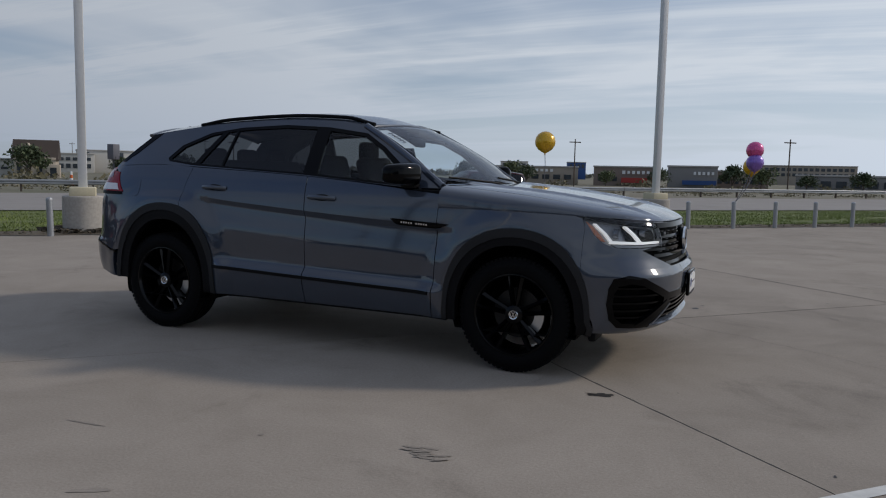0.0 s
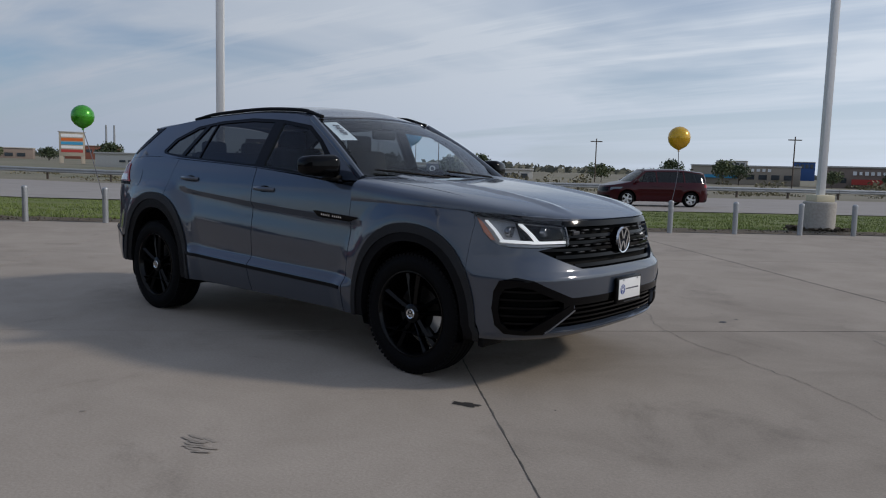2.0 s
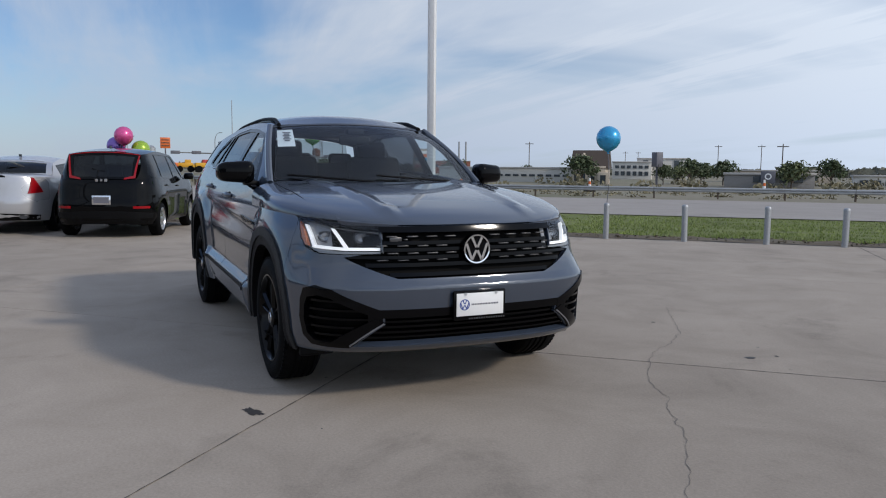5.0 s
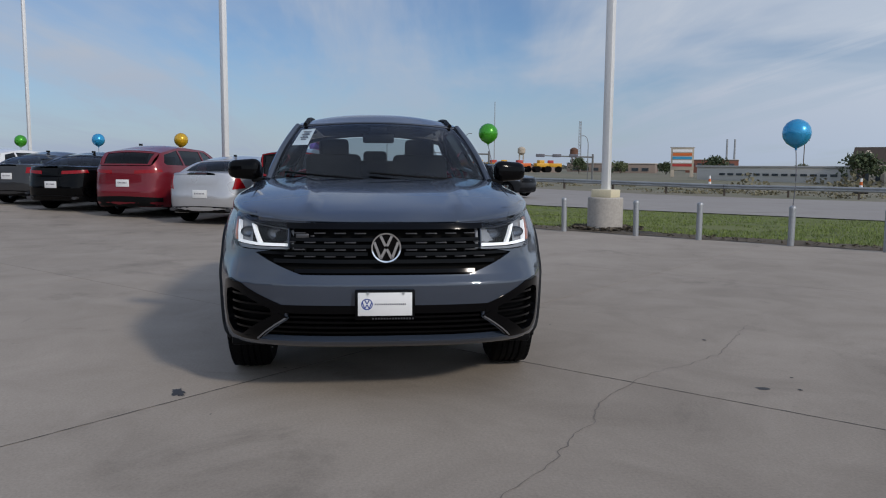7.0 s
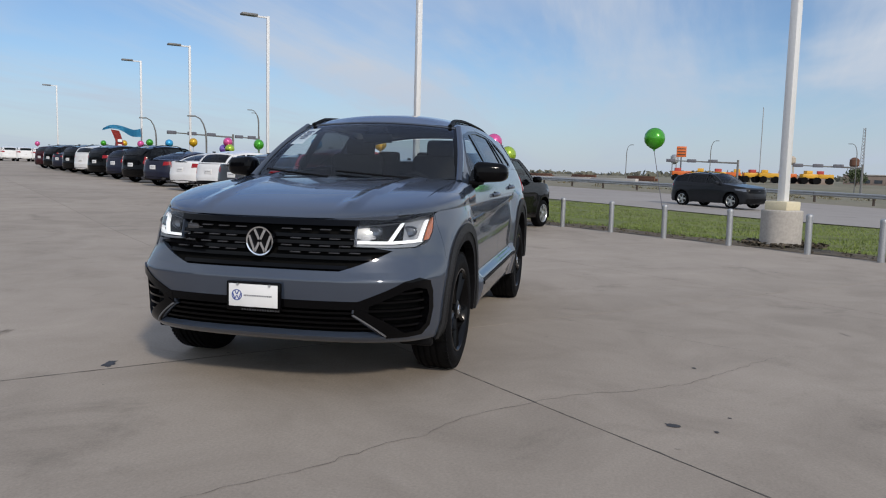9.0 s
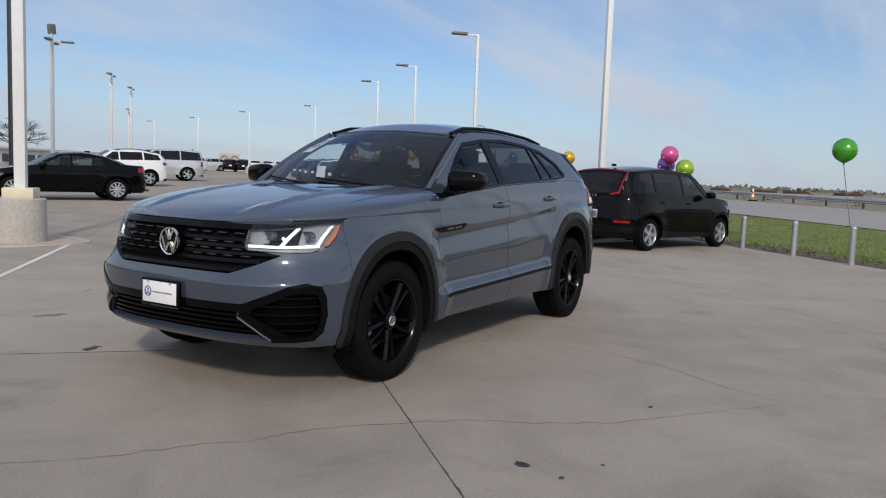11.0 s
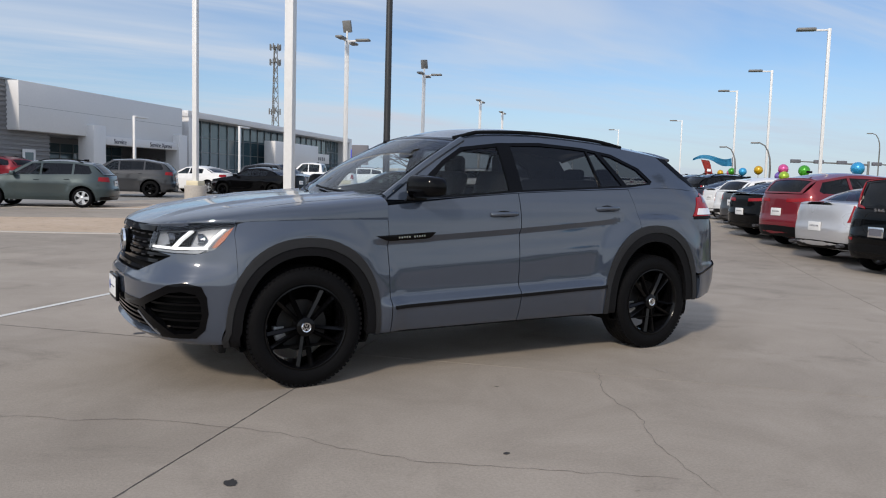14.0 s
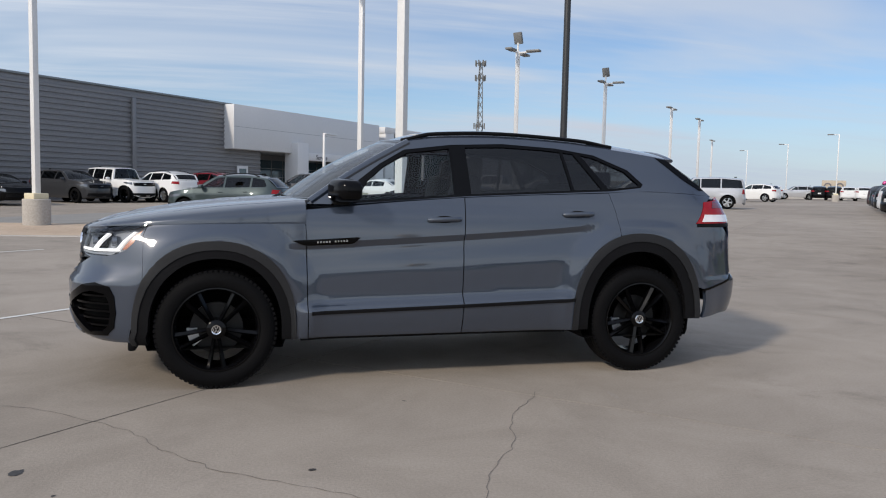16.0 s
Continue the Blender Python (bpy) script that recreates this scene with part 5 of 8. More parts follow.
far_ground()
JS = [0.73 + 4.85 * k for k in range(-19, 9)]
JM = [-18.0, -14.2, -10.8, -7.4, -3.95, -0.48, 4.4, 9.55]
pavement = thing("pavement", "pale concrete lot slabs with dark joints and cracks", "pavement", kind="structure")
sheet("joint_bed", JS[0], JS[-1], JM[0], JM[-1], 3.0, M_JOINT, -0.012, parent=pavement)
sheet("road", -260, 260, 23.5, 44.0, 4.0, M_ROAD, 0.0, label="pale concrete frontage road", category="road")
sheet("verge", -260, 260, 9.5, 23.6, 1.6, M_TURF, -0.03, label="grass verge soil between lot and road", category="ground")
sheet("far_verge", -260, 260, 43.9, 66, 4.0, M_EARTH, -0.02, label="dry scrub beyond the road", category="ground")
sheet("lot_drive", JS[0], 80, -22.3, -17.9, 3.0, M_ASPH, 0.004, label="grey concrete drive lane", category="road")
sheet("dealer_lot", JS[0], 80, -60, -22.2, 4.0, M_CONC, 0.0, label="concrete dealership forecourt", category="pavement")
sheet("back_lot", -260, JS[0] + 0.1, -120, 9.5, 8.0, M_CONC, -0.002, label="concrete back lot", category="pavement")

# ---- fence posts, lamp poles ----
POST_S = [-7.9, -6.32, -4.83, -3.27, -1.69, -0.45, 1.15, 2.61, 4.05, 5.34, 6.74, 8.21, 9.71, 10.98, 12.43, 13.84, 15.26, 16.66]


def post_place(k):
    return loc(POST_S[k] if k < len(POST_S) else POST_S[-1] + 1.41 * (k - len(POST_S) + 1), 9.28)


def build_post():
    ob = thing("fence_post", "galvanised steel pipe post with a rounded cap at the lot edge", "post", "posts along the lot edge")
    bm = bmesh.new()
    add_cyl(bm, (0, 0, -0.1), (0, 0, 0.66), 0.055, segs=16)
    part("pipe", bm, M_STEEL, ob)
    bm = bmesh.new()
    add_lathe(bm, [(0.058, 0.63), (0.060, 0.66), (0.050, 0.685), (0.025, 0.70), (0.001, 0.702)], 16)
    part("cap", bm, M_STEEL, ob)
    return ob


first_post = build_post()
rp = random.Random(4)
for k in range(-32, 27):
    x, y = post_place(k) if k >= 0 else (-12.4 + 1.05 * k, 0.57 + 1.12 * k)
    m = Matrix.Translation((x, y, rise(x, y))) @ Euler((radians(rp.uniform(-1, 1)), radians(rp.uniform(-1, 1)), rp.uniform(0, 6))).to_matrix().to_4x4()
    if k == -32:
        first_post.matrix_basis = m
    else:
        copy_thing(first_post, m)


def build_lamp_pole(height, arms, base=True, width=0.2, extra=False):
    ob = thing("lamp_pole", "tall white square steel lamp pole on a round concrete base", "lamp pole", "lamp poles of the lot")
    z0 = 0.0
    if base:
        bm = bmesh.new()
        add_lathe(bm, [(0.001, -0.1), (0.37, -0.1), (0.37, 0.70), (0.355, 0.72), (0.001, 0.725)], 36)
        part("concrete_base", bm, M_BASE, ob, "weathered round concrete base")
        bm = bmesh.new()
        add_box(bm, 0, 0, 0.80, 0.46, 0.46, 0.17, bevel=0.02)
        part("collar", bm, M_COLLAR, ob, "cream painted collar")
    bm = bmesh.new()
    add_box(bm, 0, 0, (0.7 + height) / 2, width, width, height - 0.7, bevel=0.012)
    part("shaft", bm, M_POLE, ob)
    for a in arms:
        ca, sa = math.cos(radians(a)), math.sin(radians(a))
        rot = Matrix.Rotation(radians(a), 4, "Z")
        bm = bmesh.new()
        add_box(bm, 0.28, 0, height - 0.06, 0.5, 0.07, 0.07, bevel=0.01, m=rot)
        part("arm", bm, M_POLE, ob)
        bm = bmesh.new()
        add_box(bm, 0.80, 0, height - 0.03, 0.66, 0.34, 0.10, bevel=0.03, m=rot)
        part("lamp_head", bm, M_LAMPGREY, ob, "flat grey lamp head")
    if extra:
        bm = bmesh.new()
        add_box(bm, 0, 0, 0, 0.16, 0.42, 0.55, bevel=0.03, m=Matrix.Translation((0, 0, height + 0.62)) @ Matrix.Rotation(radians(40), 4, "Z") @ Matrix.Rotation(radians(18), 4, "Y"))
        part("flood_lamp", bm, M_LAMPGREY, ob)
        bm = bmesh.new()
        add_cyl(bm, (0, 0, height), (0, 0, height + 0.4), 0.05, segs=8)
        part("lamp_mount", bm, M_POLE, ob)
    return ob


lot_pole = build_lamp_pole(7.15, [-90], width=0.155)
TURN_F = Matrix.Rotation(FA, 4, "Z")
lot_pole.matrix_basis = Matrix.Translation((-9.30, 4.91, -0.02)) @ TURN_F
row_pole = build_lamp_pole(7.12, [-90], width=0.11)
row_pole.matrix_basis = Matrix.Translation((-23.4, -12.6, rise(-23.4, -12.6) - 0.02)) @ TURN_F
for x, y in ((-31.1, -20.9), (-37.1, -28.0), (-53.3, -47.7), (-59.0, -62.7), (-66.6, -80.2), (-72.8, -97.2)):
    copy_thing(row_pole, Matrix.Translation((x, y, rise(x, y) - 0.02)) @ TURN_F)
for x, y in ((-0.25, 15.3), (-16.2, -4.2), (8.8, 25.4)):
    copy_thing(lot_pole, Matrix.Translation((x, y, rise(x, y) - 0.02)) @ TURN_F)
drive_pole = build_lamp_pole(8.3, [0, 180], width=0.17)
drive_pole.matrix_basis = Matrix.Translation((-1.55, -8.54, rise(-1.55, -8.54))) @ TURN_F
for x, y in ((-2.7, -22.2), (7.15, -18.2)):
    copy_thing(drive_pole, Matrix.Translation((x, y, rise(x, y) + 0.05)) @ TURN_F)
twin = build_lamp_pole(7.5, [47, -133, 137], base=True, width=0.17, extra=True)
twin.matrix_basis = Matrix.Translation((-11.1, -29.0, 0.4))
for x, y in ((-19.8, -37.5),):
    copy_thing(twin, Matrix.Translation((x, y, 0.5)))
t2 = build_lamp_pole(7.4, [47, -133], base=False, width=0.16)
t2.matrix_basis = Matrix.Translation((-29.2, -45.7, 0.3))
for x, y in ((-36.4, -53.3), (-52, -75)):
    copy_thing(t2, Matrix.Translation((x, y, 0.4)))

bm = bmesh.new()
add_cyl(bm, (0, 0, -0.2), (0, 0, 16), 0.2, 0.17, segs=20)
bp_ = thing("black_pole", "tall black painted sign pole", "pole", at=Matrix.Translation((-15.8, -34.3, 0.4)))
part("shaft", bm, M_BLACKPOLE, bp_)


# short white lamps before the dealership
def door_lamp(x, y, h):
    t = thing("door_lamp", "slim white lamp post with a flat arm before the dealership", "lamp post", "lamps before the dealership", at=Matrix.Translation((x, y, rise(x, y))) @ TURN_F)
    bm = bmesh.new()
    add_box(bm, 0, 0, h / 2, 0.13, 0.13, h, bevel=0.01)
    part("shaft", bm, M_POLE, t)
    box_part("lamp_head", t, M_POLE, (-0.55, 0, h - 0.04), (1.1, 0.24, 0.09), bevel=0.02)
    return t


door_lamp(-2.9, -38.1, 4.0)
door_lamp(-9.7, -42.8, 4.0)

# ---- other vehicles ----
STYLES = {
    # f, r: nose and tail from midway between the axles; w half width; ax half wheelbase; rad tyre; zh nose height; zw waist at cowl; zwr waist at tail
    "sedan": dict(f=2.42, r=-2.42, w=0.93, ax=1.42, rad=0.34, zh=0.78, zw=0.98, zwr=1.05, cowl=0.95, head=0.15, top=1.47, tailx=-1.10, tailz=1.40, basex=-1.75, deck=1.10, b=-0.15, c=-1.05),
    "bigsedan": dict(f=2.50, r=-2.55, w=0.955, ax=1.525, rad=0.365, zh=0.85, zw=1.04, zwr=1.05, cowl=0.90, head=0.10, top=1.49, tailx=-1.22, tailz=1.42, basex=-1.78, deck=1.12, b=-0.2, c=-1.2),
    "suv": dict(f=2.38, r=-2.42, w=0.965, ax=1.43, rad=0.37, zh=0.98, zw=1.13, zwr=1.20, cowl=1.0, head=0.22, top=1.70, tailx=-1.95, tailz=1.58, basex=-2.28, deck=1.22, b=-0.1, c=-1.15),
    "bigsuv": dict(f=2.55, r=-2.65, w=1.0, ax=1.56, rad=0.40, zh=1.10, zw=1.22, zwr=1.24, cowl=1.15, head=0.40, top=1.92, tailx=-2.40, tailz=1.85, basex=-2.58, deck=1.25, b=0.0, c=-1.15),
    "box": dict(f=2.12, r=-2.05, w=0.91, ax=1.30, rad=0.32, zh=0.92, zw=1.05, zwr=1.10, cowl=0.95, head=0.30, top=1.66, tailx=-1.74, tailz=1.60, basex=-1.95, deck=1.08, b=-0.1, c=-1.05),
    "hatch": dict(f=2.22, r=-2.20, w=0.90, ax=1.35, rad=0.32, zh=0.82, zw=1.0, zwr=1.06, cowl=1.0, head=0.25, top=1.54, tailx=-1.62, tailz=1.46, basex=-2.0, deck=1.08, b=-0.1, c=-1.05),
    "minivan": dict(f=2.52, r=-2.55, w=0.99, ax=1.52, rad=0.35, zh=0.90, zw=1.08, zwr=1.12, cowl=1.45, head=0.60, top=1.74, tailx=-2.28, tailz=1.64, basex=-2.47, deck=1.14, b=0.1, c=-1.2),
    "pickup": dict(f=2.90, r=-2.95, w=1.0, ax=1.80, rad=0.40, zh=1.10, zw=1.22, zwr=1.26, cowl=1.35, head=0.70, top=1.90, tailx=-0.62, tailz=1.86, basex=-0.78, deck=1.22, b=0.2, c=-0.55),
    "jeep": dict(f=2.05, r=-2.05, w=0.93, ax=1.38, rad=0.42, zh=1.10, zw=1.18, zwr=1.20, cowl=0.62, head=0.38, top=1.87, tailx=-1.95, tailz=1.84, basex=-2.02, deck=1.2, b=-0.25, c=-1.1),
}
M_GLASS_C = glass("car_glass", (0.30, 0.34, 0.34), 1.5)
M_GLASS_T = glass("tinted_car_glass", (0.07, 0.075, 0.08), 1.5)


def build_car(name, label, body, style, rim=M_ALLOY, tint=M_GLASS_C, tail="block", group="", category="car", plate=True, black_lower=False, rails=False, wheel="five"):
    q = STYLES[style]
    car = thing(name, label, category, group)
    f, r, w, ax, rad, zw, zwr = q["f"], q["r"], q["w"], q["ax"], q["rad"], q["zw"], q["zwr"]
    square = style in ("box", "bigsuv", "jeep", "pickup")
    sh = Shell(nose=[(0.20, f - 0.14), (0.34, f - 0.02), (0.55, f), (q["zh"] - 0.08, f - 0.04), (q["zh"] + 0.02, f - 0.10), (zw + 0.3, f - 0.3)],
               tail=[(0.20, r + 0.12), (0.36, r + 0.02), (0.60, r), (0.74, r + 0.03), (q["deck"] - 0.06, r + 0.07), (q["deck"] + 0.1, r + 0.16)],
               width=[(0.20, w * 0.92), (0.36, w * 0.975), (0.62, w * 0.99), (0.80, w), (zw - 0.12, w * 0.985), (zw, w * 0.955), (zwr + 0.05, w * 0.93), (zwr + 0.2, w * 0.88)],
               xc=f - 1.05, xr=r + 0.95, nf=3.4 if square else 2.9, nr=4.2 if square else 3.4,
               add=lambda x, z: 0.022 * max(1 - smooth01(rad + 0.10, rad + 0.32, math.hypot(x - ax, z - rad)), 1 - smooth01(rad + 0.10, rad + 0.32, math.hypot(x + ax, z - rad))) * (1 - smooth01(0.85, 1.0, z)))
    waist = curve_of([(r, q["deck"] - 0.02 if style not in ("sedan", "bigsedan") else q["deck"] - 0.05), (r + 0.5, zwr), (q["b"], (zw + zwr) / 2 - 0.01), (q["cowl"] - 0.1, zw), (f - 0.7, q["zh"] + 0.10), (f - 0.05, q["zh"])])
    chunks = []
    ra = rad + 0.075
    top = []
    for i in range(19):
        p = 3.0 * i / 18
        x = sh.side(p, zw - 0.1).x
        top.append((p, waist(x)))
    bot_z = 0.24 if style not in ("bigsuv", "pickup", "jeep") else 0.36
    arch_r = [(x, z) for x, z in arc(-ax, rad, ra, ra, 180, 0, 12) if z > bot_z]
    arch_f = [(x, z) for x, z in arc(ax, rad, ra, ra, 180, 0, 12) if z > bot_z]
    low = [(sh.px(x, z), z) for x, z in [(-ax - ra, bot_z)] + arch_r + [(-ax + ra, bot_z), (ax - ra, bot_z)] + arch_f + [(ax + ra, bot_z)]]
    poly = top + [(3.0, 0.26)] + [(2.6, bot_z)] + low + [(0.4, bot_z), (0.0, 0.24)]
    c = patch(poly, sh.side, 0.07, 0.10, depth=0.03)
    chunks += [c, mirrored(c)]
    # bonnet, and the boot lid of a saloon

    def lid(x0, x1, za, zb, bed=False):
        def F(x, k):
            z0 = waist(x)
            yy = sh.y_at(x, z0)
            z1 = za + (zb - za) * (x - x0) / (x1 - x0)
            a = max(-1.0, min(1.0, k)) * math.pi / 2
            n = 3.6
            return Vector((x, math.copysign(yy * abs(math.sin(a)) ** (2 / n), k), z0 + max(0.0, z1 - z0) * max(0.0, math.cos(a)) ** (2 / n)))
        return F
    xn = f - 0.10
    F = lid(q["cowl"] - 0.12, xn, zw + 0.075, q["zh"] + 0.015)
    chunks.append(patch([(q["cowl"] - 0.12, -1.0), (xn, -1.0), (xn, 1.0), (q["cowl"] - 0.12, 1.0)], F, 0.14, 0.10, depth=0))
    if style in ("sedan", "bigsedan"):
        F = lid(r + 0.08, q["basex"] + 0.1, q["deck"] + 0.0, q["deck"] + 0.03)
        chunks.append(patch([(r + 0.08, -1.0), (q["basex"] + 0.1, -1.0), (q["basex"] + 0.1, 1.0), (r + 0.08, 1.0)], F, 0.14, 0.10, depth=0))
    redge = curve_of([(q["tailx"], q["tailz"] - 0.07), ((q["tailx"] + q["head"]) / 2, q["top"] - 0.05), (q["head"], q["top"] - 0.10)])
    lean = 0.30 if square else 0.48

    def gy(x, z):
        b = waist(x)
        return sh.y_at(x, b) - lean * (z - b) - 0.12 * (z - b) ** 2 - 0.06 * max(0.0, x - q["head"]) ** 2
    house = lambda x, z: Vector((x, gy(x, z), z))
    xa = q["cowl"] - 0.10
    out = [(xa, waist(xa) + 0.002), ((xa + q["head"]) / 2, (waist(xa) + redge(q["head"])) / 2 + 0.02), (q["head"], redge(q["head"]))]
    out += [(q["head"] + (q["tailx"] - q["head"]) * i / 6, redge(q["head"] + (q["tailx"] - q["head"]) * i / 6)) for i in range(1, 7)]
    out += [(q["basex"] + 0.03, waist(q["basex"]) + 0.002)]
    out += [(q["basex"] + 0.03 + (xa - q["basex"] - 0.03) * i / 6, waist(q["basex"] + 0.03 + (xa - q["basex"] - 0.03) * i / 6) + 0.002) for i in range(1, 6)]
    m1, m2 = 0.055, 0.05
    ztop = lambda x: redge(x) - m2
    zlow = lambda x: waist(x) + 0.03
    bx, cx = q["b"], q["c"]
    slope = (q["head"] - xa) / (redge(q["head"]) - waist(xa))
    fx = lambda z: xa - 0.10 + slope * (z - waist(xa)) - 0.02
    w1 = [(fx(zlow(xa - 0.2)), zlow(xa - 0.2)), (fx(ztop(q["head"] - 0.08)), ztop(q["head"] - 0.08)), (bx + 0.03, ztop(bx)), (bx + 0.03, zlow(bx))]
    w2 = [(bx - 0.03, zlow(bx)), (bx - 0.03, ztop(bx)), (cx + 0.02, ztop(cx) if cx > q["tailx"] else ztop(q["tailx"])), (cx + 0.02, zlow(cx))]
    panes = [w1]
    if cx < bx - 0.2:
        panes.append(w2)
    if style not in ("sedan", "bigsedan", "pickup"):
        e = q["tailx"] - 0.02
        panes.append([(cx - 0.05, zlow(cx)), (cx - 0.05, ztop(cx)), (e + 0.12, ztop(e + 0.1)), (e + 0.0, zlow(e) + 0.05), (e + 0.06, zlow(e))])
    c = patch(out, house, 0.2, 0.12, depth=0.02, holes=panes)
    chunks += [c, mirrored(c)]

    def roof(x, a):
        z = redge(x)
        return Vector((x, a * gy(x, z), z + (q["top"] - redge((q["tailx"] + q["head"]) / 2) + 0.01) * (1 - abs(a) ** 2.6)))
    chunks.append(patch([(q["head"], -1), (q["head"], 1), (q["tailx"], 1), (q["tailx"], -1)], roof, 0.2, 0.15, depth=0.01))

    def screen(a, v):
        yb, yt = gy(xa, waist(xa)), gy(q["head"], redge(q["head"]))
        b = Vector((q["cowl"] - 0.10 * a * a, yb * a, zw + 0.05 - 0.04 * a * a))
        t = Vector((q["head"] + 0.03 - 0.03 * a * a, yt * a, redge(q["head"]) + 0.055 * (1 - a * a)))
        return b.lerp(t, v) + Vector((0.02, 0, 0.03)) * math.sin(math.pi * max(0, min(1, v)))

    def rear(a, v):
        yb, yt = gy(q["basex"] + 0.03, waist(q["basex"])), gy(q["tailx"], redge(q["tailx"]))
        b = Vector((q["basex"] - 0.03 + 0.06 * a * a, yb * a, q["deck"] + 0.0))
        t = Vector((q["tailx"] - 0.03 + 0.04 * a * a, yt * a, redge(q["tailx"]) + 0.05 * (1 - a * a)))
        return b.lerp(t, v) + Vector((-0.02, 0, 0.02)) * math.sin(math.pi * max(0, min(1, v)))
    chunks.append(patch([(-1, 0), (1, 0), (1, 1), (-1, 1)], screen, 0.2, 0.2, depth=0.01, holes=[[(-0.93, 0.04), (0.93, 0.04), (0.92, 0.94), (-0.92, 0.94)]]))
    chunks.append(patch([(-1, 0), (1, 0), (1, 1), (-1, 1)], rear, 0.2, 0.2, depth=0.01, holes=[[(-0.88, 0.08), (0.88, 0.08), (0.86, 0.88), (-0.86, 0.88)]]))
    panel("body", car, body, *chunks)
    for pl in panes:
        c = patch(pl, house, 0.3, 0.2, depth=0, lift=-0.008)
        panel("side_window", car, tint if pl is not w1 else M_GLASS_C, c)
        panel("side_window", car, tint if pl is not w1 else M_GLASS_C, mirrored(c))
    panel("windscreen", car, M_GLASS_C, patch([(-0.94, 0.03), (0.94, 0.03), (0.93, 0.95), (-0.93, 0.95)], screen, 0.3, 0.3, depth=0, lift=-0.006))
    panel("rear_window", car, tint, patch([(-0.89, 0.07), (0.89, 0.07), (0.87, 0.89), (-0.87, 0.89)], rear, 0.3, 0.3, depth=0, lift=-0.006))
    # dark cabin and floor
    bm = bmesh.new()
    add_box(bm, 0, 0, bot_z + 0.16, (f - r) * 0.78, w * 1.55, 0.30, bevel=0.05)
    add_box(bm, (q["cowl"] + q["basex"]) / 2, 0, zw - 0.22, (q["cowl"] - q["basex"]) * 0.92, w * 1.5, 0.30, bevel=0.05)
    for sx in (0.1, -0.9):
        if sx - 0.3 > q["basex"]:
            for sy in (-0.4, 0.4):
                add_box(bm, sx - 0.2, sy * w, zw + 0.05, 0.14, 0.44, 0.5, bevel=0.05)
    part("cabin", bm, M_SEAT, car)
    # arch voids
    for xw in (ax, -ax):
        for s in (1, -1):
            bm = bmesh.new()
            add_lathe(bm, [(0.02, -0.30), (ra, -0.30), (ra + 0.01, -0.01)], 20, m=Matrix.Translation((xw, s * w * 0.97, rad)) @ Matrix.Rotation(radians(-90 * s), 4, "X"))
            for v in bm.verts[:]:
                v.co.z = max(v.co.z, bot_z - 0.03)
            part("arch_liner", bm, M_DARK, car)
    # lower trim, lamps, plates
    lz = 0.46 if not black_lower else 0.56
    cc = patch([(2.35, bot_z + 0.02), (3.0, bot_z + 0.02), (3.0, lz - 0.06), (2.35, lz - 0.10)], sh.side, 0.1, 0.1, lift=0.006)
    panel("rear_valance", car, M_SATIN, cc, mirrored(cc))
    cc = patch([(0.0, 0.30), (0.55, 0.30), (0.5, 0.50), (0.0, 0.50)], sh.side, 0.08, 0.1, lift=0.005)
    panel("front_intake", car, M_SATIN, cc, mirrored(cc))
    cc = patch([(0.0, q["zh"] - 0.24), (0.42, q["zh"] - 0.22), (0.46, q["zh"] - 0.05), (0.0, q["zh"] - 0.05)], sh.side, 0.08, 0.1, lift=0.005)
    panel("grille", car, M_GLOSSBLACK, cc, mirrored(cc))
    hz = q["zh"]
    for s in (1, -1):
        put = (lambda c: c) if s > 0 else mirrored
        hl = [(0.50, hz - 0.17), (0.86, hz - 0.10), (0.90, hz - 0.02), (0.50, hz - 0.04)]
        panel("headlight", car, M_LENS, put(patch(hl, sh.side, 0.08, 0.1, lift=0.006)))
        dk = q["deck"]
        if tail == "block":
            tl = sh.outline([("r", w * 0.58, dk - 0.24), ("s", r + 0.38, dk - 0.21), ("s", r + 0.36, dk - 0.08), ("r", w * 0.60, dk - 0.08)])
        elif tail == "tall":
            tl = sh.outline([("r", w * 0.72, dk - 0.36), ("r", w * 0.93, dk - 0.33), ("s", r + 0.26, dk - 0.06), ("r", w * 0.76, dk - 0.05)])
        elif tail == "slim":
            tl = sh.outline([("r", w * 0.30, dk - 0.20), ("s", r + 0.34, dk - 0.16), ("s", r + 0.32, dk - 0.09), ("r", w * 0.30, dk - 0.12)])
        else:
            tl = None
        if tl:
            t = panel("tail_light", car, M_RED, put(patch(tl, sh.side, 0.06, 0.06, lift=0.008, depth=0.02)))
        if tail == "boomerang":
            bl = [(0.935, 0.10), (1.0, 0.06), (1.0, 0.96), (0.965, 0.92)]
            t = panel("tail_light", car, M_RED, put(patch(bl, rear, 0.1, 0.1, lift=0.012, depth=0.02)))
            b2 = [(0.66, -0.02), (1.0, 0.04), (1.0, 0.16), (0.90, 0.11), (0.67, 0.04)]
            panel("tail_light", car, M_RED, put(patch(b2, rear, 0.1, 0.1, lift=0.010, depth=0.02)))
            b3 = sh.outline([("r", w * 0.60, 0.545), ("r", w * 0.88, 0.545), ("r", w * 0.88, 0.59), ("r", w * 0.60, 0.59)])
            panel("reflector", car, M_RED, put(patch(b3, sh.side, 0.06, 0.06, lift=0.008)))
        bm = bmesh.new()
        add_box(bm, q["cowl"] - 0.32, s * (w + 0.10), zw + 0.07, 0.14, 0.20, 0.14, bevel=0.04)
        part("mirror", bm, body if body is not M_GLASS_C else M_SATIN, car)
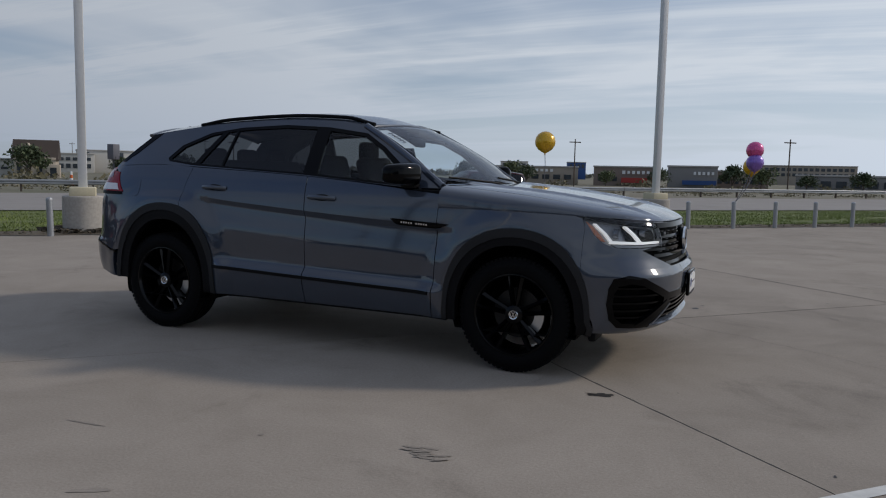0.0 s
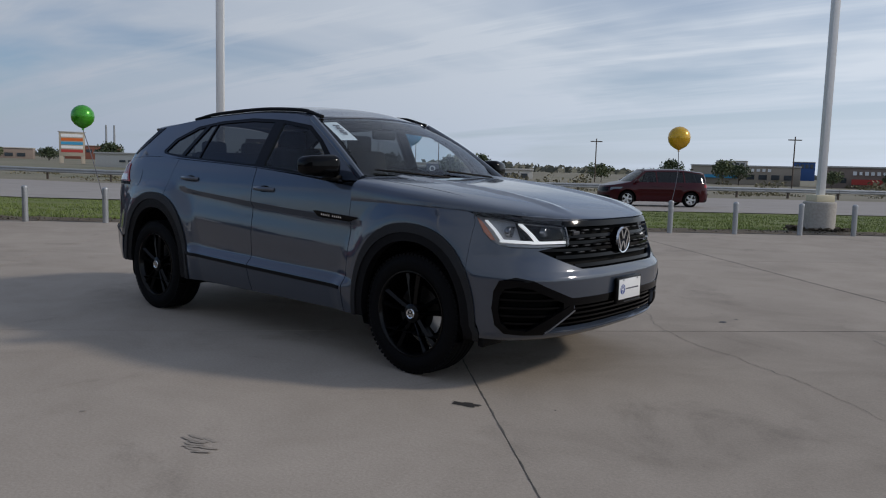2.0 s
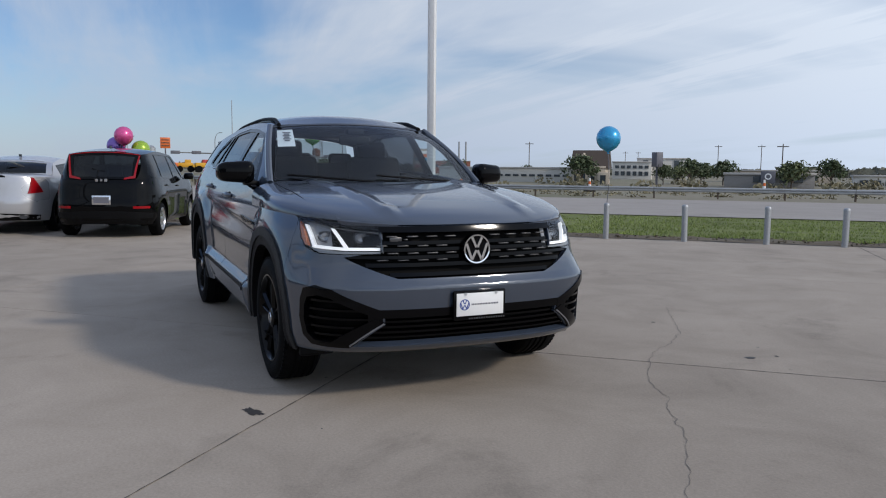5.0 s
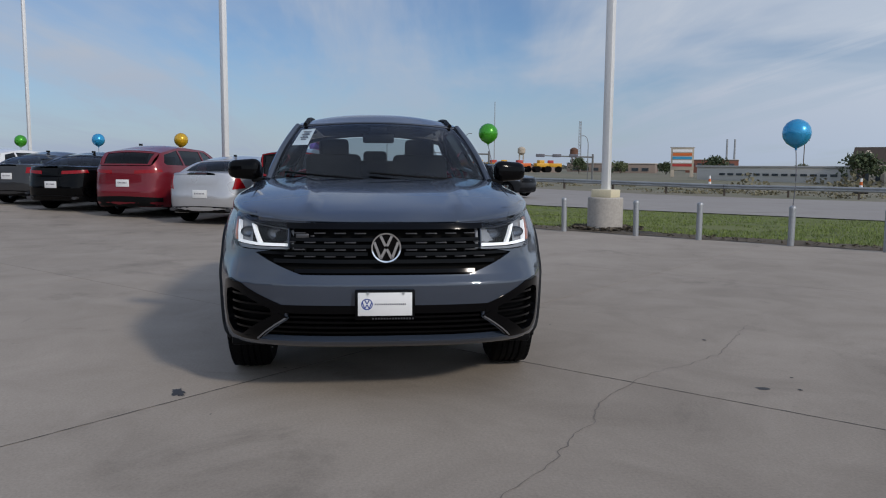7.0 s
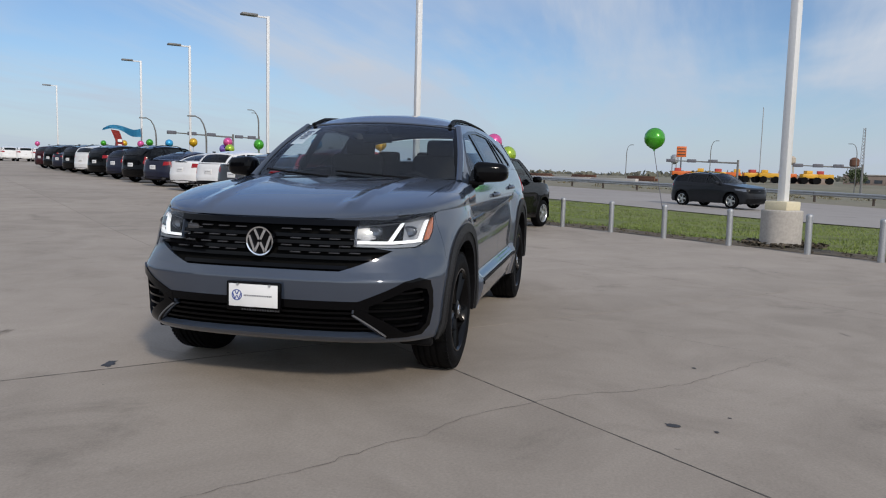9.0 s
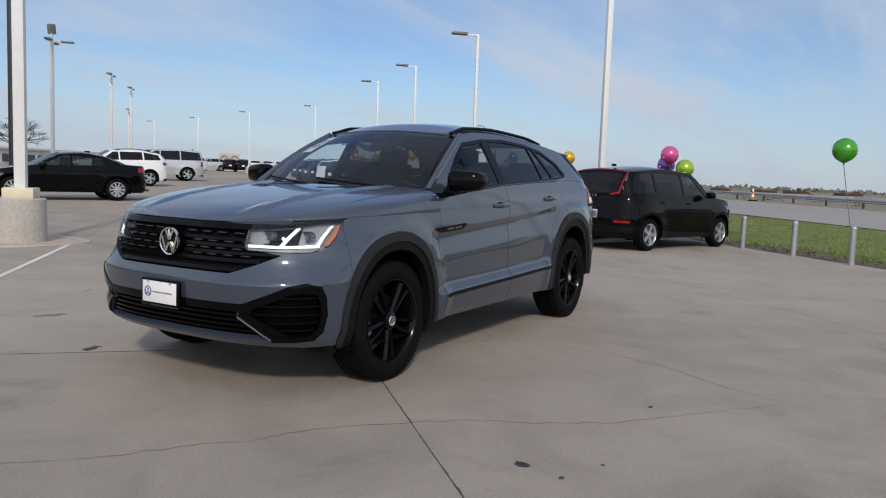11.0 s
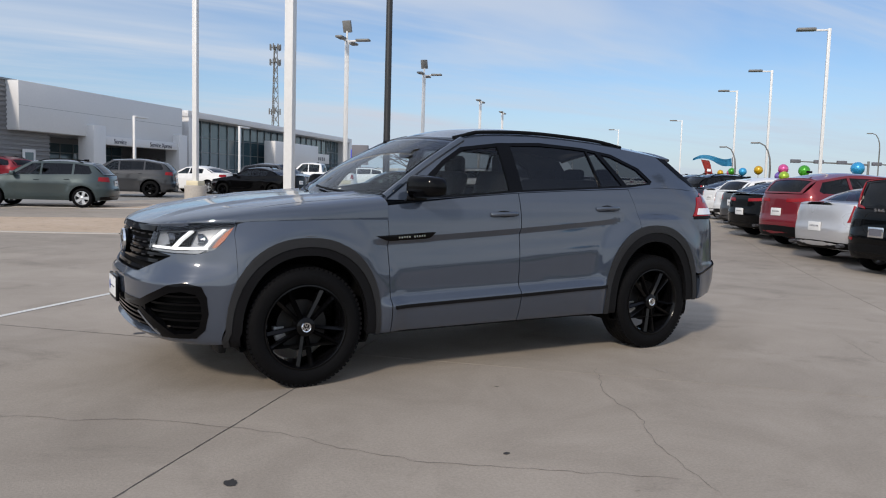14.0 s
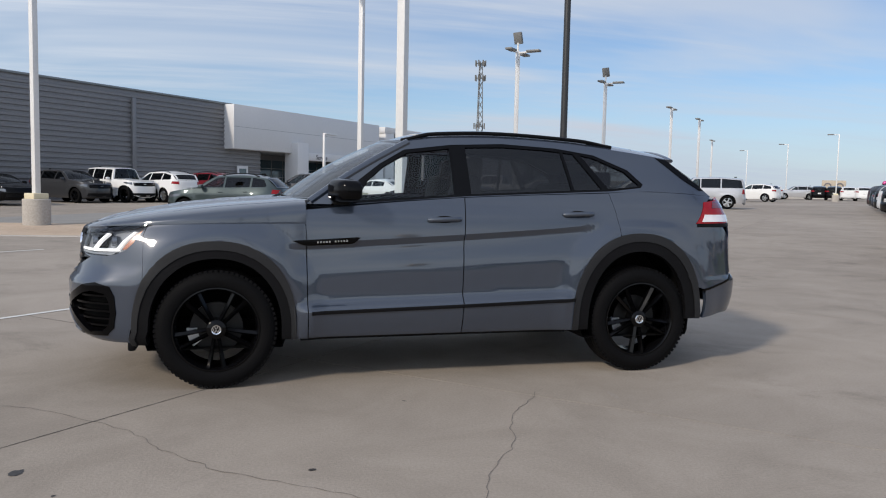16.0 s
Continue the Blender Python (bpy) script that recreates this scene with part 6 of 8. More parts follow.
        for hx in (bx + 0.12, cx + 0.16):
            bm = bmesh.new()
            z = waist(hx) - 0.13
            add_box(bm, hx, s * (sh.y_at(hx, z) + 0.012), z, 0.17, 0.03, 0.028, bevel=0.01)
            part("door_handle", bm, body, car)
    if tail == "boomerang":
        panel("roof_edge", car, M_RED, patch([(-0.98, 0.955), (0.98, 0.955), (0.98, 0.985), (-0.98, 0.985)], rear, 0.15, 0.1, lift=0.012))
        bm = bmesh.new()
        bar_text(bm, -0.12, 0, 0.24, 0.05, 3, Matrix.Translation((r + 0.045, 0.0, 1.06)) @ Matrix.Rotation(radians(90), 4, "Z"), seed=2, t=0.02)
        part("tail_lettering", bm, M_CHROME, car)
    if plate:
        pz = 0.80 if style not in ("sedan",) else 0.78
        if style == "box":
            pz = 0.70
        if style == "bigsedan":
            pz = 0.66
        xx = sh.side(3.0, pz).x
        bm = bmesh.new()
        add_box(bm, xx - 0.012, 0, pz, 0.02, 0.33, 0.17, bevel=0.006)
        pf = part("plate", bm, M_PLATE if style != "box" else M_CHROME, car)
        bm = bmesh.new()
        if style == "box":
            add_box(bm, xx - 0.024, 0, pz, 0.004, 0.27, 0.11)
        else:
            bar_text(bm, -0.12, 0, 0.24, 0.035, 7, Matrix.Translation((xx - 0.024, 0, pz + 0.01)) @ Matrix.Rotation(radians(90), 4, "Z"), seed=7)
        part("plate_lettering", bm, M_INK, pf)
    if style in ("sedan", "bigsedan"):
        for s in (1, -1):
            bm = bmesh.new()
            add_cyl(bm, (r + 0.10, s * w * 0.68, 0.33), (r - 0.0, s * w * 0.68, 0.33), 0.036, segs=12)
            for v in bm.verts[:]:
                v.co.y = s * w * 0.68 + (v.co.y - s * w * 0.68) * 2.0
            part("exhaust_tip", bm, M_DASH, car)
    if rails:
        for s in (1, -1):
            bm = bmesh.new()
            add_tube(bm, [(x, s * roof(x, 0.86).y, roof(x, 0.86).z + (0.05 if 0 < i < 6 else 0.0)) for i, x in enumerate([q["head"] - 0.2 + (q["tailx"] + 0.3 - q["head"] + 0.2) * j / 6 for j in range(7)])], 0.018, 6)
            part("roof_rail", bm, M_SATIN, car)
    if style == "pickup":
        bm = bmesh.new()
        add_box(bm, (r + q["basex"]) / 2, 0, 0.85, abs(r - q["basex"]) - 0.25, w * 1.6, 0.1)
        part("bed_floor", bm, M_SATIN, car)
    bm = bmesh.new()
    add_prism(bm, [(-0.07, 0.0), (0.05, 0.012), (0.09, 0.0), (0.05, -0.012)], 0, 0.05, m=Matrix.Translation((q["tailx"] + 0.35, 0, q["top"] - 0.015)))
    part("roof_antenna", bm, M_GLOSSBLACK, car)
    for xw in (ax, -ax):
        for s in (1, -1):
            build_wheel(car, rim, xw, s * (w - 0.01), r=rad, rim_r=rad * 0.68, width=0.22, style=wheel, segs=28)
    return car


def set_car(car, x, y, heading):
    car.matrix_basis = Matrix.Translation((x, y, rise(x, y))) @ Matrix.Rotation(radians(heading), 4, "Z")
    return car


P_BLACK = paint("black_paint", (0.0012, 0.0012, 0.0015), coat=1.0, spec=0.02)
P_SLATE = paint("slate_paint", (0.035, 0.036, 0.039), metal=0.2)
P_SILVER = paint("silver_paint", (0.50, 0.50, 0.51), metal=0.5, rough=0.3)
P_CRIMSON = paint("crimson_paint", (0.16, 0.010, 0.018), metal=0.2)
P_DARKRED = paint("dark_red_paint", (0.035, 0.002, 0.005), coat=0.5, spec=0.05)
P_WHITE = paint("white_paint", (0.72, 0.72, 0.71))
P_CHARCOAL = paint("charcoal_paint", (0.012, 0.013, 0.016), coat=0.7)
P_NAVY = paint("navy_paint", (0.012, 0.014, 0.03))
P_GREEN = paint("grey_green_paint", (0.040, 0.056, 0.058), metal=0.3)

for m in (P_BLACK, P_CHARCOAL, P_NAVY):
    m.node_tree.nodes["Principled BSDF"].inputs["Coat IOR"].default_value = 1.25

ROW = "cars parked along the lot edge"
HEAD = 163.0
row_list = [
    ("hatchback", "black boxy hatchback with red lamps round the rear window", P_BLACK, "box", dict(tail="boomerang", rim=M_ALLOY, tint=M_GLASS_T, black_lower=True)),
    ("saloon", "silver saloon with black wheels parked beside the black hatchback", P_SILVER, "bigsedan", dict(tail="tall", rim=M_RIM)),
    ("crossover", "crimson crossover with dark rear window parked in a row", P_CRIMSON, "suv", dict(tail="slim", rim=M_ALLOY, tint=M_GLASS_T, black_lower=True)),
    ("saloon", "black saloon with a wide red tail lamp band", P_BLACK, "bigsedan", dict(tail="slim", rim=M_RIM)),
    ("saloon", "dark grey saloon with a crooked white plate", P_SLATE, "sedan", dict(tail="block")),
    ("hatchback", "white hatchback with black tailgate glass", P_WHITE, "hatch", dict(tail="tall", tint=M_GLASS_T, black_lower=True)),
    ("saloon", "white saloon with red tail lamps", P_WHITE, "sedan", dict(tail="block")),
    ("saloon", "navy blue saloon in the parked row", P_NAVY, "sedan", dict(tail="block")),
    ("large_suv", "large black SUV with upright tail lamps", P_BLACK, "suv", dict(tail="tall", tint=M_GLASS_T, rails=True)),
    ("hatchback", "dark grey hatchback in the parked row", P_NAVY, "hatch", dict(tail="block", tint=M_GLASS_T)),
    ("crossover", "black crossover in the parked row", P_BLACK, "suv", dict(tail="block", tint=M_GLASS_T)),
    ("crossover", "white crossover with roof rails in the parked row", P_WHITE, "suv", dict(tail="block", tint=M_GLASS_T, rails=True)),
    ("large_suv", "black SUV with roof rails in the parked row", P_BLACK, "suv", dict(tail="tall", tint=M_GLASS_T, rails=True)),
    ("saloon", "navy saloon parked among dark SUVs", P_NAVY, "sedan", dict(tail="slim")),
    ("crossover", "black crossover with tinted glass in the parked row", P_BLACK, "suv", dict(tail="tall", tint=M_GLASS_T, rails=True)),
]


ROW_NEAR = [(-9.75, -1.5), (-11.3, -3.4), (-12.9, -5.55), (-14.4, -7.65), (-16.3, -9.6), (-18.1, -11.6)]


def row_spot(k):
    """Where a rear axle stands; the row bends and spreads after the sixth car."""
    return ROW_NEAR[k] if k < 6 else (-20.2 - 2.5 * (k - 6), -13.8 - 2.85 * (k - 6))


hv = Vector((math.cos(radians(HEAD)), math.sin(radians(HEAD))))
for k, (nm, lab, pt, st, kw) in enumerate(row_list):
    car = build_car(nm, lab, pt, st, group=ROW, **kw)
    a = Vector(row_spot(k)) + hv * STYLES[st]["ax"]
    set_car(car, a.x, a.y, HEAD + (0.8 * ((k * 7) % 3 - 1)))
k0 = len(row_list)
dr = build_car("crossover", "dark red crossover at the end of the parked row", P_DARKRED, "suv", group=ROW, tint=M_GLASS_T)
a = Vector(row_spot(k0)) + hv * 1.43
set_car(dr, a.x, a.y, HEAD)

# forecourt cars
FC = "cars on the dealership forecourt"
jet = set_car(build_car("saloon", "black saloon with silver wheels on the forecourt", P_BLACK, "sedan", group=FC, wheel="ten"), -8.6, -18.75, -22.5)
wsuv = build_car("crossover", "white crossover with tinted glass on the forecourt", P_WHITE, "suv", group=FC, tint=M_GLASS_T, rails=True)
set_car(wsuv, -17.3, -28.6, -22)
for x, y, h in ((-21.5, -34.5, -22), (5.9, -39.6, -50), (-20.1, -48.5, -30)):
    copy_thing(wsuv, Matrix.Translation((x, y, rise(x, y))) @ Matrix.Rotation(radians(h), 4, "Z"))
silv = set_car(build_car("large_suv", "silver grey SUV with red tail lamps on the back lot", P_SILVER, "bigsuv", group=FC, tint=M_GLASS_T, tail="tall"), -25.7, -36.1, -30)
truck = set_car(build_car("pickup_truck", "white pickup truck with red tail lamps on the forecourt", P_WHITE, "pickup", group=FC, tail="tall", category="truck"), -15.3, -44.7, -32)
wag = set_car(build_car("estate_car", "grey green estate car with silver wheels on the forecourt", P_GREEN, "hatch", group=FC, tint=M_GLASS_T, rails=True), 1.9, -23.0, -21)
acs = set_car(build_car("crossover", "dark grey crossover with black wheels on the forecourt", P_SLATE, "suv", group=FC, tint=M_GLASS_T, rim=M_RIM), -1.5, -31.9, -21)
copy_thing(acs, Matrix.Translation((10.2, -37.6, rise(10.2, -37.6))) @ Matrix.Rotation(radians(140), 4, "Z"))["label"] = "dark grey crossover facing the drive by the wall"
ws = set_car(build_car("saloon", "white saloon on the forecourt", P_WHITE, "sedan", group=FC), -6.0, -37.6, -50)
set_car(build_car("saloon", "black saloon before the showroom", P_BLACK, "sedan", group=FC, rim=M_RIM), -7.65, -31.6, -50)
copy_thing(jet, Matrix.Translation((12.6, -33.5, rise(12.6, -33.5))) @ Matrix.Rotation(radians(135), 4, "Z"))["label"] = "black saloon facing the drive by the wall"
copy_thing(acs, Matrix.Translation((-10.3, -36.3, rise(-10.3, -36.3))) @ Matrix.Rotation(radians(130), 4, "Z"))["label"] = "dark grey crossover facing the lot behind a black saloon"
set_car(build_car("off_roader", "white upright off-roader with black roof by the wall", P_WHITE, "jeep", group=FC, rim=M_RIM, tint=M_GLASS_T), 8.0, -38.8, 138)
set_car(build_car("crossover", "red crossover with roof rails by the wall", P_CRIMSON, "suv", group=FC, tint=M_GLASS_T, rails=True), 3.7, -41.6, -45)

# far row across the back lot
FR = "cars at the far end of the lot"
far_w = build_car("crossover", "white crossover at the far end of the lot", P_WHITE, "suv", group=FR, tint=M_GLASS_T)
far_g = build_car("crossover", "silver crossover at the far end of the lot", P_SILVER, "suv", group=FR, tint=M_GLASS_T)
far_b = build_car("crossover", "black crossover at the far end of the lot", P_BLACK, "suv", group=FR, tint=M_GLASS_T)
far_spots = [(-46.0, -58.5, far_w, -60), (-61.3, -75.6, far_w, -125), (-64.6, -75.8, far_g, -30), (-66.4, -74.0, far_b, -128), (-67.4, -72.6, far_b, -130)]
far_spots += [(-68.3 - 0.88 * i, -71.3 + 1.35 * i, far_w, -130) for i in range(5)]
stood = set()
for x, y, src, turn in far_spots:
    m = Matrix.Translation((x, y, rise(x, y))) @ Matrix.Rotation(radians(turn), 4, "Z")
    if src in stood:
        copy_thing(src, m)
    else:
        src.matrix_basis = m
        stood.add(src)

# on the road
set_car(build_car("minivan", "dark red minivan with silver wheels on the road", P_DARKRED, "minivan", tint=M_GLASS_T), -11.2, 29.6, 46.9 - 180)
set_car(build_car("large_suv", "charcoal SUV with silver wheels on the road", P_CHARCOAL, "suv", tint=M_GLASS_T, rails=True), -34.0, 6.5, 46.9)

# ---- dealership ----
M_SIDING = material("grey_metal_siding", (0.22, 0.22, 0.226), rough=0.5, metal=0.3, vary=0.1, grain=2)
M_PANEL = material("white_composite_panel", (0.62, 0.62, 0.62), rough=0.45, vary=0.04, grain=2)
# opaque panes; reflected sky is mixed into the blue-green base
M_SHOWGLASS = material("sky_tinted_glazing", (0.045, 0.085, 0.105), rough=0.06, vary=0.1, spec=0.9)
M_MULLION = material("grey_mullion", (0.22, 0.24, 0.25), rough=0.4, metal=0.5, vary=0.05)
DZ = 0.62
DP = Vector((3.1, -50.4))
D_BASE = Matrix.Translation((DP.x, DP.y, DZ)) @ Matrix.Rotation(radians(47), 4, "Z")   # x along the front, y into the building is -y


def dbox(name, parent, mat, x0, x1, y0, y1, z0, z1, bevel=0.01, label=""):
    return box_part(name, parent, mat, ((x0 + x1) / 2, (y0 + y1) / 2, (z0 + z1) / 2), (abs(x1 - x0), abs(y1 - y0), abs(z1 - z0)), bevel, label=label)


def build_dealer():
    d = thing("dealership_building", "grey metal clad dealership with white canopy and glass showroom", "building", at=D_BASE)
    # service hall with horizontal ribbed siding; the front looks to +y
    H = 6.35
    for x0, x1, y0 in ((-4.0, 34.0, 0.0), (-20.4, -18.4, -0.6)):
        dbox("hall_wall", d, M_SIDING, x0, x1, y0 - 14, y0 - 0.06, -0.5, H)
        k = int((H - 0.3) / 0.30)
        bm = bmesh.new()
        for i in range(k):
            z = 0.2 + 0.30 * i
            add_prism(bm, [(z, 0.0), (z + 0.04, 0.07), (z + 0.17, 0.07), (z + 0.21, 0.0)], x0, x1, m=Matrix.Translation((0, y0 - 0.06, 0)) @ Matrix(((0, 0, 1, 0), (0, 1, 0, 0), (1, 0, 0, 0), (0, 0, 0, 1))))
        part("ribbed_siding", bm, M_SIDING, d, smooth=False)
        dbox("parapet_cap", d, M_MULLION, x0, x1, y0 - 0.4, y0 + 0.06, H, H + 0.12)
    dbox("downspout", d, M_SIDING, 7.3, 7.55, 0.0, 0.16, 0, 5.9)
    # recessed service doors below the white canopy
    dbox("hall_wall", d, M_SIDING, -18.4, -4.0, -14, -4.0, -0.5, H)
    dbox("canopy", d, M_PANEL, -18.6, -0.3, -3.6, 0.9, 3.25, 6.35, bevel=0.03, label="white panel canopy")
    for z in (4.8,):
        dbox("panel_joint", d, M_MULLION, -18.6, -0.3, 0.9, 0.905, z, z + 0.02, bevel=0)
    for x0, x1 in ((-7.8, -6.5), (-18.4, -17.2)):
        dbox("pillar", d, M_PANEL, x0, x1, 0.2, 1.5, 0, 4.05, bevel=0.03)
    dbox("sign_beam", d, M_PANEL, -17.3, -7.8, 0.35, 1.35, 2.75, 3.35, bevel=0.03)
    for x0, x1 in ((-6.2, -4.1), (-12.5, -8.2), (-17.0, -13.0)):
        dr = dbox("service_door", d, M_SHOWGLASS, x0, x1, -4.0, -3.93, 0, 2.85)
        for i in range(4):
            x = x0 + (x1 - x0) * i / 3
            dbox("door_bar", dr, M_MULLION, x - 0.03, x + 0.03, -3.93, -3.89, 0, 2.85, bevel=0)
        for i in range(5):
            z = 2.85 * i / 4
            dbox("door_bar", dr, M_MULLION, x0, x1, -3.93, -3.89, z - 0.03, z + 0.03, bevel=0)
    dbox("side_door", d, M_PANEL, -2.6, -1.5, 0.0, 0.07, -0.1, 2.1)
    dbox("side_door_pane", d, M_SHOWGLASS, -2.4, -1.7, 0.07, 0.09, 0.9, 1.9, bevel=0)
    # showroom
    W0, W1 = -61.0, -20.4
    dbox("showroom_body", d, M_PANEL, W0, W1, -16, -1.2, -0.5, 6.2, bevel=0.03)
    dbox("showroom_fascia", d, M_PANEL, W0 - 0.4, W1 + 0.4, -2, 0.6, 5.80, 6.35, bevel=0.03, label="white fascia")
    dbox("end_wall", d, M_PANEL, W1 - 1.2, W1 + 0.3, -2, 0.6, -0.5, 5.8, bevel=0.03)
    dbox("end_wall", d, M_PANEL, W0 - 0.4, W0 + 0.5, -2, 0.6, -0.5, 5.8, bevel=0.03)
    dbox("glazing", d, M_SHOWGLASS, W0, W1 - 1.2, -1.25, -1.1, 0.0, 5.80, bevel=0)
    n = 24
    for i in range(n + 1):
        x = W0 + (W1 - 1.2 - W0) * i / n
        dbox("mullion", d, M_MULLION, x - 0.04, x + 0.04, -1.12, -1.0, 0, 5.80, bevel=0)
    for z in (1.4, 2.9, 4.3):
        dbox("transom", d, M_MULLION, W0, W1 - 1.2, -1.1, -1.02, z - 0.03, z + 0.03, bevel=0)
    gate = dbox("entrance_wall", d, M_PANEL, -47.0, -35.2, 0.3, 1.6, 1.9, 4.6, bevel=0.04, label="white free-standing entrance wall")
    dbox("entrance_leg", d, M_PANEL, -36.2, -35.2, 0.3, 1.6, 0, 1.95, bevel=0.02)
    dbox("entrance_leg", d, M_PANEL, -47.0, -46.0, 0.3, 1.6, 0, 1.95, bevel=0.02)
    bm = bmesh.new()
    add_lathe(bm, [(0.62, 0.0), (0.62, 0.05), (0.72, 0.05), (0.72, 0.0)], 32, closed=True)
    badge_bars(bm, 0.62, 0.0, 0.04)
    bmesh.ops.transform(bm, matrix=Matrix.Translation((-38.0, 1.6, 3.4)) @ Matrix.Rotation(radians(90), 4, "X") @ Matrix.Rotation(radians(180), 4, "Y"), verts=bm.verts[:])
    part("wall_badge", bm, M_INK, d)
    dbox("name_sign", d, M_PANEL, -55.0, -49.5, -1.0, -0.2, 2.7, 3.9, bevel=0.02)
    bm = bmesh.new()
    bar_text(bm, -53.6, 3.25, 3.0, 0.5, 5, Matrix.Translation((0, -0.19, 0)), seed=9, t=0.03)
    part("sign_lettering", bm, M_INK, d)
    return d


dealer = build_dealer()
for word, x in (("Service", -8.9), ("Service Xpress", -13.3)):
    cu = bpy.data.curves.new("lettering", "FONT")
    cu.body, cu.size, cu.extrude = word, 0.5, 0.02
    tx = new("sign_lettering", cu)
    tx.parent = dealer
    tx.matrix_basis = Matrix.Translation((x, 1.36, 2.87)) @ Matrix.Rotation(radians(90), 4, "X") @ Matrix.Rotation(radians(180), 4, "Y")
    cu.materials.append(M_INK)

# ---- beyond the road ----
M_TAN = material("tan_stucco", (0.36, 0.31, 0.25), rough=0.85, vary=0.08, grain=1)
M_BROWN = material("brown_stucco", (0.23, 0.18, 0.15), rough=0.85, vary=0.08, grain=1)
M_GREYW = material("grey_stucco", (0.24, 0.23, 0.22), rough=0.85, vary=0.08, grain=1)
M_WHITEW = material("white_stucco", (0.52, 0.50, 0.46), rough=0.8, vary=0.06, grain=1)
M_CREAM = material("cream_stone", (0.44, 0.38, 0.30), rough=0.85, vary=0.12, grain=3)
M_ROOFB = material("brown_shingle", (0.06, 0.045, 0.035), rough=0.85, vary=0.2, grain=6)
M_BRICK = material("red_brown_brick", (0.20, 0.075, 0.05), rough=0.85, vary=0.15, grain=2)
M_BLUEAW = material("blue_canopy", (0.05, 0.30, 0.50), rough=0.6, vary=0.05)
M_REDAW = material("red_canopy", (0.40, 0.045, 0.035), rough=0.6, vary=0.05)
M_DKBLUE = material("dark_blue_canopy", (0.02, 0.07, 0.22), rough=0.6, vary=0.05)
M_YELLOW = material("yellow_fascia", (0.62, 0.33, 0.02), rough=0.5, vary=0.06)
M_ORANGE = material("orange_plastic", (0.60, 0.13, 0.02), rough=0.5, vary=0.06)
M_FARGLASS = material("far_dark_glass", (0.03, 0.04, 0.05), rough=0.15, vary=0.1, spec=0.8)
M_RUSTY = material("rust_brown", (0.13, 0.06, 0.035), rough=0.8, vary=0.25, grain=3)
M_CONCW = material("pale_concrete", (0.45, 0.43, 0.40), rough=0.85, vary=0.12, grain=2)
M_WOOD = material("weathered_pole_wood", (0.10, 0.075, 0.055), rough=0.9, vary=0.2, grain=6)


def facing(x, y):
    """A turn that faces the hero's place from (x, y)."""
    return math.degrees(math.atan2(-y, -x)) - 90


def far_building(name, label, x0, y0, x1, y1, z0, z1, wall, deep=12, windows=(), roof=None, extra=None):
    """A building whose front runs from (x0, y0) to (x1, y1); windows: rows of (u0, u1, count, z0, z1, material)."""
    z1, windows = z1 * 0.82, [(u0, u1, n, p * 0.82, q * 0.82, m) for u0, u1, n, p, q, m in windows]
    L = math.hypot(x1 - x0, y1 - y0)
    ang = math.atan2(y1 - y0, x1 - x0)
    b = thing(name, label, "building", at=Matrix.Translation((x0, y0, 0)) @ Matrix.Rotation(ang, 4, "Z"))
    # local x along the front; +y is away from the lot if that side is farther
    n = Vector((-math.sin(ang), math.cos(ang)))
    s = 1 if n.dot(Vector((x0, y0))) > 0 else -1
    box_part("wall", b, wall, (L / 2, s * deep / 2, (z0 + z1) / 2), (L, deep, z1 - z0), bevel=0.05)
    box_part("parapet", b, M_CONCW, (L / 2, s * (deep / 2 - 0.1), z1 + 0.15), (L + 0.3, deep + 0.3, 0.3), bevel=0.05)
    for u0, u1, cnt, a, c, mt in windows:
        for i in range(cnt):
            w = (u1 - u0) * L / cnt
            cx = u0 * L + w * (i + 0.5)
            box_part("window" if mt is M_FARGLASS else "canopy", b, mt, (cx, -s * 0.06, (a + c) / 2), (w * (0.66 if cnt > 1 else 1.0), 0.16 if mt is M_FARGLASS else 1.0, c - a), bevel=0.0)
    return b


def sign_bars(parent, L, u0, u1, z, h, cnt, side, seed, mat=None):
    bm = bmesh.new()
    bar_text(bm, u0 * L, z, (u1 - u0) * L, h, cnt, Matrix.Translation((0, side * 0.25, 0)), seed=seed, t=0.15)
    return part("sign_lettering", bm, mat or M_PAPER, parent)


b = far_building("store", "tan flat-roofed store with a blue canopy", -60, 152.6, -40, 158.6, -0.9, 3.3, M_TAN, windows=[(0.12, 0.45, 1, 0.4, 1.2, M_BLUEAW), (0.5, 0.95, 4, 0.2, 1.4, M_FARGLASS)])
sign_bars(b, 20.9, 0.55, 0.75, 2.05, 0.65, 4, -1, 1)
b = far_building("store", "brown flat-roofed store with a red canopy", -34.5, 150, -22.5, 152.4, -0.9, 3.5, M_BROWN, windows=[(0.45, 0.98, 1, -0.2, 1.0, M_REDAW), (0.05, 0.4, 3, 0.1, 1.2, M_FARGLASS)])
sign_bars(b, 12.2, 0.45, 0.92, 1.9, 0.7, 6, -1, 2)
b = far_building("store", "grey flat-roofed store with a blue canopy", -19.5, 147.6, -10.5, 148.9, -0.9, 3.8, M_GREYW, windows=[(0.3, 0.98, 1, -0.3, 0.7, M_DKBLUE)])
sign_bars(b, 9.1, 0.5, 0.95, 1.95, 0.65, 5, -1, 3)
far_building("store", "brown low store row", -12.8, 163.6, -2, 164.5, -0.9, 3.0, M_BROWN, windows=[(0.05, 0.95, 6, 0.0, 1.4, M_FARGLASS)])
far_building("store", "grey low store row behind trees", 3, 150, 28, 149, -0.9, 2.2, M_GREYW, windows=[(0.05, 0.95, 9, -0.2, 1.2, M_FARGLASS)])
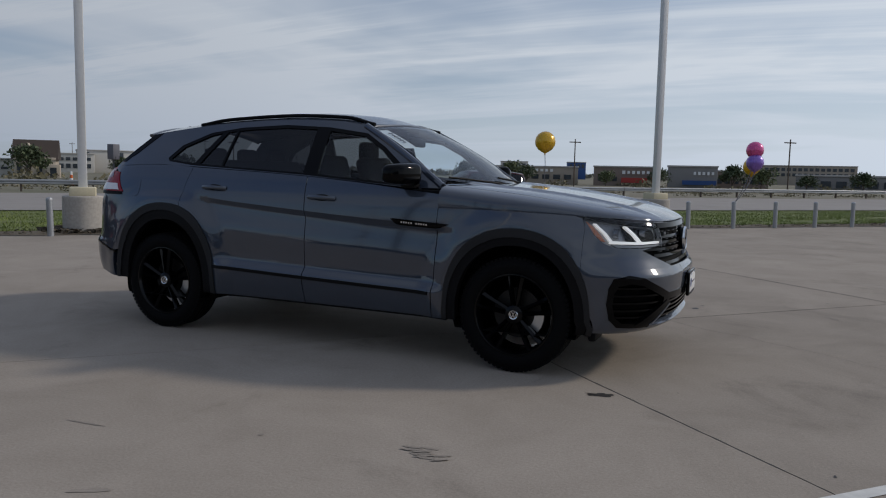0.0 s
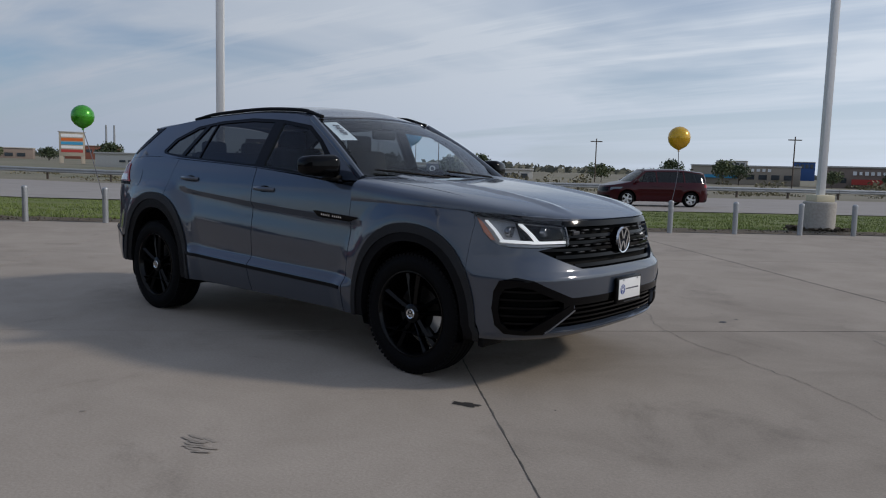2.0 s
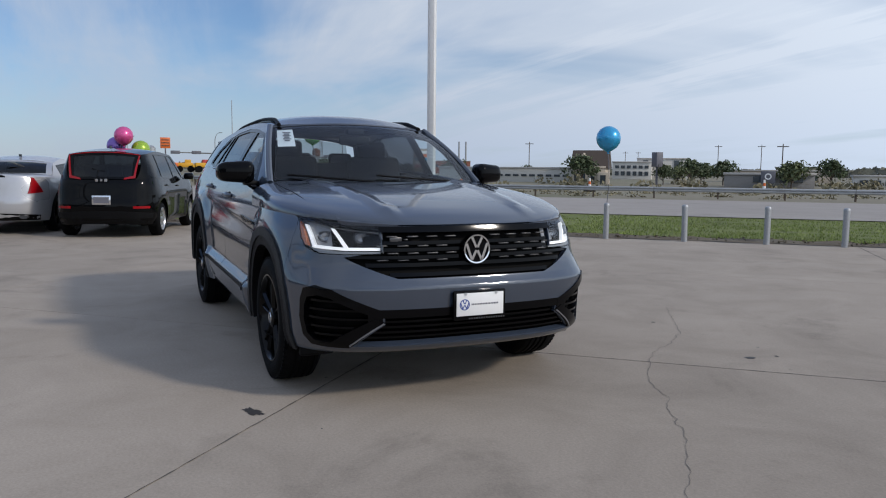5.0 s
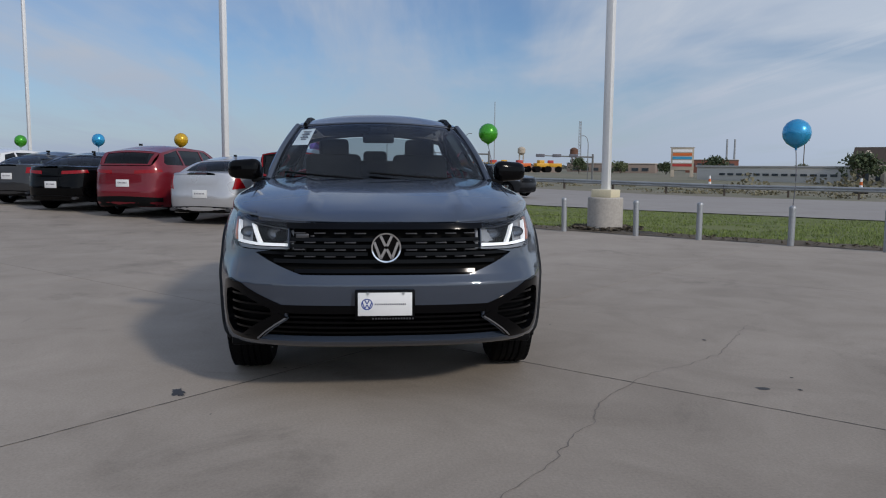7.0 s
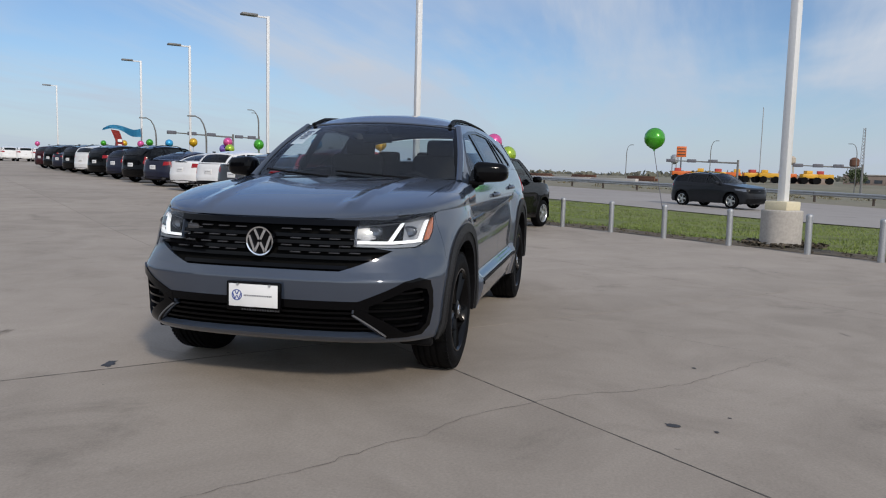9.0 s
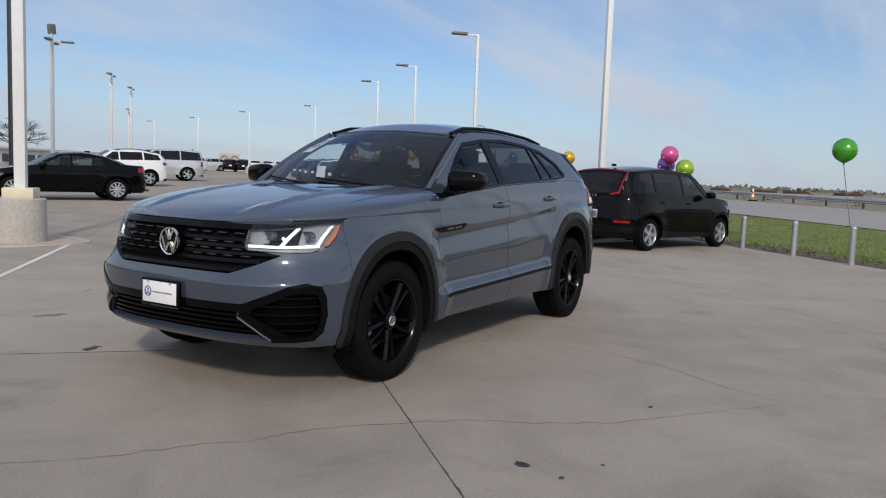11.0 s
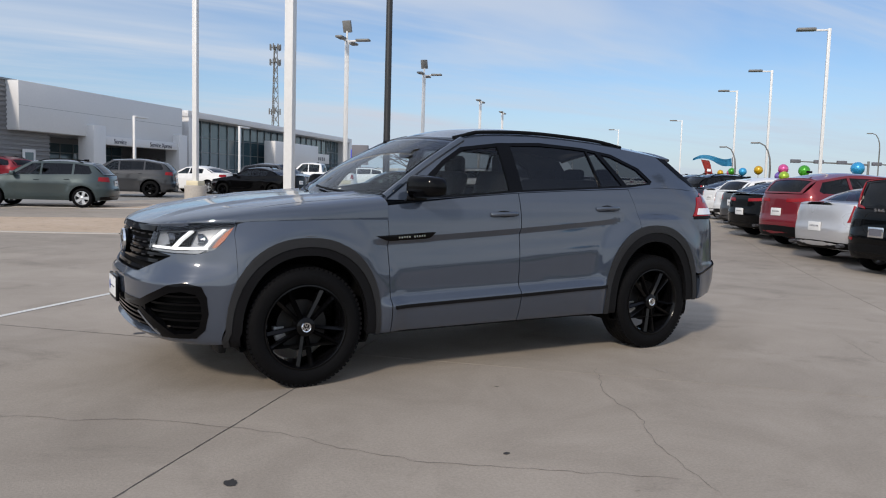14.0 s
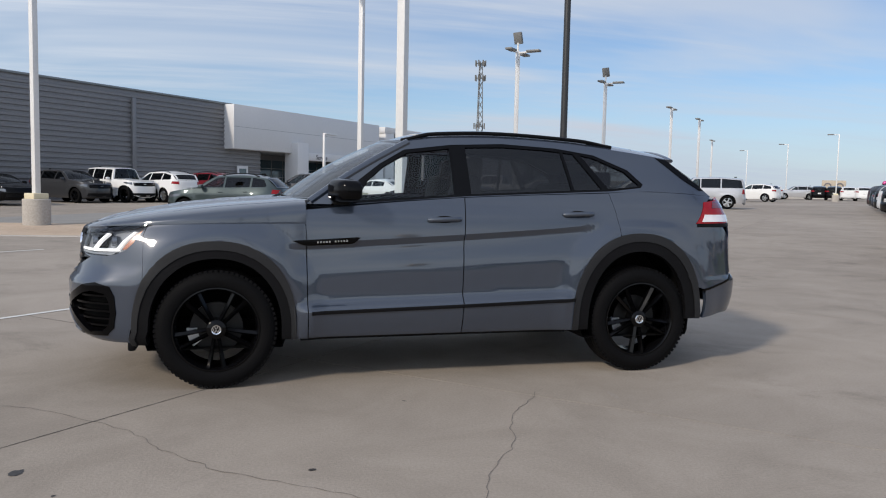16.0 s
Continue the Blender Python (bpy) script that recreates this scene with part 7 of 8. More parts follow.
far_building("hotel", "long tan hotel with rows of dark windows", -8.3, 294, 22, 294, -1, 7.0, M_TAN, windows=[(0.02, 0.98, 16, 4.9, 6.2, M_FARGLASS), (0.02, 0.98, 16, 2.6, 3.9, M_FARGLASS)])
far_building("apartment_block", "dark blue and white apartment block", -90, 331, -82.5, 333.5, -1, 7.9, M_DKBLUE, windows=[(0.05, 0.95, 4, 5.0, 7.0, M_FARGLASS)])
far_building("apartment_block", "white and grey apartment block", -112, 304, -101, 307.5, -1, 7.4, M_WHITEW, windows=[(0.05, 0.95, 5, 4.6, 6.6, M_FARGLASS)])
far_building("clinic", "white stepped clinic building with dark glass", -170, 131, -163, 139, -1.5, 4.6, M_WHITEW, windows=[(0.05, 0.95, 6, 2.6, 3.6, M_FARGLASS), (0.05, 0.95, 6, 0.2, 1.6, M_FARGLASS)])
far_building("clinic", "white block clinic wing with dark glass strip", -173, 142, -164, 153, -1.5, 6.0, M_WHITEW, windows=[(0.12, 0.22, 1, -1, 5.5, M_FARGLASS), (0.72, 0.82, 1, -1, 5.5, M_FARGLASS)])
far_building("warehouse", "long low white warehouse", -126, 58, -104, 74, -0.9, 2.0, M_WHITEW, deep=14, windows=[(0.15, 0.95, 14, 0.35, 0.8, M_FARGLASS)])
far_building("shop", "dark grey low shop with red roof sign", -74, 77.5, -66, 85.5, -1.0, 1.2, M_GREYW, deep=10, windows=[(0.3, 0.9, 4, 0.0, 1.0, M_FARGLASS)])
far_building("brick_block", "red-brown brick block far off", -330, 96, -318, 124, -1, 4.0, M_BRICK, windows=[(0.05, 0.95, 8, 1.5, 2.8, M_FARGLASS)])
far_building("brick_block", "stepped red-brown brick block far off", -297, 128, -288, 146, -1, 6.0, M_BRICK, windows=[(0.05, 0.95, 6, 3.0, 4.4, M_FARGLASS)])
far_building("brick_block", "brown strip mall far off", -248, 66, -236, 92, -1, 3.4, M_BROWN, windows=[(0.05, 0.95, 8, 0.6, 1.8, M_FARGLASS)])
far_building("store", "white and brown store", -84, 116.5, -78.5, 121, -1.6, 0.9, M_WHITEW, windows=[(0.1, 0.9, 3, -0.9, 0.2, M_FARGLASS)])
far_building("store", "long tan store front far off", -128, 131, -112, 146, -1.6, 2.0, M_TAN, windows=[(0.1, 0.9, 8, -0.6, 0.8, M_FARGLASS)])


def stone_house():
    m = Matrix.Translation((-99.5, 73.0, -0.9)) @ Matrix.Rotation(radians(47), 4, "Z") @ Matrix.Diagonal((0.68, 0.72, 0.92, 1))
    h = thing("stone_house", "cream stone building with a steep brown shingle roof", "building", at=m)
    box_part("wall", h, M_CREAM, (0, 5, 1.6), (8.2, 9, 3.4), bevel=0.05)
    bm = bmesh.new()
    add_prism(bm, [(0.0, 2.9), (4.6, 6.2), (9.0, 2.9)], -4.6, 4.6, m=Matrix(((0, 0, 1, 0), (1, 0, 0, 0.4), (0, 1, 0, 0), (0, 0, 0, 1))))
    part("roof", bm, M_ROOFB, h, smooth=False)
    bm = bmesh.new()
    add_prism(bm, [(-3.6, 3.0), (-1.2, 5.6), (1.2, 3.0)], -0.6, 3.0, m=Matrix(((1, 0, 0, 0), (0, 0, 1, 0), (0, 1, 0, 0), (0, 0, 0, 1))))
    part("gable", bm, M_CREAM, h, smooth=False)
    box_part("porch", h, M_CREAM, (3.8, -0.6, 1.0), (2.6, 2.6, 2.4), bevel=0.1)
    box_part("door", h, M_FARGLASS, (3.8, -1.95, 0.8), (1.3, 0.1, 1.8), bevel=0.0)
    for x in (-3.0, -1.2, 1.0):
        box_part("window", h, M_FARGLASS, (x, 0.47, 1.4), (0.9, 0.12, 1.4), bevel=0.0)


stone_house()


def pylon_sign(x, y, z0, z1, w):
    p = thing("pylon_sign", "cream stone pylon sign with coloured tenant panels", "sign", at=Matrix.Translation((x, y, 0)) @ Matrix.Rotation(radians(facing(x, y)), 4, "Z"))
    box_part("frame_panel", p, M_CREAM, (0, 0, z0 + (z1 - z0) * 0.64), (w, 0.8, (z1 - z0) * 0.72), bevel=0.05)
    for s in (-1, 1):
        box_part("leg", p, M_CREAM, (s * w * 0.42, 0, z0 + (z1 - z0) * 0.15), (w * 0.16, 0.8, (z1 - z0) * 0.30), bevel=0.03)
    box_part("cap", p, M_CONCW, (0, 0, z1 + 0.05), (w * 1.08, 1.0, 0.2), bevel=0.03)
    for i, mt in enumerate((M_PAPER, M_ORANGE, M_BLUEAW, M_PAPER, M_REDAW)):
        z = z1 - (z1 - z0) * (0.10 + 0.115 * i)
        box_part("tenant_panel", p, mt, (0, 0.42, z), (w * 0.84, 0.06, (z1 - z0) * 0.085), bevel=0.0)
    return p


pylon_sign(-159.5, 69.2, -0.9, 6.0, 4.9)
# fuel canopy, yellow
g = thing("fuel_station", "fuel station with a long yellow canopy", "building", at=Matrix.Translation((-219, 36, 0)) @ Matrix.Rotation(radians(98), 4, "Z"))
box_part("canopy", g, M_YELLOW, (-4, 0, 1.75), (26, 8, 0.8), bevel=0.05)
box_part("shop", g, M_BROWN, (10, -8, 0.6), (14, 6, 2.6), bevel=0.05)
for x in (-15, -8, -1, 6):
    box_part("column", g, M_PAPER, (x, 0, 0.4), (0.5, 0.5, 2.4), bevel=0.02)
    box_part("pump", g, M_REDAW, (x, 2, 0.0), (0.9, 0.6, 1.4), bevel=0.05)
# yellow and orange machines behind the road works
rnd = random.Random(12)
for i in range(9):
    x, y = -173 + rnd.uniform(-2, 2), 14 + 3.7 * i
    e = thing("site_machine", "yellow and orange construction machine far off", "machine", "construction machines", at=Matrix.Translation((x, y, 0.2)) @ Matrix.Rotation(rnd.uniform(1.3, 1.8), 4, "Z"))
    box_part("chassis", e, M_YELLOW if i % 3 else M_ORANGE, (0, 0, 1.7), (3.6 + rnd.uniform(-0.6, 0.8), 2.0, 0.9), bevel=0.1)
    box_part("cab", e, M_YELLOW if i % 2 else M_REDAW, (rnd.uniform(-1, 1), 0, 2.4), (1.3, 1.6, 0.9), bevel=0.1)
    for s in (-1.2, 1.2):
        bm = bmesh.new()
        add_cyl(bm, (s, -1.1, 0.75), (s, 1.1, 0.75), 0.75, segs=14)
        part("wheel", bm, M_RUBBER, e)
# tall thin things
def mast(name, label, x, y, z0, z1, r, mat, cat="mast", segs=8):
    t = thing(name, label, cat, at=Matrix.Translation((x, y, 0)))
    bm = bmesh.new()
    add_cyl(bm, (0, 0, z0), (0, 0, z1), r, r * 0.8, segs=segs)
    part("shaft", bm, mat, t)
    return t


mast("radio_mast", "slender guyed radio mast far off", -487, 80, -1, 43, 0.30, M_STEEL)
for x, y in ((-354.2, 172.6), (-352.7, 175.8)):
    mast("chimney", "grey steel chimney far off", x, y, -1, 15.8, 0.55, M_STEEL, "chimney")
for i, (x, y, h) in enumerate(((-240, 190, 9), (-236, 193, 9), (-160, 160, 9), (-152, 168, 9), (-95, 112, 6.5), (-60, 112, 6.5), (-30, 118, 7), (2, 118, 7), (24, 120, 7), (-150, 92, 8))):
    p = mast("utility_pole", "weathered wooden utility pole", x, y, -1.2, h, 0.11, M_WOOD, "pole")
    bm = bmesh.new()
    add_box(bm, 0, 0, h - 0.5, 2.0, 0.14, 0.16, m=Matrix.Rotation(radians(40), 4, "Z"))
    part("crossarm", bm, M_WOOD, p)


def lattice_tower(name, label, x, y, z0, z1, wb, wt, mat, dishes=True, detail=14):
    t = thing(name, label, "tower", at=Matrix.Translation((x, y, 0)))
    bm = bmesh.new()
    corners = lambda k: [(math.cos(a) * (wb + (wt - wb) * k), math.sin(a) * (wb + (wt - wb) * k), z0 + (z1 - z0) * k) for a in (0.5, 2.6, 4.7)]
    r = 0.05 + 0.0016 * (z1 - z0)
    for i in range(detail):
        a, b = corners(i / detail), corners((i + 1) / detail)
        for j in range(3):
            add_cyl(bm, a[j], b[j], r, segs=4, caps=False)
            add_cyl(bm, a[j], b[(j + 1) % 3], r * 0.6, segs=4, caps=False)
            add_cyl(bm, b[j], a[(j + 1) % 3], r * 0.6, segs=4, caps=False)
    part("lattice", bm, mat, t)
    if dishes:
        for zz, n, rr in ((z1 - 0.5, 7, wt + 0.9), (z1 - 4.5, 7, wt + 0.9), (z0 + (z1 - z0) * 0.52, 5, wt + 1.0)):
            bm = bmesh.new()
            for i in range(n):
                a = 2 * math.pi * i / n
                add_box(bm, rr * math.cos(a), rr * math.sin(a), zz, 0.3, 0.3, 1.6)
                add_cyl(bm, (0, 0, zz), (rr * math.cos(a), rr * math.sin(a), zz), 0.08, segs=4)
            part("antenna_ring", bm, M_LAMPGREY, t)
    return t


lattice_tower("cell_tower", "steel lattice cell tower with antenna rings", -61.4, -201.7, 0, 37, 1.5, 0.5, M_LAMPGREY)
lattice_tower("radio_tower", "slim lattice radio tower far off", -379, 106.5, -1, 25, 1.2, 0.6, M_STEEL, dishes=False, detail=18)


def water_tank(x, y, z1, r, mat):
    t = thing("water_tower", "water tower on legs far off", "water tower", at=Matrix.Translation((x, y, 0)))
    bm = bmesh.new()
    add_lathe(bm, [(0.01, z1 - 4.4), (r * 0.6, z1 - 4.0), (r, z1 - 3.2), (r, z1 - 1.0), (r * 0.5, z1 - 0.2), (0.01, z1)], 16)
    part("tank", bm, mat, t)
    for i in range(4):
        a = 0.8 + math.pi / 2 * i
        bm = bmesh.new()
        add_cyl(bm, (r * 0.8 * math.cos(a), r * 0.8 * math.sin(a), -1), (r * 0.7 * math.cos(a), r * 0.7 * math.sin(a), z1 - 3.4), 0.18, segs=6)
        part("leg", bm, mat, t)


water_tank(-342.8, 22.4, 10.5, 1.7, M_STEEL)
water_tank(-386, 77.8, 12.0, 2.0, M_CREAM)
water_tank(-331.7, 90.8, 10.4, 1.8, M_RUSTY)
o = mast("pole_sign", "square orange sign on a pole", -193.2, 15.2, -1, 6.0, 0.2, M_INK, "sign")
box_part("sign_panel", o, M_ORANGE, (0, 0, 7.2), (0.5, 2.3, 2.6), bevel=0.05)
for i in range(3):
    box_part("sign_stripe", o, M_ROOFB, (0.27, 0, 6.5 + 0.7 * i), (0.04, 1.9, 0.22), bevel=0.0)
k = mast("pole_sign", "black sign with a pale panel on a pole", -95, 83.5, -1, 4.2, 0.2, M_INK, "sign")
box_part("sign_panel", k, M_INK, (0, 0, 3.3), (1.3, 1.3, 2.4), bevel=0.05)
k = thing("logo_sign", "black square sign with a pale round mark", "sign", at=Matrix.Translation((-68.0, 79.2, 0)) @ Matrix.Rotation(radians(facing(-68, 79)), 4, "Z"))
box_part("sign_panel", k, M_INK, (0, 0, 0.7), (1.8, 0.3, 1.6), bevel=0.05)
box_part("sign_post", k, M_INK, (0, 0, -0.5), (0.3, 0.2, 1.4), bevel=0.02)
bm = bmesh.new()
add_lathe(bm, [(0.26, 0.0), (0.26, 0.06), (0.42, 0.06), (0.42, 0.0)], 24, m=Matrix.Translation((0, 0.15, 0.8)) @ Matrix.Rotation(radians(-90), 4, "X"), closed=True)
part("round_mark", bm, M_PAPER, k)
b = mast("pole_sign", "dark sign with a lit blue panel on a pole", -28.9, -68.2, 0.4, 3.4, 0.15, M_INK, "sign")
box_part("sign_panel", b, M_INK, (0, 0, 3.9), (0.5, 1.7, 2.0), bevel=0.05, m=Matrix.Rotation(radians(55), 4, "Z"))
box_part("blue_panel", b, material("blue_sign", (0.02, 0.03, 0.35), rough=0.4, vary=0.05, emit=(0.02, 0.04, 0.7, 0.5)), (0, 0, 0), (0.52, 0.9, 1.5), bevel=0.02, m=Matrix.Translation((0.3, -0.5, 3.7)) @ Matrix.Rotation(radians(55), 4, "Z"))
far_building("office", "low pale office with dark windows", -40, -82, -64, -92, 0.4, 3.2, M_WHITEW, windows=[(0.05, 0.95, 12, 1.6, 2.6, M_FARGLASS)])
far_building("office", "long low grey building", -50, -104, -82, -84, 0.4, 2.6, M_GREYW, windows=[(0.05, 0.95, 1, 0.9, 2.2, M_WHITEW)])
sg = thing("roof_sign", "pale box sign far across the lot", "sign", at=Matrix.Translation((-103.3, -113.8, 0)) @ Matrix.Rotation(radians(facing(-105, -113)), 4, "Z"))
box_part("sign_panel", sg, M_CREAM, (0, 0, 3.3), (4.0, 0.8, 2.4), bevel=0.1)
for s in (-1, 1):
    box_part("sign_leg", sg, M_CONCW, (s * 1.5, 0, 1.1), (0.4, 0.4, 2.2), bevel=0.02)
    bm = bmesh.new()
    add_lathe(bm, [(0.45, 0.0), (0.45, 0.1), (0.65, 0.1), (0.65, 0.0)], 20, m=Matrix.Translation((s * 1.0, 0.4, 3.4)) @ Matrix.Rotation(radians(-90), 4, "X"), closed=True)
    part("round_mark", bm, M_INK, sg)

# steel guardrail on posts beyond the road
gr = thing("guardrail", "galvanised W-beam guardrail on steel posts", "guardrail")
rail_prof = [(-0.02, 0.42), (0.03, 0.47), (0.03, 0.53), (-0.02, 0.575), (0.03, 0.62), (0.03, 0.68), (-0.02, 0.73), (-0.04, 0.73), (-0.04, 0.42)]
for seg in range(-8, 10):
    bm = bmesh.new()
    s0, s1 = seg * 12.0, seg * 12.0 + 11.97
    rows = []
    for s in (s0, s1):
        x, y = loc(s, 47.0)
        z = rise(x, y)
        rows.append([bm.verts.new((x - FM.x * a, y - FM.y * a, z + b)) for a, b in rail_prof])
    for i in range(len(rail_prof)):
        j = (i + 1) % len(rail_prof)
        bm.faces.new((rows[0][i], rows[0][j], rows[1][j], rows[1][i]))
    part("rail", bm, M_STEEL, gr)
bm0 = bmesh.new()
add_box(bm0, 0, 0, 0.3, 0.10, 0.16, 0.8)
first = None
for i in range(-24, 28):
    x, y = loc(i * 4.0, 47.12)
    if first is None:
        first = part("post", bm0, M_WOOD, gr)
        ob = first
    else:
        ob = new("post", first.data); ob.parent = gr
    ob.matrix_basis = Matrix.Translation((x, y, rise(x, y))) @ Matrix.Rotation(FA, 4, "Z")
# low concrete bridge kerb with girders
br = thing("bridge_rail", "long pale concrete bridge rail with dark gaps", "bridge")
for i in range(10):
    x0, y0 = loc(-120 + 7.0 * i, 62)
    box_part("rail_beam", br, M_CONCW, (x0, y0, 0.42), (6.9, 0.5, 0.8), bevel=0.03, m=None)
    ob = br.children[-1]
    ob.matrix_basis = Matrix.Translation((x0, y0, 0)) @ Matrix.Rotation(FA, 4, "Z") @ Matrix.Translation((-x0, -y0, 0))
    box_part("pier", br, M_CONCW, (x0, y0, -0.3), (0.8, 0.6, 0.7), bevel=0.03)
for i in range(6):
    x, y = loc(-104 + 8.5 * i + rnd.uniform(-2, 2), 70)
    pile = thing("steel_pile", "rusty pile of steel beams", "steel beams", "rusty steel by the bridge", at=Matrix.Translation((x, y, -0.2)) @ Matrix.Rotation(FA + rnd.uniform(-0.2, 0.2), 4, "Z"))
    for j in range(3):
        box_part("beam", pile, M_RUSTY, (rnd.uniform(-0.5, 0.5), 0.3 * j, 0.9 + 0.25 * (j % 2)), (4.5, 0.25, 0.35), bevel=0.02)
    box_part("crib", pile, M_CONCW, (0, 0.3, 0.35), (3.0, 0.9, 0.75), bevel=0.05)
# road works cones
for s, m_, in ((-30.5, 46.0), (-18.0, 62), (-6, 60), (-42, 60), (8, 64), (-55.5, 45.5)):
    x, y = loc(s, m_)
    c = thing("traffic_barrel", "orange and white striped traffic marker", "traffic cone", "road works markers", at=Matrix.Translation((x, y, rise(x, y))))
    for i in range(4):
        bm = bmesh.new()
        z = 0.10 + 0.26 * i
        add_cyl(bm, (0, 0, z), (0, 0, z + 0.26), 0.16 - 0.022 * i, 0.138 - 0.022 * i, segs=12)
        part("band", bm, M_ORANGE if i % 2 == 0 else M_PAPER, c)
    box_part("foot", c, M_SATIN, (0, 0, 0.05), (0.75, 0.75, 0.10), bevel=0.02)


# bent street lamps and traffic signals by the crossing
def street_lamp(x, y, h, turn, reach=0.55):
    t = thing("street_lamp", "grey steel street lamp with a curved arm", "street lamp", "street lamps", at=Matrix.Translation((x, y, rise(x, y))) @ Matrix.Rotation(radians(turn), 4, "Z"))
    bm = bmesh.new()
    pts = [(0, 0, -0.3), (0, 0, h - 1.1)] + [(reach * (1 - math.cos(a)), 0, h - 1.1 + 1.1 * math.sin(a)) for a in (0.35, 0.7, 1.05, 1.57)]
    add_tube(bm, pts, [0.055, 0.045, 0.04, 0.035, 0.03, 0.028], 8)
    part("shaft", bm, M_LAMPGREY, t)
    box_part("lamp_head", t, M_LAMPGREY, (reach + 0.15, 0, h - 0.03), (0.36, 0.14, 0.07), bevel=0.03)
    return t


for x, y, h, tn in ((-31.9, -23.5, 3.3, -50), (-27.1, -17.6, 3.2, -50), (-51.1, -27.0, 5.3, -50), (-77.0, -40.0, 6.8, -50), (-83.2, 11, 5.2, 60), (-80.6, 25, 5.2, 240), (-86, 2, 4.6, 60)):
    street_lamp(x, y, h, tn)


def signal_gantry(x, y, h, turn, length, heads):
    t = thing("traffic_signal", "traffic signal arm with dark signal heads", "traffic light", "traffic signals", at=Matrix.Translation((x, y, rise(x, y))) @ Matrix.Rotation(radians(turn), 4, "Z"))
    bm = bmesh.new()
    add_tube(bm, [(0, 0, -0.2), (0, 0, h + 0.2)], 0.12, 8)
    part("post", bm, M_LAMPGREY, t)
    bm = bmesh.new()
    add_tube(bm, [(0, 0, h - 0.15), (length, 0, h)], [0.1, 0.05], 8)
    part("arm", bm, M_LAMPGREY, t)
    for i in range(heads):
        box_part("signal_head", t, M_INK, (length * (0.35 + 0.6 * i / max(1, heads - 1)), 0, h), (1.0, 0.3, 0.36), bevel=0.05)


signal_gantry(-72.9, -41.1, 3.9, 336, 8.2, 3)
signal_gantry(-77.0, -40.0, 3.9, 336, 3.0, 2)
signal_gantry(-84, 14, 3.0, 265, 7.5, 3)
signal_gantry(-82, 26, 2.9, 265, 6.5, 3)
# feather banner and arch banner at the lot's end
fl = thing("feather_banner", "red feather banner with white marks on a pole", "banner", at=Matrix.Translation((-35.1, -28.4, rise(-35.1, -28.4))) @ Matrix.Rotation(radians(140), 4, "Z"))
bm = bmesh.new()
add_tube(bm, [(0, 0, 0), (0, 0, 1.6), (-0.05, 0, 2.3), (-0.25, 0, 2.72)], 0.02, 6)
part("pole", bm, M_INK, fl)
cloth = []
for i in range(9):
    u = i / 8
    cloth.append(((-0.05 - 0.26 * max(0, u - 0.5) * 2, 1.45 + 1.25 * u), (0.62 - 0.50 * u ** 2 - 0.1 * math.sin(4 * u), 1.35 + 1.3 * u)))
bm = bmesh.new()
V = [[bm.verts.new((x, 0.06 * math.sin(9 * x + 5 * z), z)) for x, z in pair] for pair in cloth]
for p, q in zip(V, V[1:]):
    bm.faces.new((p[0], p[1], q[1], q[0]))
bmesh.ops.solidify(bm, geom=bm.faces[:], thickness=0.006)
part("cloth", bm, M_REDAW, fl)
bm = bmesh.new()
for z in (1.75, 2.05):
    add_box(bm, 0.2, 0.09, z, 0.24, 0.012, 0.16)
    add_box(bm, 0.2, -0.09, z, 0.24, 0.012, 0.16)
part("cloth_marks", bm, M_PAPER, fl)
fb2 = thing("blown_banner", "long blue banner blown sideways from a pole", "banner", at=Matrix.Translation((-36.8, -27.8, rise(-36.8, -27.8))) @ Matrix.Rotation(radians(162), 4, "Z"))
bm = bmesh.new()
add_cyl(bm, (0, 0, 0), (0, 0, 2.9), 0.025, segs=8)
part("pole", bm, M_INK, fb2)
bm = bmesh.new()
V = []
for i in range(19):
    u = i / 18
    x, z = -2.7 * u, 2.35 + 0.42 * u - 0.10 * math.sin(7 * u) - 0.5 * max(0, u - 0.82)
    w = 0.50 * (1 - 0.72 * u)
    V.append([bm.verts.new((x, 0.10 * math.sin(8 * u), z)), bm.verts.new((x, 0.10 * math.sin(8 * u + 0.9), z + w * 0.5)), bm.verts.new((x, 0.10 * math.sin(8 * u + 1.6), z + w))])
for p, q in zip(V, V[1:]):
    for j in (0, 1):
        bm.faces.new((p[j], q[j], q[j + 1], p[j + 1]))
bmesh.ops.solidify(bm, geom=bm.faces[:], thickness=0.006)
part("cloth", bm, M_BLUEAW, fb2)


# ---- trees ----
M_LEAF = material("live_oak_leaves", (0.055, 0.075, 0.03), rough=0.7, vary=0.5, grain=5)
M_LEAF2 = material("pale_leaves", (0.10, 0.12, 0.05), rough=0.7, vary=0.5, grain=5)
M_HAZEWOOD = material("haze_paled_woods", (0.13, 0.13, 0.10), rough=0.8, vary=0.4, grain=0.3)
M_SCRUB = material("dry_scrub", (0.17, 0.15, 0.085), rough=0.8, vary=0.5, grain=3)
M_BARK = material("bark", (0.09, 0.07, 0.055), rough=0.9, vary=0.25, grain=12, bump=0.4)


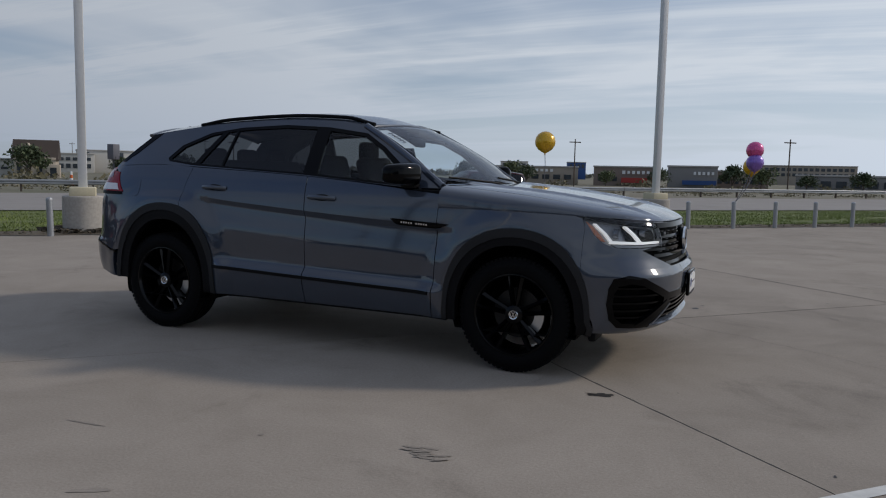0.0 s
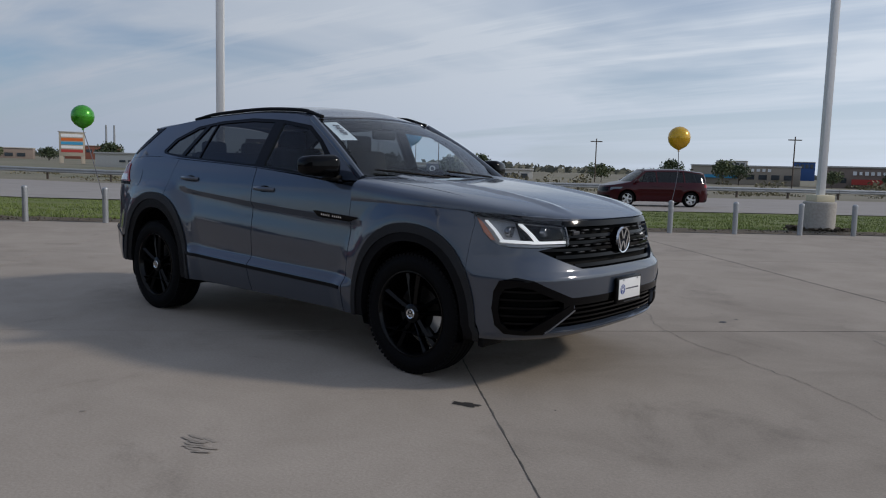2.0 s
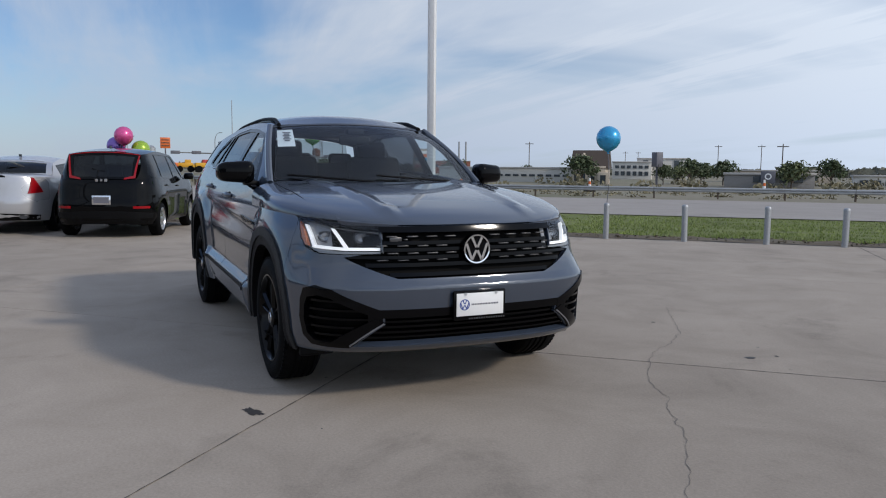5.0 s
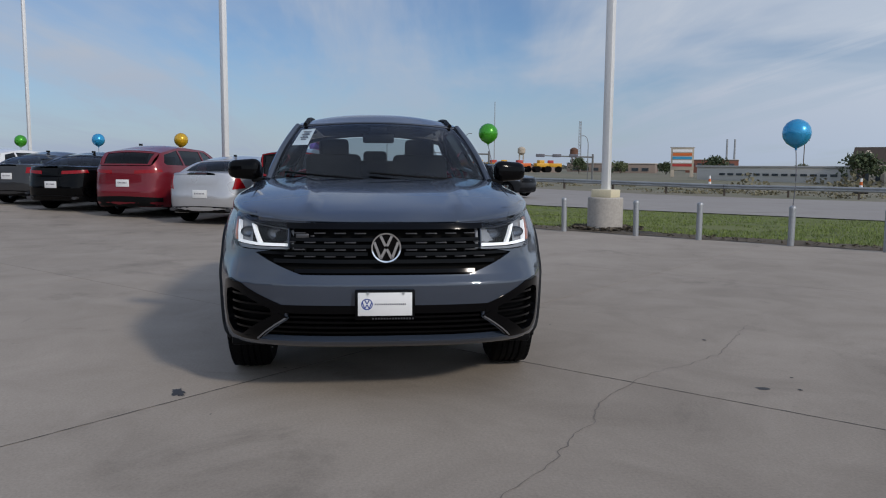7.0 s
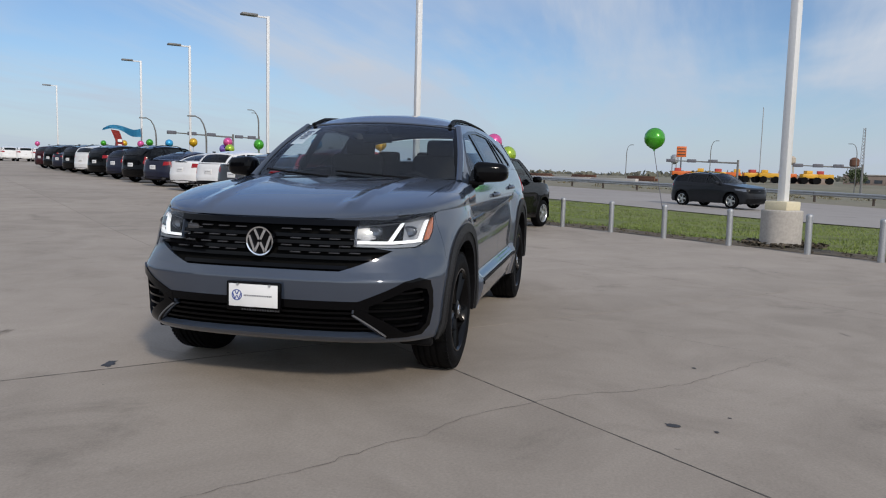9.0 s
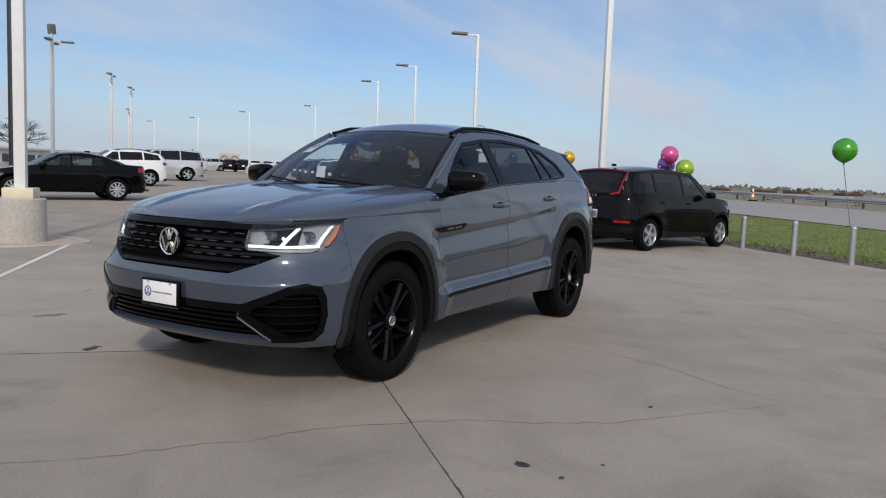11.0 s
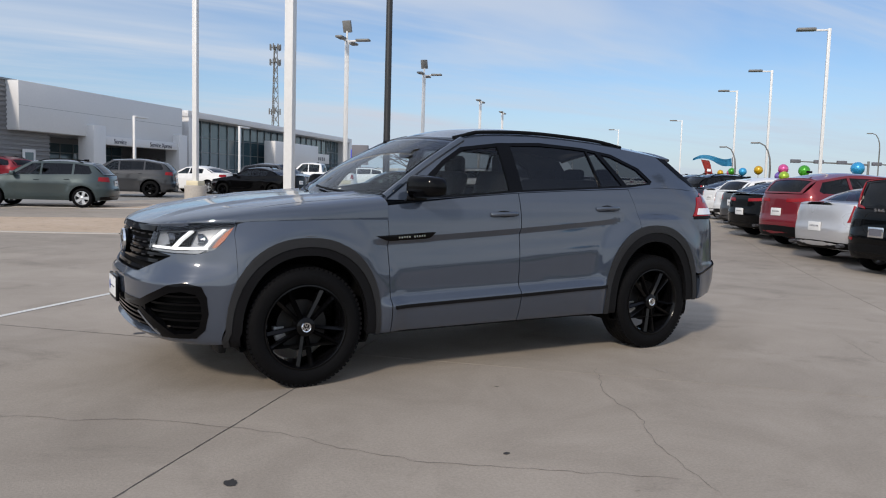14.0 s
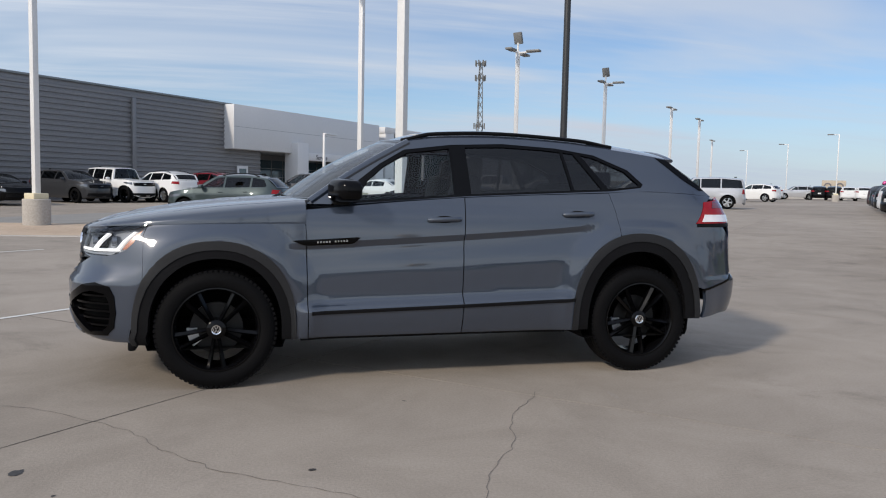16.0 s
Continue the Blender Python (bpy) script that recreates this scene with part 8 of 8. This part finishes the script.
def tree_mesh(rng, h, r, leaves=900, size=0.28):
    """Trunk with limbs, and a crown of small leaf clumps in an uneven outline. Returns two meshes' data."""
    bm = bmesh.new()
    add_tube(bm, [(0, 0, -0.3), (0.05, 0.02, h * 0.2), (0.0, 0.08, h * 0.42), (0.1, 0.0, h * 0.7)], [0.06 * h * 0.5, 0.05 * h * 0.45, 0.035 * h * 0.4, 0.01 * h], 8)
    tips = []
    for i in range(7):
        a = 2 * math.pi * i / 7 + rng.uniform(-0.3, 0.3)
        z0 = h * rng.uniform(0.22, 0.45)
        q = (r * 0.7 * math.cos(a), r * 0.7 * math.sin(a), h * rng.uniform(0.55, 0.85))
        add_tube(bm, [(0, 0, z0), (q[0] * 0.45, q[1] * 0.45, (z0 + q[2]) * 0.52), q], [0.02 * h, 0.013 * h, 0.004 * h], 6)
        tips.append(q)
    V, F = [], []
    blobs = [(t[0] * rng.uniform(0.6, 1.1), t[1] * rng.uniform(0.6, 1.1), t[2] + rng.uniform(-0.1, 0.15) * h, r * rng.uniform(0.3, 0.5)) for t in tips] + [(rng.uniform(-0.3, 0.3) * r, rng.uniform(-0.3, 0.3) * r, h * rng.uniform(0.7, 0.92), r * rng.uniform(0.3, 0.45)) for _ in range(6)]
    for _ in range(leaves):
        b = rng.choice(blobs)
        u = Vector((rng.gauss(0, 1), rng.gauss(0, 1), rng.gauss(0, 0.8))).normalized() * b[3] * rng.uniform(0.5, 1.1)
        c = Vector(b[:3]) + u
        d1 = Vector((rng.gauss(0, 1), rng.gauss(0, 1), rng.gauss(0, 1))).normalized() * size * rng.uniform(0.5, 1.2)
        d2 = d1.cross(Vector((rng.gauss(0, 1), rng.gauss(0, 1), rng.gauss(0, 1)))).normalized() * size * rng.uniform(0.3, 0.8)
        k = len(V)
        V += [c - d1, c + d2, c + d1, c - d2]
        F.append((k, k + 1, k + 2, k + 3))
    return bm, V, F


def build_tree(seed, h, r, mat, label, leaves=900):
    rng = random.Random(seed)
    t = thing("tree", label, "tree", "trees beyond the road")
    bm, V, F = tree_mesh(rng, h, r, leaves)
    part("trunk", bm, M_BARK, t)
    mesh_object("crown", V, F, mat, t)
    return t


oak = build_tree(1, 4.2, 2.6, M_LEAF, "small round live oak")
oak2 = build_tree(2, 3.6, 2.4, M_LEAF2, "pale green young tree")
rt = random.Random(8)
spots = []
for x, y in ((-29, 140), (-20, 136), (-9, 138), (-2, 134), (6, 140), (14, 136), (22, 138), (30, 135), (-44, 140), (-52, 148), (-92, 66), (-95, 86), (-99, 90), (-103, 96), (-104, 101), (-108, 106), (-88, 92), (-78, 100), (-66, 84), (-150, 74), (-165, 100), (-60, 118), (-50, 122), (38, 140), (-200, 70), (-205, 84), (-196, 58)):
    spots.append((x + rt.uniform(-2, 2), y + rt.uniform(-2, 2), rt.uniform(0.7, 1.25)))
for i, (x, y, s) in enumerate(spots):
    m = Matrix.Translation((x, y, -1.0)) @ Matrix.Rotation(rt.uniform(0, 6.28), 4, "Z") @ Matrix.Scale(s, 4)
    src = oak if i % 3 else oak2
    if i == 1:
        src.matrix_basis = m
    elif i == 0:
        src.matrix_basis = m
    else:
        n = copy_thing(src, Matrix.Translation(m.translation) @ Matrix.Rotation(rt.uniform(0, 6.28), 4, "Z"))
        n.scale = (s, s, s * rt.uniform(0.85, 1.1))


def bare_tree(x, y, h):
    rng = random.Random(21)
    t = thing("bare_tree", "bare winter tree with fine twigs", "tree", at=Matrix.Translation((x, y, 0.5)))
    bm = bmesh.new()

    def grow(p, d, ln, rad, depth):
        q = p + d * ln
        add_cyl(bm, p, q, rad, rad * 0.65, segs=5, caps=False)
        if depth == 0:
            return
        for _ in range(3 if depth > 2 else 4):
            nd = (d + Vector((rng.gauss(0, 0.5), rng.gauss(0, 0.5), rng.gauss(0.1, 0.3)))).normalized()
            grow(p + d * ln * rng.uniform(0.6, 1.0), nd, ln * rng.uniform(0.6, 0.8), rad * 0.6, depth - 1)
    grow(Vector((0, 0, 0)), Vector((0, 0, 1)), h * 0.3, 0.14, 5)
    for v in bm.verts:
        k = 1 + 0.75 * smooth01(h * 0.2, h * 0.5, v.co.z)
        v.co.x, v.co.y = v.co.x * k, v.co.y * k
    part("trunk", bm, M_BARK, t, smooth=False)


bare_tree(-31.4, -61.2, 6.6)


# far woods along the horizon, distance haze put into their pale leaf colour
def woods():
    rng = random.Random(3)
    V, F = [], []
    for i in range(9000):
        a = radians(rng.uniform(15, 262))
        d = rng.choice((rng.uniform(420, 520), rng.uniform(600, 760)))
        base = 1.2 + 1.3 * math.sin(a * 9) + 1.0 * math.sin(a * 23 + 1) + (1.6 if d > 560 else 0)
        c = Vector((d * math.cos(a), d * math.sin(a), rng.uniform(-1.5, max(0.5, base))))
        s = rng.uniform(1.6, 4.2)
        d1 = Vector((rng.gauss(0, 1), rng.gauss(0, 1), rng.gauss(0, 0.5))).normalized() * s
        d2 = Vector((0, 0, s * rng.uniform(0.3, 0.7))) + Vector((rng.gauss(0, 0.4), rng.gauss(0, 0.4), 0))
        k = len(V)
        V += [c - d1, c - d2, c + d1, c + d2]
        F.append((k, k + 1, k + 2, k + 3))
    return tagged(mesh_object("far_woods", V, F, M_HAZEWOOD), "winter woods along the horizon, paled to grey-green for haze", "trees", "", "stuff")


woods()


# brush along the guardrail and dark hedges before the stores
def brush():
    rng = random.Random(31)
    V, F = [], []
    for i in range(620):
        near = i % 5 < 3
        s0 = rng.uniform(-150, 110)
        if (near and s0 < -40 and i % 4) or (not near and (s0 < -30 or i % 3)):
            continue
        x, y = loc(s0, rng.uniform(48.2, 61) if near else rng.uniform(78, 132))
        R, H, size = (rng.uniform(0.4, 1.3), rng.uniform(0.12, 0.42), 0.10) if near else (rng.uniform(1.2, 2.6), rng.uniform(0.7, 1.5), 0.30)
        z = rise(x, y) - 0.05
        for _ in range(42):
            a, d = rng.uniform(0, 6.28), R * math.sqrt(rng.random())
            c = Vector((x + d * math.cos(a), y + d * math.sin(a), z + H * rng.random() * (1.15 - (d / R) ** 2)))
            d1 = Vector((rng.gauss(0, 1), rng.gauss(0, 1), rng.gauss(0, 1))).normalized() * size * rng.uniform(0.5, 1.2)
            d2 = d1.cross(Vector((rng.gauss(0, 1), rng.gauss(0, 1), rng.gauss(0, 1)))).normalized() * size * rng.uniform(0.4, 0.9)
            k = len(V)
            V += [c - d1, c + d2, c + d1, c - d2]
            F.append((k, k + 1, k + 2, k + 3))
    return tagged(mesh_object("roadside_brush", V, F, M_SCRUB), "low dry olive brush and hedges beyond the road", "shrubs", "", "stuff")


brush()

# ---- balloons ----
def balloon(color):
    return material("foil_" + color, {"yellow": (0.62, 0.36, 0.01), "green": (0.05, 0.32, 0.012), "blue": (0.03, 0.30, 0.56), "pink": (0.62, 0.08, 0.26), "purple": (0.22, 0.12, 0.46), "lime": (0.30, 0.45, 0.03)}[color], rough=0.25, metal=0.35, vary=0.05, coat=0.5)


BALLOON = {c: balloon(c) for c in ("yellow", "green", "blue", "pink", "purple", "lime")}


def build_balloon(color, x, y, z, tie, r=0.205):
    b = thing("balloon", "shiny %s balloon tied to a fence post" % color, "balloon", "balloons along the fence")
    bm = bmesh.new()
    add_lathe(bm, [(0.001, r), (r * 0.35, r * 0.94), (r * 0.70, r * 0.72), (r * 0.93, r * 0.38), (r, 0.0), (r * 0.93, -r * 0.40), (r * 0.68, -r * 0.76), (r * 0.34, -r * 0.99), (r * 0.09, -r * 1.12), (r * 0.05, -r * 1.16), (r * 0.12, -r * 1.24), (0.001, -r * 1.24)], 32)
    bmesh.ops.transform(bm, matrix=Matrix.Translation((x, y, z)), verts=bm.verts[:])
    part("skin", bm, BALLOON[color], b)
    bm = bmesh.new()
    p0, p1 = Vector((x, y, z - r * 1.2)), Vector(tie)
    pts = []
    for i in range(7):
        k = i / 6
        q = p0.lerp(p1, k)
        q.x += 0.05 * math.sin(math.pi * k)
        pts.append(q)
    add_tube(bm, pts, 0.008, 5)
    part("string", bm, M_INK, b)


def post_top(k, h=0.66):
    x, y = post_place(k) if k >= 0 else (-12.4 + 1.05 * k, 0.57 + 1.12 * k)
    return (x, y, rise(x, y) + h)


build_balloon("yellow", -2.12, 11.35, 2.03, post_top(10), r=0.235)
build_balloon("green", -10.36, 2.54, 2.06, post_top(2, 0.3), r=0.215)
build_balloon("blue", -6.01, 7.19, 1.94, post_top(6), r=0.235)
build_balloon("pink", -12.45, -1.2, 2.0, post_top(-1))
build_balloon("purple", -12.75, -1.35, 1.78, post_top(-1))
build_balloon("lime", -12.5, -0.85, 1.70, post_top(-1))
build_balloon("pink", 2.11, 15.85, 2.02, post_top(14), r=0.22)
build_balloon("purple", 2.13, 15.78, 1.70, post_top(14), r=0.22)
build_balloon("yellow", 2.05, 15.98, 1.60, post_top(14), r=0.22)
for c, x, y, z in (("yellow", -17.3, -5.7, 2.05), ("blue", -20.0, -9.0, 2.1), ("green", -22.2, -12.4, 2.1), ("pink", -24.8, -15.2, 2.25), ("purple", -25.0, -15.5, 1.95), ("lime", -24.6, -15.0, 1.95), ("yellow", -27.6, -18.6, 2.3), ("blue", -30.2, -21.6, 2.3), ("green", -33.2, -24.8, 2.4), ("pink", -36.4, -27.6, 2.4), ("yellow", -39.5, -31.0, 2.5), ("pink", -50, -47, 2.6), ("green", -44, -36, 2.6)):
    build_balloon(c, x, y, z, (x + 0.1, y + 0.1, rise(x, y) + 0.5))


# ---- marks on the concrete ----
def crack(name, pts, width, mat, seed, jitter=0.03, lift=0.002):
    rng = random.Random(seed)
    fine = []
    for (a, b), (c, d) in zip(pts, pts[1:]):
        n = max(2, int(math.hypot(c - a, d - b) / 0.045))
        for i in range(n):
            k = i / n
            nz = noise.noise(Vector((a + (c - a) * k, b + (d - b) * k, seed)) * 9) * jitter + rng.uniform(-1, 1) * jitter * 0.25
            L = math.hypot(c - a, d - b)
            fine.append((a + (c - a) * k - (d - b) / L * nz, b + (d - b) * k + (c - a) / L * nz))
    fine.append(pts[-1])
    V, F = [], []
    for i, (x, y) in enumerate(fine):
        x0, y0 = fine[max(0, i - 1)]
        x1, y1 = fine[min(len(fine) - 1, i + 1)]
        L = math.hypot(x1 - x0, y1 - y0) or 1
        w = width * rng.uniform(0.25, 1.0) * (0.3 + 0.7 * math.sin(math.pi * min(0.97, max(0.03, i / len(fine)))) ** 0.4)
        nx, ny = -(y1 - y0) / L * w, (x1 - x0) / L * w
        z = rise(x, y) + lift
        V += [(x + nx, y + ny, z), (x - nx, y - ny, z)]
        if i:
            k = 2 * i
            F.append((k - 2, k - 1, k + 1, k))
    return mesh_object(name, V, F, mat, pavement)


crack("crack", [(4.6, -0.45), (4.21, -0.06), (3.76, 0.38), (3.55, 0.56), (3.3, 0.77), (3.06, 0.9), (2.8, 1.1), (2.5, 1.21), (2.05, 1.6), (1.86, 1.78), (1.7, 2.08), (1.4, 2.45), (0.9, 2.8), (0.46, 3.12)], 0.0034, M_CRACK, 1)
crack("crack", [(-0.6, 1.3), (-0.2, 1.85), (-0.05, 2.32), (0.14, 2.6), (0.28, 2.85), (0.42, 3.3)], 0.003, M_CRACK, 2)
crack("crack", [(-3.6, 1.2), (-3.0, 1.9), (-2.5, 2.6), (-2.2, 3.6)], 0.0025, M_CRACK, 5)


crack("joint_debris", [loc(5.58, m) for m in (-3.0, 0.0, 2.0, 4.0, 6.5, 9.4)], 0.013, M_JOINT, 11, jitter=0.012)
crack("joint_debris", [loc(0.73, m) for m in (-3.9, -2.6, -1.4, -0.5)], 0.006, M_JOINT, 12, jitter=0.004)
crack("joint_debris", [loc(q, -0.48) for q in (0.8, 2.2, 4.0, 5.5)], 0.006, M_JOINT, 13, jitter=0.006)


def blotch(name, x, y, rx, ry, turn, mat, seed, lift=0.0025, n=36, ragged=0.35):
    V = [(0, 0)]
    c, s = math.cos(radians(turn)), math.sin(radians(turn))
    for i in range(n):
        a = 2 * math.pi * i / n
        k = 1 + ragged * noise.noise(Vector((math.cos(a) * 1.7, math.sin(a) * 1.7, seed * 3.1))) + ragged * 0.5 * noise.noise(Vector((math.cos(a) * 5, math.sin(a) * 5, seed)))
        V.append((rx * k * math.cos(a), ry * k * math.sin(a)))
    W = [(x + c * a - s * b, y + s * a + c * b, rise(x, y) + lift) for a, b in V]
    return mesh_object(name, W, [(0, 1 + i, 1 + (i + 1) % n) for i in range(n)], mat, pavement)


blotch("oil_stain", 2.14, -1.17, 0.085, 0.030, 20, M_OIL, 1, ragged=0.8)
blotch("oil_stain", 2.29, 2.29, 0.042, 0.027, 70, M_OIL, 2)
blotch("oil_stain", 2.33, 2.5, 0.016, 0.012, 0, M_OIL, 3)
blotch("oil_stain", 1.0, 2.5, 0.02, 0.014, 0, M_OIL, 9)
for i in range(13):
    rr = random.Random(i + 40)
    blotch("scuff", 1.64 + rr.uniform(-0.10, 0.10), -2.5 + rr.uniform(-0.07, 0.07), 0.05, 0.010, 25 + rr.uniform(-25, 25), M_SCUFF, i, n=14, lift=0.002 + 0.0003 * i)
rs = random.Random(77)
for i in range(70):
    x, y = rs.uniform(-6, 8), rs.uniform(-6, 6)
    blotch("spot", x, y, rs.uniform(0.006, 0.02), rs.uniform(0.005, 0.014), rs.uniform(0, 180), M_SCUFF if i % 3 else M_OIL, i, n=10)
for i in range(16):
    x, y = rs.uniform(-5, 7), rs.uniform(-5, 6)
    blotch("scuff", x, y, rs.uniform(0.05, 0.14), rs.uniform(0.008, 0.02), rs.uniform(0, 180), M_SCUFF, i + 100, n=20, ragged=0.7)


def stripe(s0, s1, m0, width):
    V, F = [], []
    n = 24
    for i in range(n + 1):
        s = s0 + (s1 - s0) * i / n
        for d in (-width / 2, width / 2):
            x, y = loc(s, m0 + d)
            V.append((x, y, rise(x, y) + 0.004))
        if i:
            k = 2 * i
            F.append((k - 2, k - 1, k + 1, k))
    return mesh_object("painted_line", V, F, M_WHITE, pavement)


stripe(-7.7, 1.55, -3.95, 0.07)
stripe(-3.9, 12, -10.6, 0.09)

# ---- verge: soil edge, rubble, grass ----
def soil_edge():
    rng = random.Random(6)
    V, F = [], []
    n = 260
    for i in range(n + 1):
        s = -30 + 66 * i / n
        k0 = 9.42 + 0.08 * noise.noise(Vector((s * 1.3, 0, 0)))
        k1 = 10.25 + 0.45 * noise.noise(Vector((s * 0.5, 3, 0))) + 0.15 * noise.noise(Vector((s * 2, 3, 0)))
        for j, m in enumerate((k0, (k0 + k1) / 2, k1)):
            x, y = loc(s, m)
            V.append((x, y, rise(x, y) + (0.006, 0.05 + 0.04 * noise.noise(Vector((s * 2, 9, 0))), 0.0)[j]))
        if i:
            b = 3 * i
            F += [(b - 3, b - 2, b + 1, b), (b - 2, b - 1, b + 2, b + 1)]
    tagged(mesh_object("soil_edge", V, F, M_DIRT, smooth=True), "dark crumbly soil along the concrete edge", "soil", "", "stuff")
    V, F = [], []
    for i in range(3600):
        near = rng.random() < 0.25
        if near:
            px, py = rng.choice(((-9.45, 5.0), (-0.25, 15.3)))
            a = rng.uniform(0, 6.28); d = rng.uniform(0.38, 0.75)
            x, y = px + d * math.cos(a), py + d * math.sin(a)
            sz = rng.uniform(0.03, 0.10)
        else:
            x, y = loc(rng.uniform(-30, 36), rng.gauss(9.8, 0.22))
            sz = rng.uniform(0.012, 0.045)
        z = rise(x, y) + 0.03
        k = len(V)
        for _ in range(6):
            V.append((x + rng.uniform(-1, 1) * sz, y + rng.uniform(-1, 1) * sz, z + rng.uniform(-0.3, 0.9) * sz))
        F += [(k, k + 1, k + 2), (k + 2, k + 3, k + 4), (k, k + 2, k + 4), (k + 1, k + 5, k + 3), (k, k + 5, k + 4), (k + 1, k + 2, k + 5)]
    tagged(mesh_object("rubble", V, F, M_DIRT), "loose clods and concrete rubble along the edge", "rubble", "", "stuff")


soil_edge()


def grass():
    rng = random.Random(5)
    V, F = [], []
    for i in range(110000):
        s = rng.uniform(-22, 34)
        m = 9.7 + 13.6 * rng.random() ** 1.5
        dens = noise.noise(Vector((s * 0.35, m * 0.9, 0))) + 0.4 * noise.noise(Vector((s * 1.5, m * 2, 4)))
        if dens < -0.20 or (m < 10.3 and rng.random() < 0.7):
            continue
        x, y = loc(s, m)
        z = rise(x, y) - 0.03
        h = rng.uniform(0.03, 0.07) * (1.5 if m < 11 else 1.0)
        a = rng.uniform(0, 6.28)
        w = rng.uniform(0.006, 0.014)
        dx, dy = math.cos(a) * w, math.sin(a) * w
        lx, ly = rng.uniform(-0.04, 0.04), rng.uniform(-0.04, 0.04)
        k = len(V)
        V += [(x - dx, y - dy, z), (x + dx, y + dy, z), (x + lx, y + ly, z + h)]
        F.append((k, k + 1, k + 2))
    tagged(mesh_object("grass", V, F, M_GRASS), "short green verge grass with bare patches", "grass", "", "stuff")


grass()

# raised gravel islands with kerbs between the lot and the drive
def island(corners, r=0.7):
    isl = thing("traffic_island", "tan gravel island with a low concrete kerb", "island", kind="structure")
    o = []
    n = len(corners)
    for i in range(n):
        a, b, c = Vector(corners[i - 1]), Vector(corners[i]), Vector(corners[(i + 1) % n])
        u, v = (a - b).normalized(), (c - b).normalized()
        k = min(r, (a - b).length * 0.45, (c - b).length * 0.45)
        for j in range(5):
            t = j / 4
            q = (b + u * k) * (1 - t) ** 2 + b * 2 * t * (1 - t) + (b + v * k) * t * t
            o.append((q.x, q.y))
    o = dense(o, 1.5)
    c = Vector((sum(p[0] for p in o) / len(o), sum(p[1] for p in o) / len(o)))
    bm = bmesh.new()
    lo, hi, ins, top = [], [], [], []
    for i, (x, y) in enumerate(o):
        x0, y0 = o[i - 1]
        x1, y1 = o[(i + 1) % len(o)]
        nn = Vector((-(y1 - y0), x1 - x0)).normalized()
        if nn.dot(c - Vector((x, y))) < 0:
            nn = -nn
        z = rise(x, y)
        lo.append(bm.verts.new((x, y, z - 0.05)))
        hi.append(bm.verts.new((x + nn.x * 0.02, y + nn.y * 0.02, z + 0.018)))
        ins.append(bm.verts.new((x + nn.x * 0.16, y + nn.y * 0.16, z + 0.022)))
        top.append((x + nn.x * 0.14, y + nn.y * 0.14, z + 0.019))
    n = len(lo)
    for i in range(n):
        j = (i + 1) % n
        bm.faces.new((lo[i], lo[j], hi[j], hi[i]))
        bm.faces.new((hi[i], hi[j], ins[j], ins[i]))
    part("kerb", bm, M_BASE, isl)
    bm = bmesh.new()
    bmesh.ops.triangulate(bm, faces=[bm.faces.new([bm.verts.new(q) for q in top])])
    part("gravel", bm, M_GRAVEL, isl)
    return isl


island([(-2.5, -7.7), (-0.6, -7.9), (0.4, -11.8), (4.2, -13.6), (16.0, -15.0), (24.0, -20.0), (12.0, -20.5), (4.6, -18.6), (-1.0, -16.8), (-2.9, -12.5)])
island([(-7.0, -20.8), (0.0, -21.2), (3.4, -23.0), (3.0, -24.6), (-6.5, -24.0)])

# ---- slabs of the lot ----
def slabs():
    g = 0.0035
    for i in range(len(JS) - 1):
        for j in range(len(JM) - 1):
            s0, s1, m0, m1 = JS[i] + g, JS[i + 1] - g, JM[j] + g, JM[j + 1] - g
            V, F = [], []
            n = 3
            for b in range(n + 1):
                for a in range(n + 1):
                    x, y = loc(s0 + (s1 - s0) * a / n, m0 + (m1 - m0) * b / n)
                    V.append((x, y, rise(x, y)))
            for b in range(n):
                for a in range(n):
                    q = b * (n + 1) + a
                    F.append((q, q + 1, q + n + 2, q + n + 1))
            ring = [a for a in range(n)] + [n + (n + 1) * b for b in range(n)] + [(n + 1) * (n + 1) - 1 - a for a in range(n)] + [(n + 1) * (n - b) for b in range(n)]
            k = len(V)
            V += [(V[q][0], V[q][1], V[q][2] - 0.014) for q in ring]
            for a in range(len(ring)):
                c = (a + 1) % len(ring)
                F.append((ring[a], k + a, k + c, ring[c]))
            mesh_object("slab", V, F, M_CONC, pavement)


slabs()
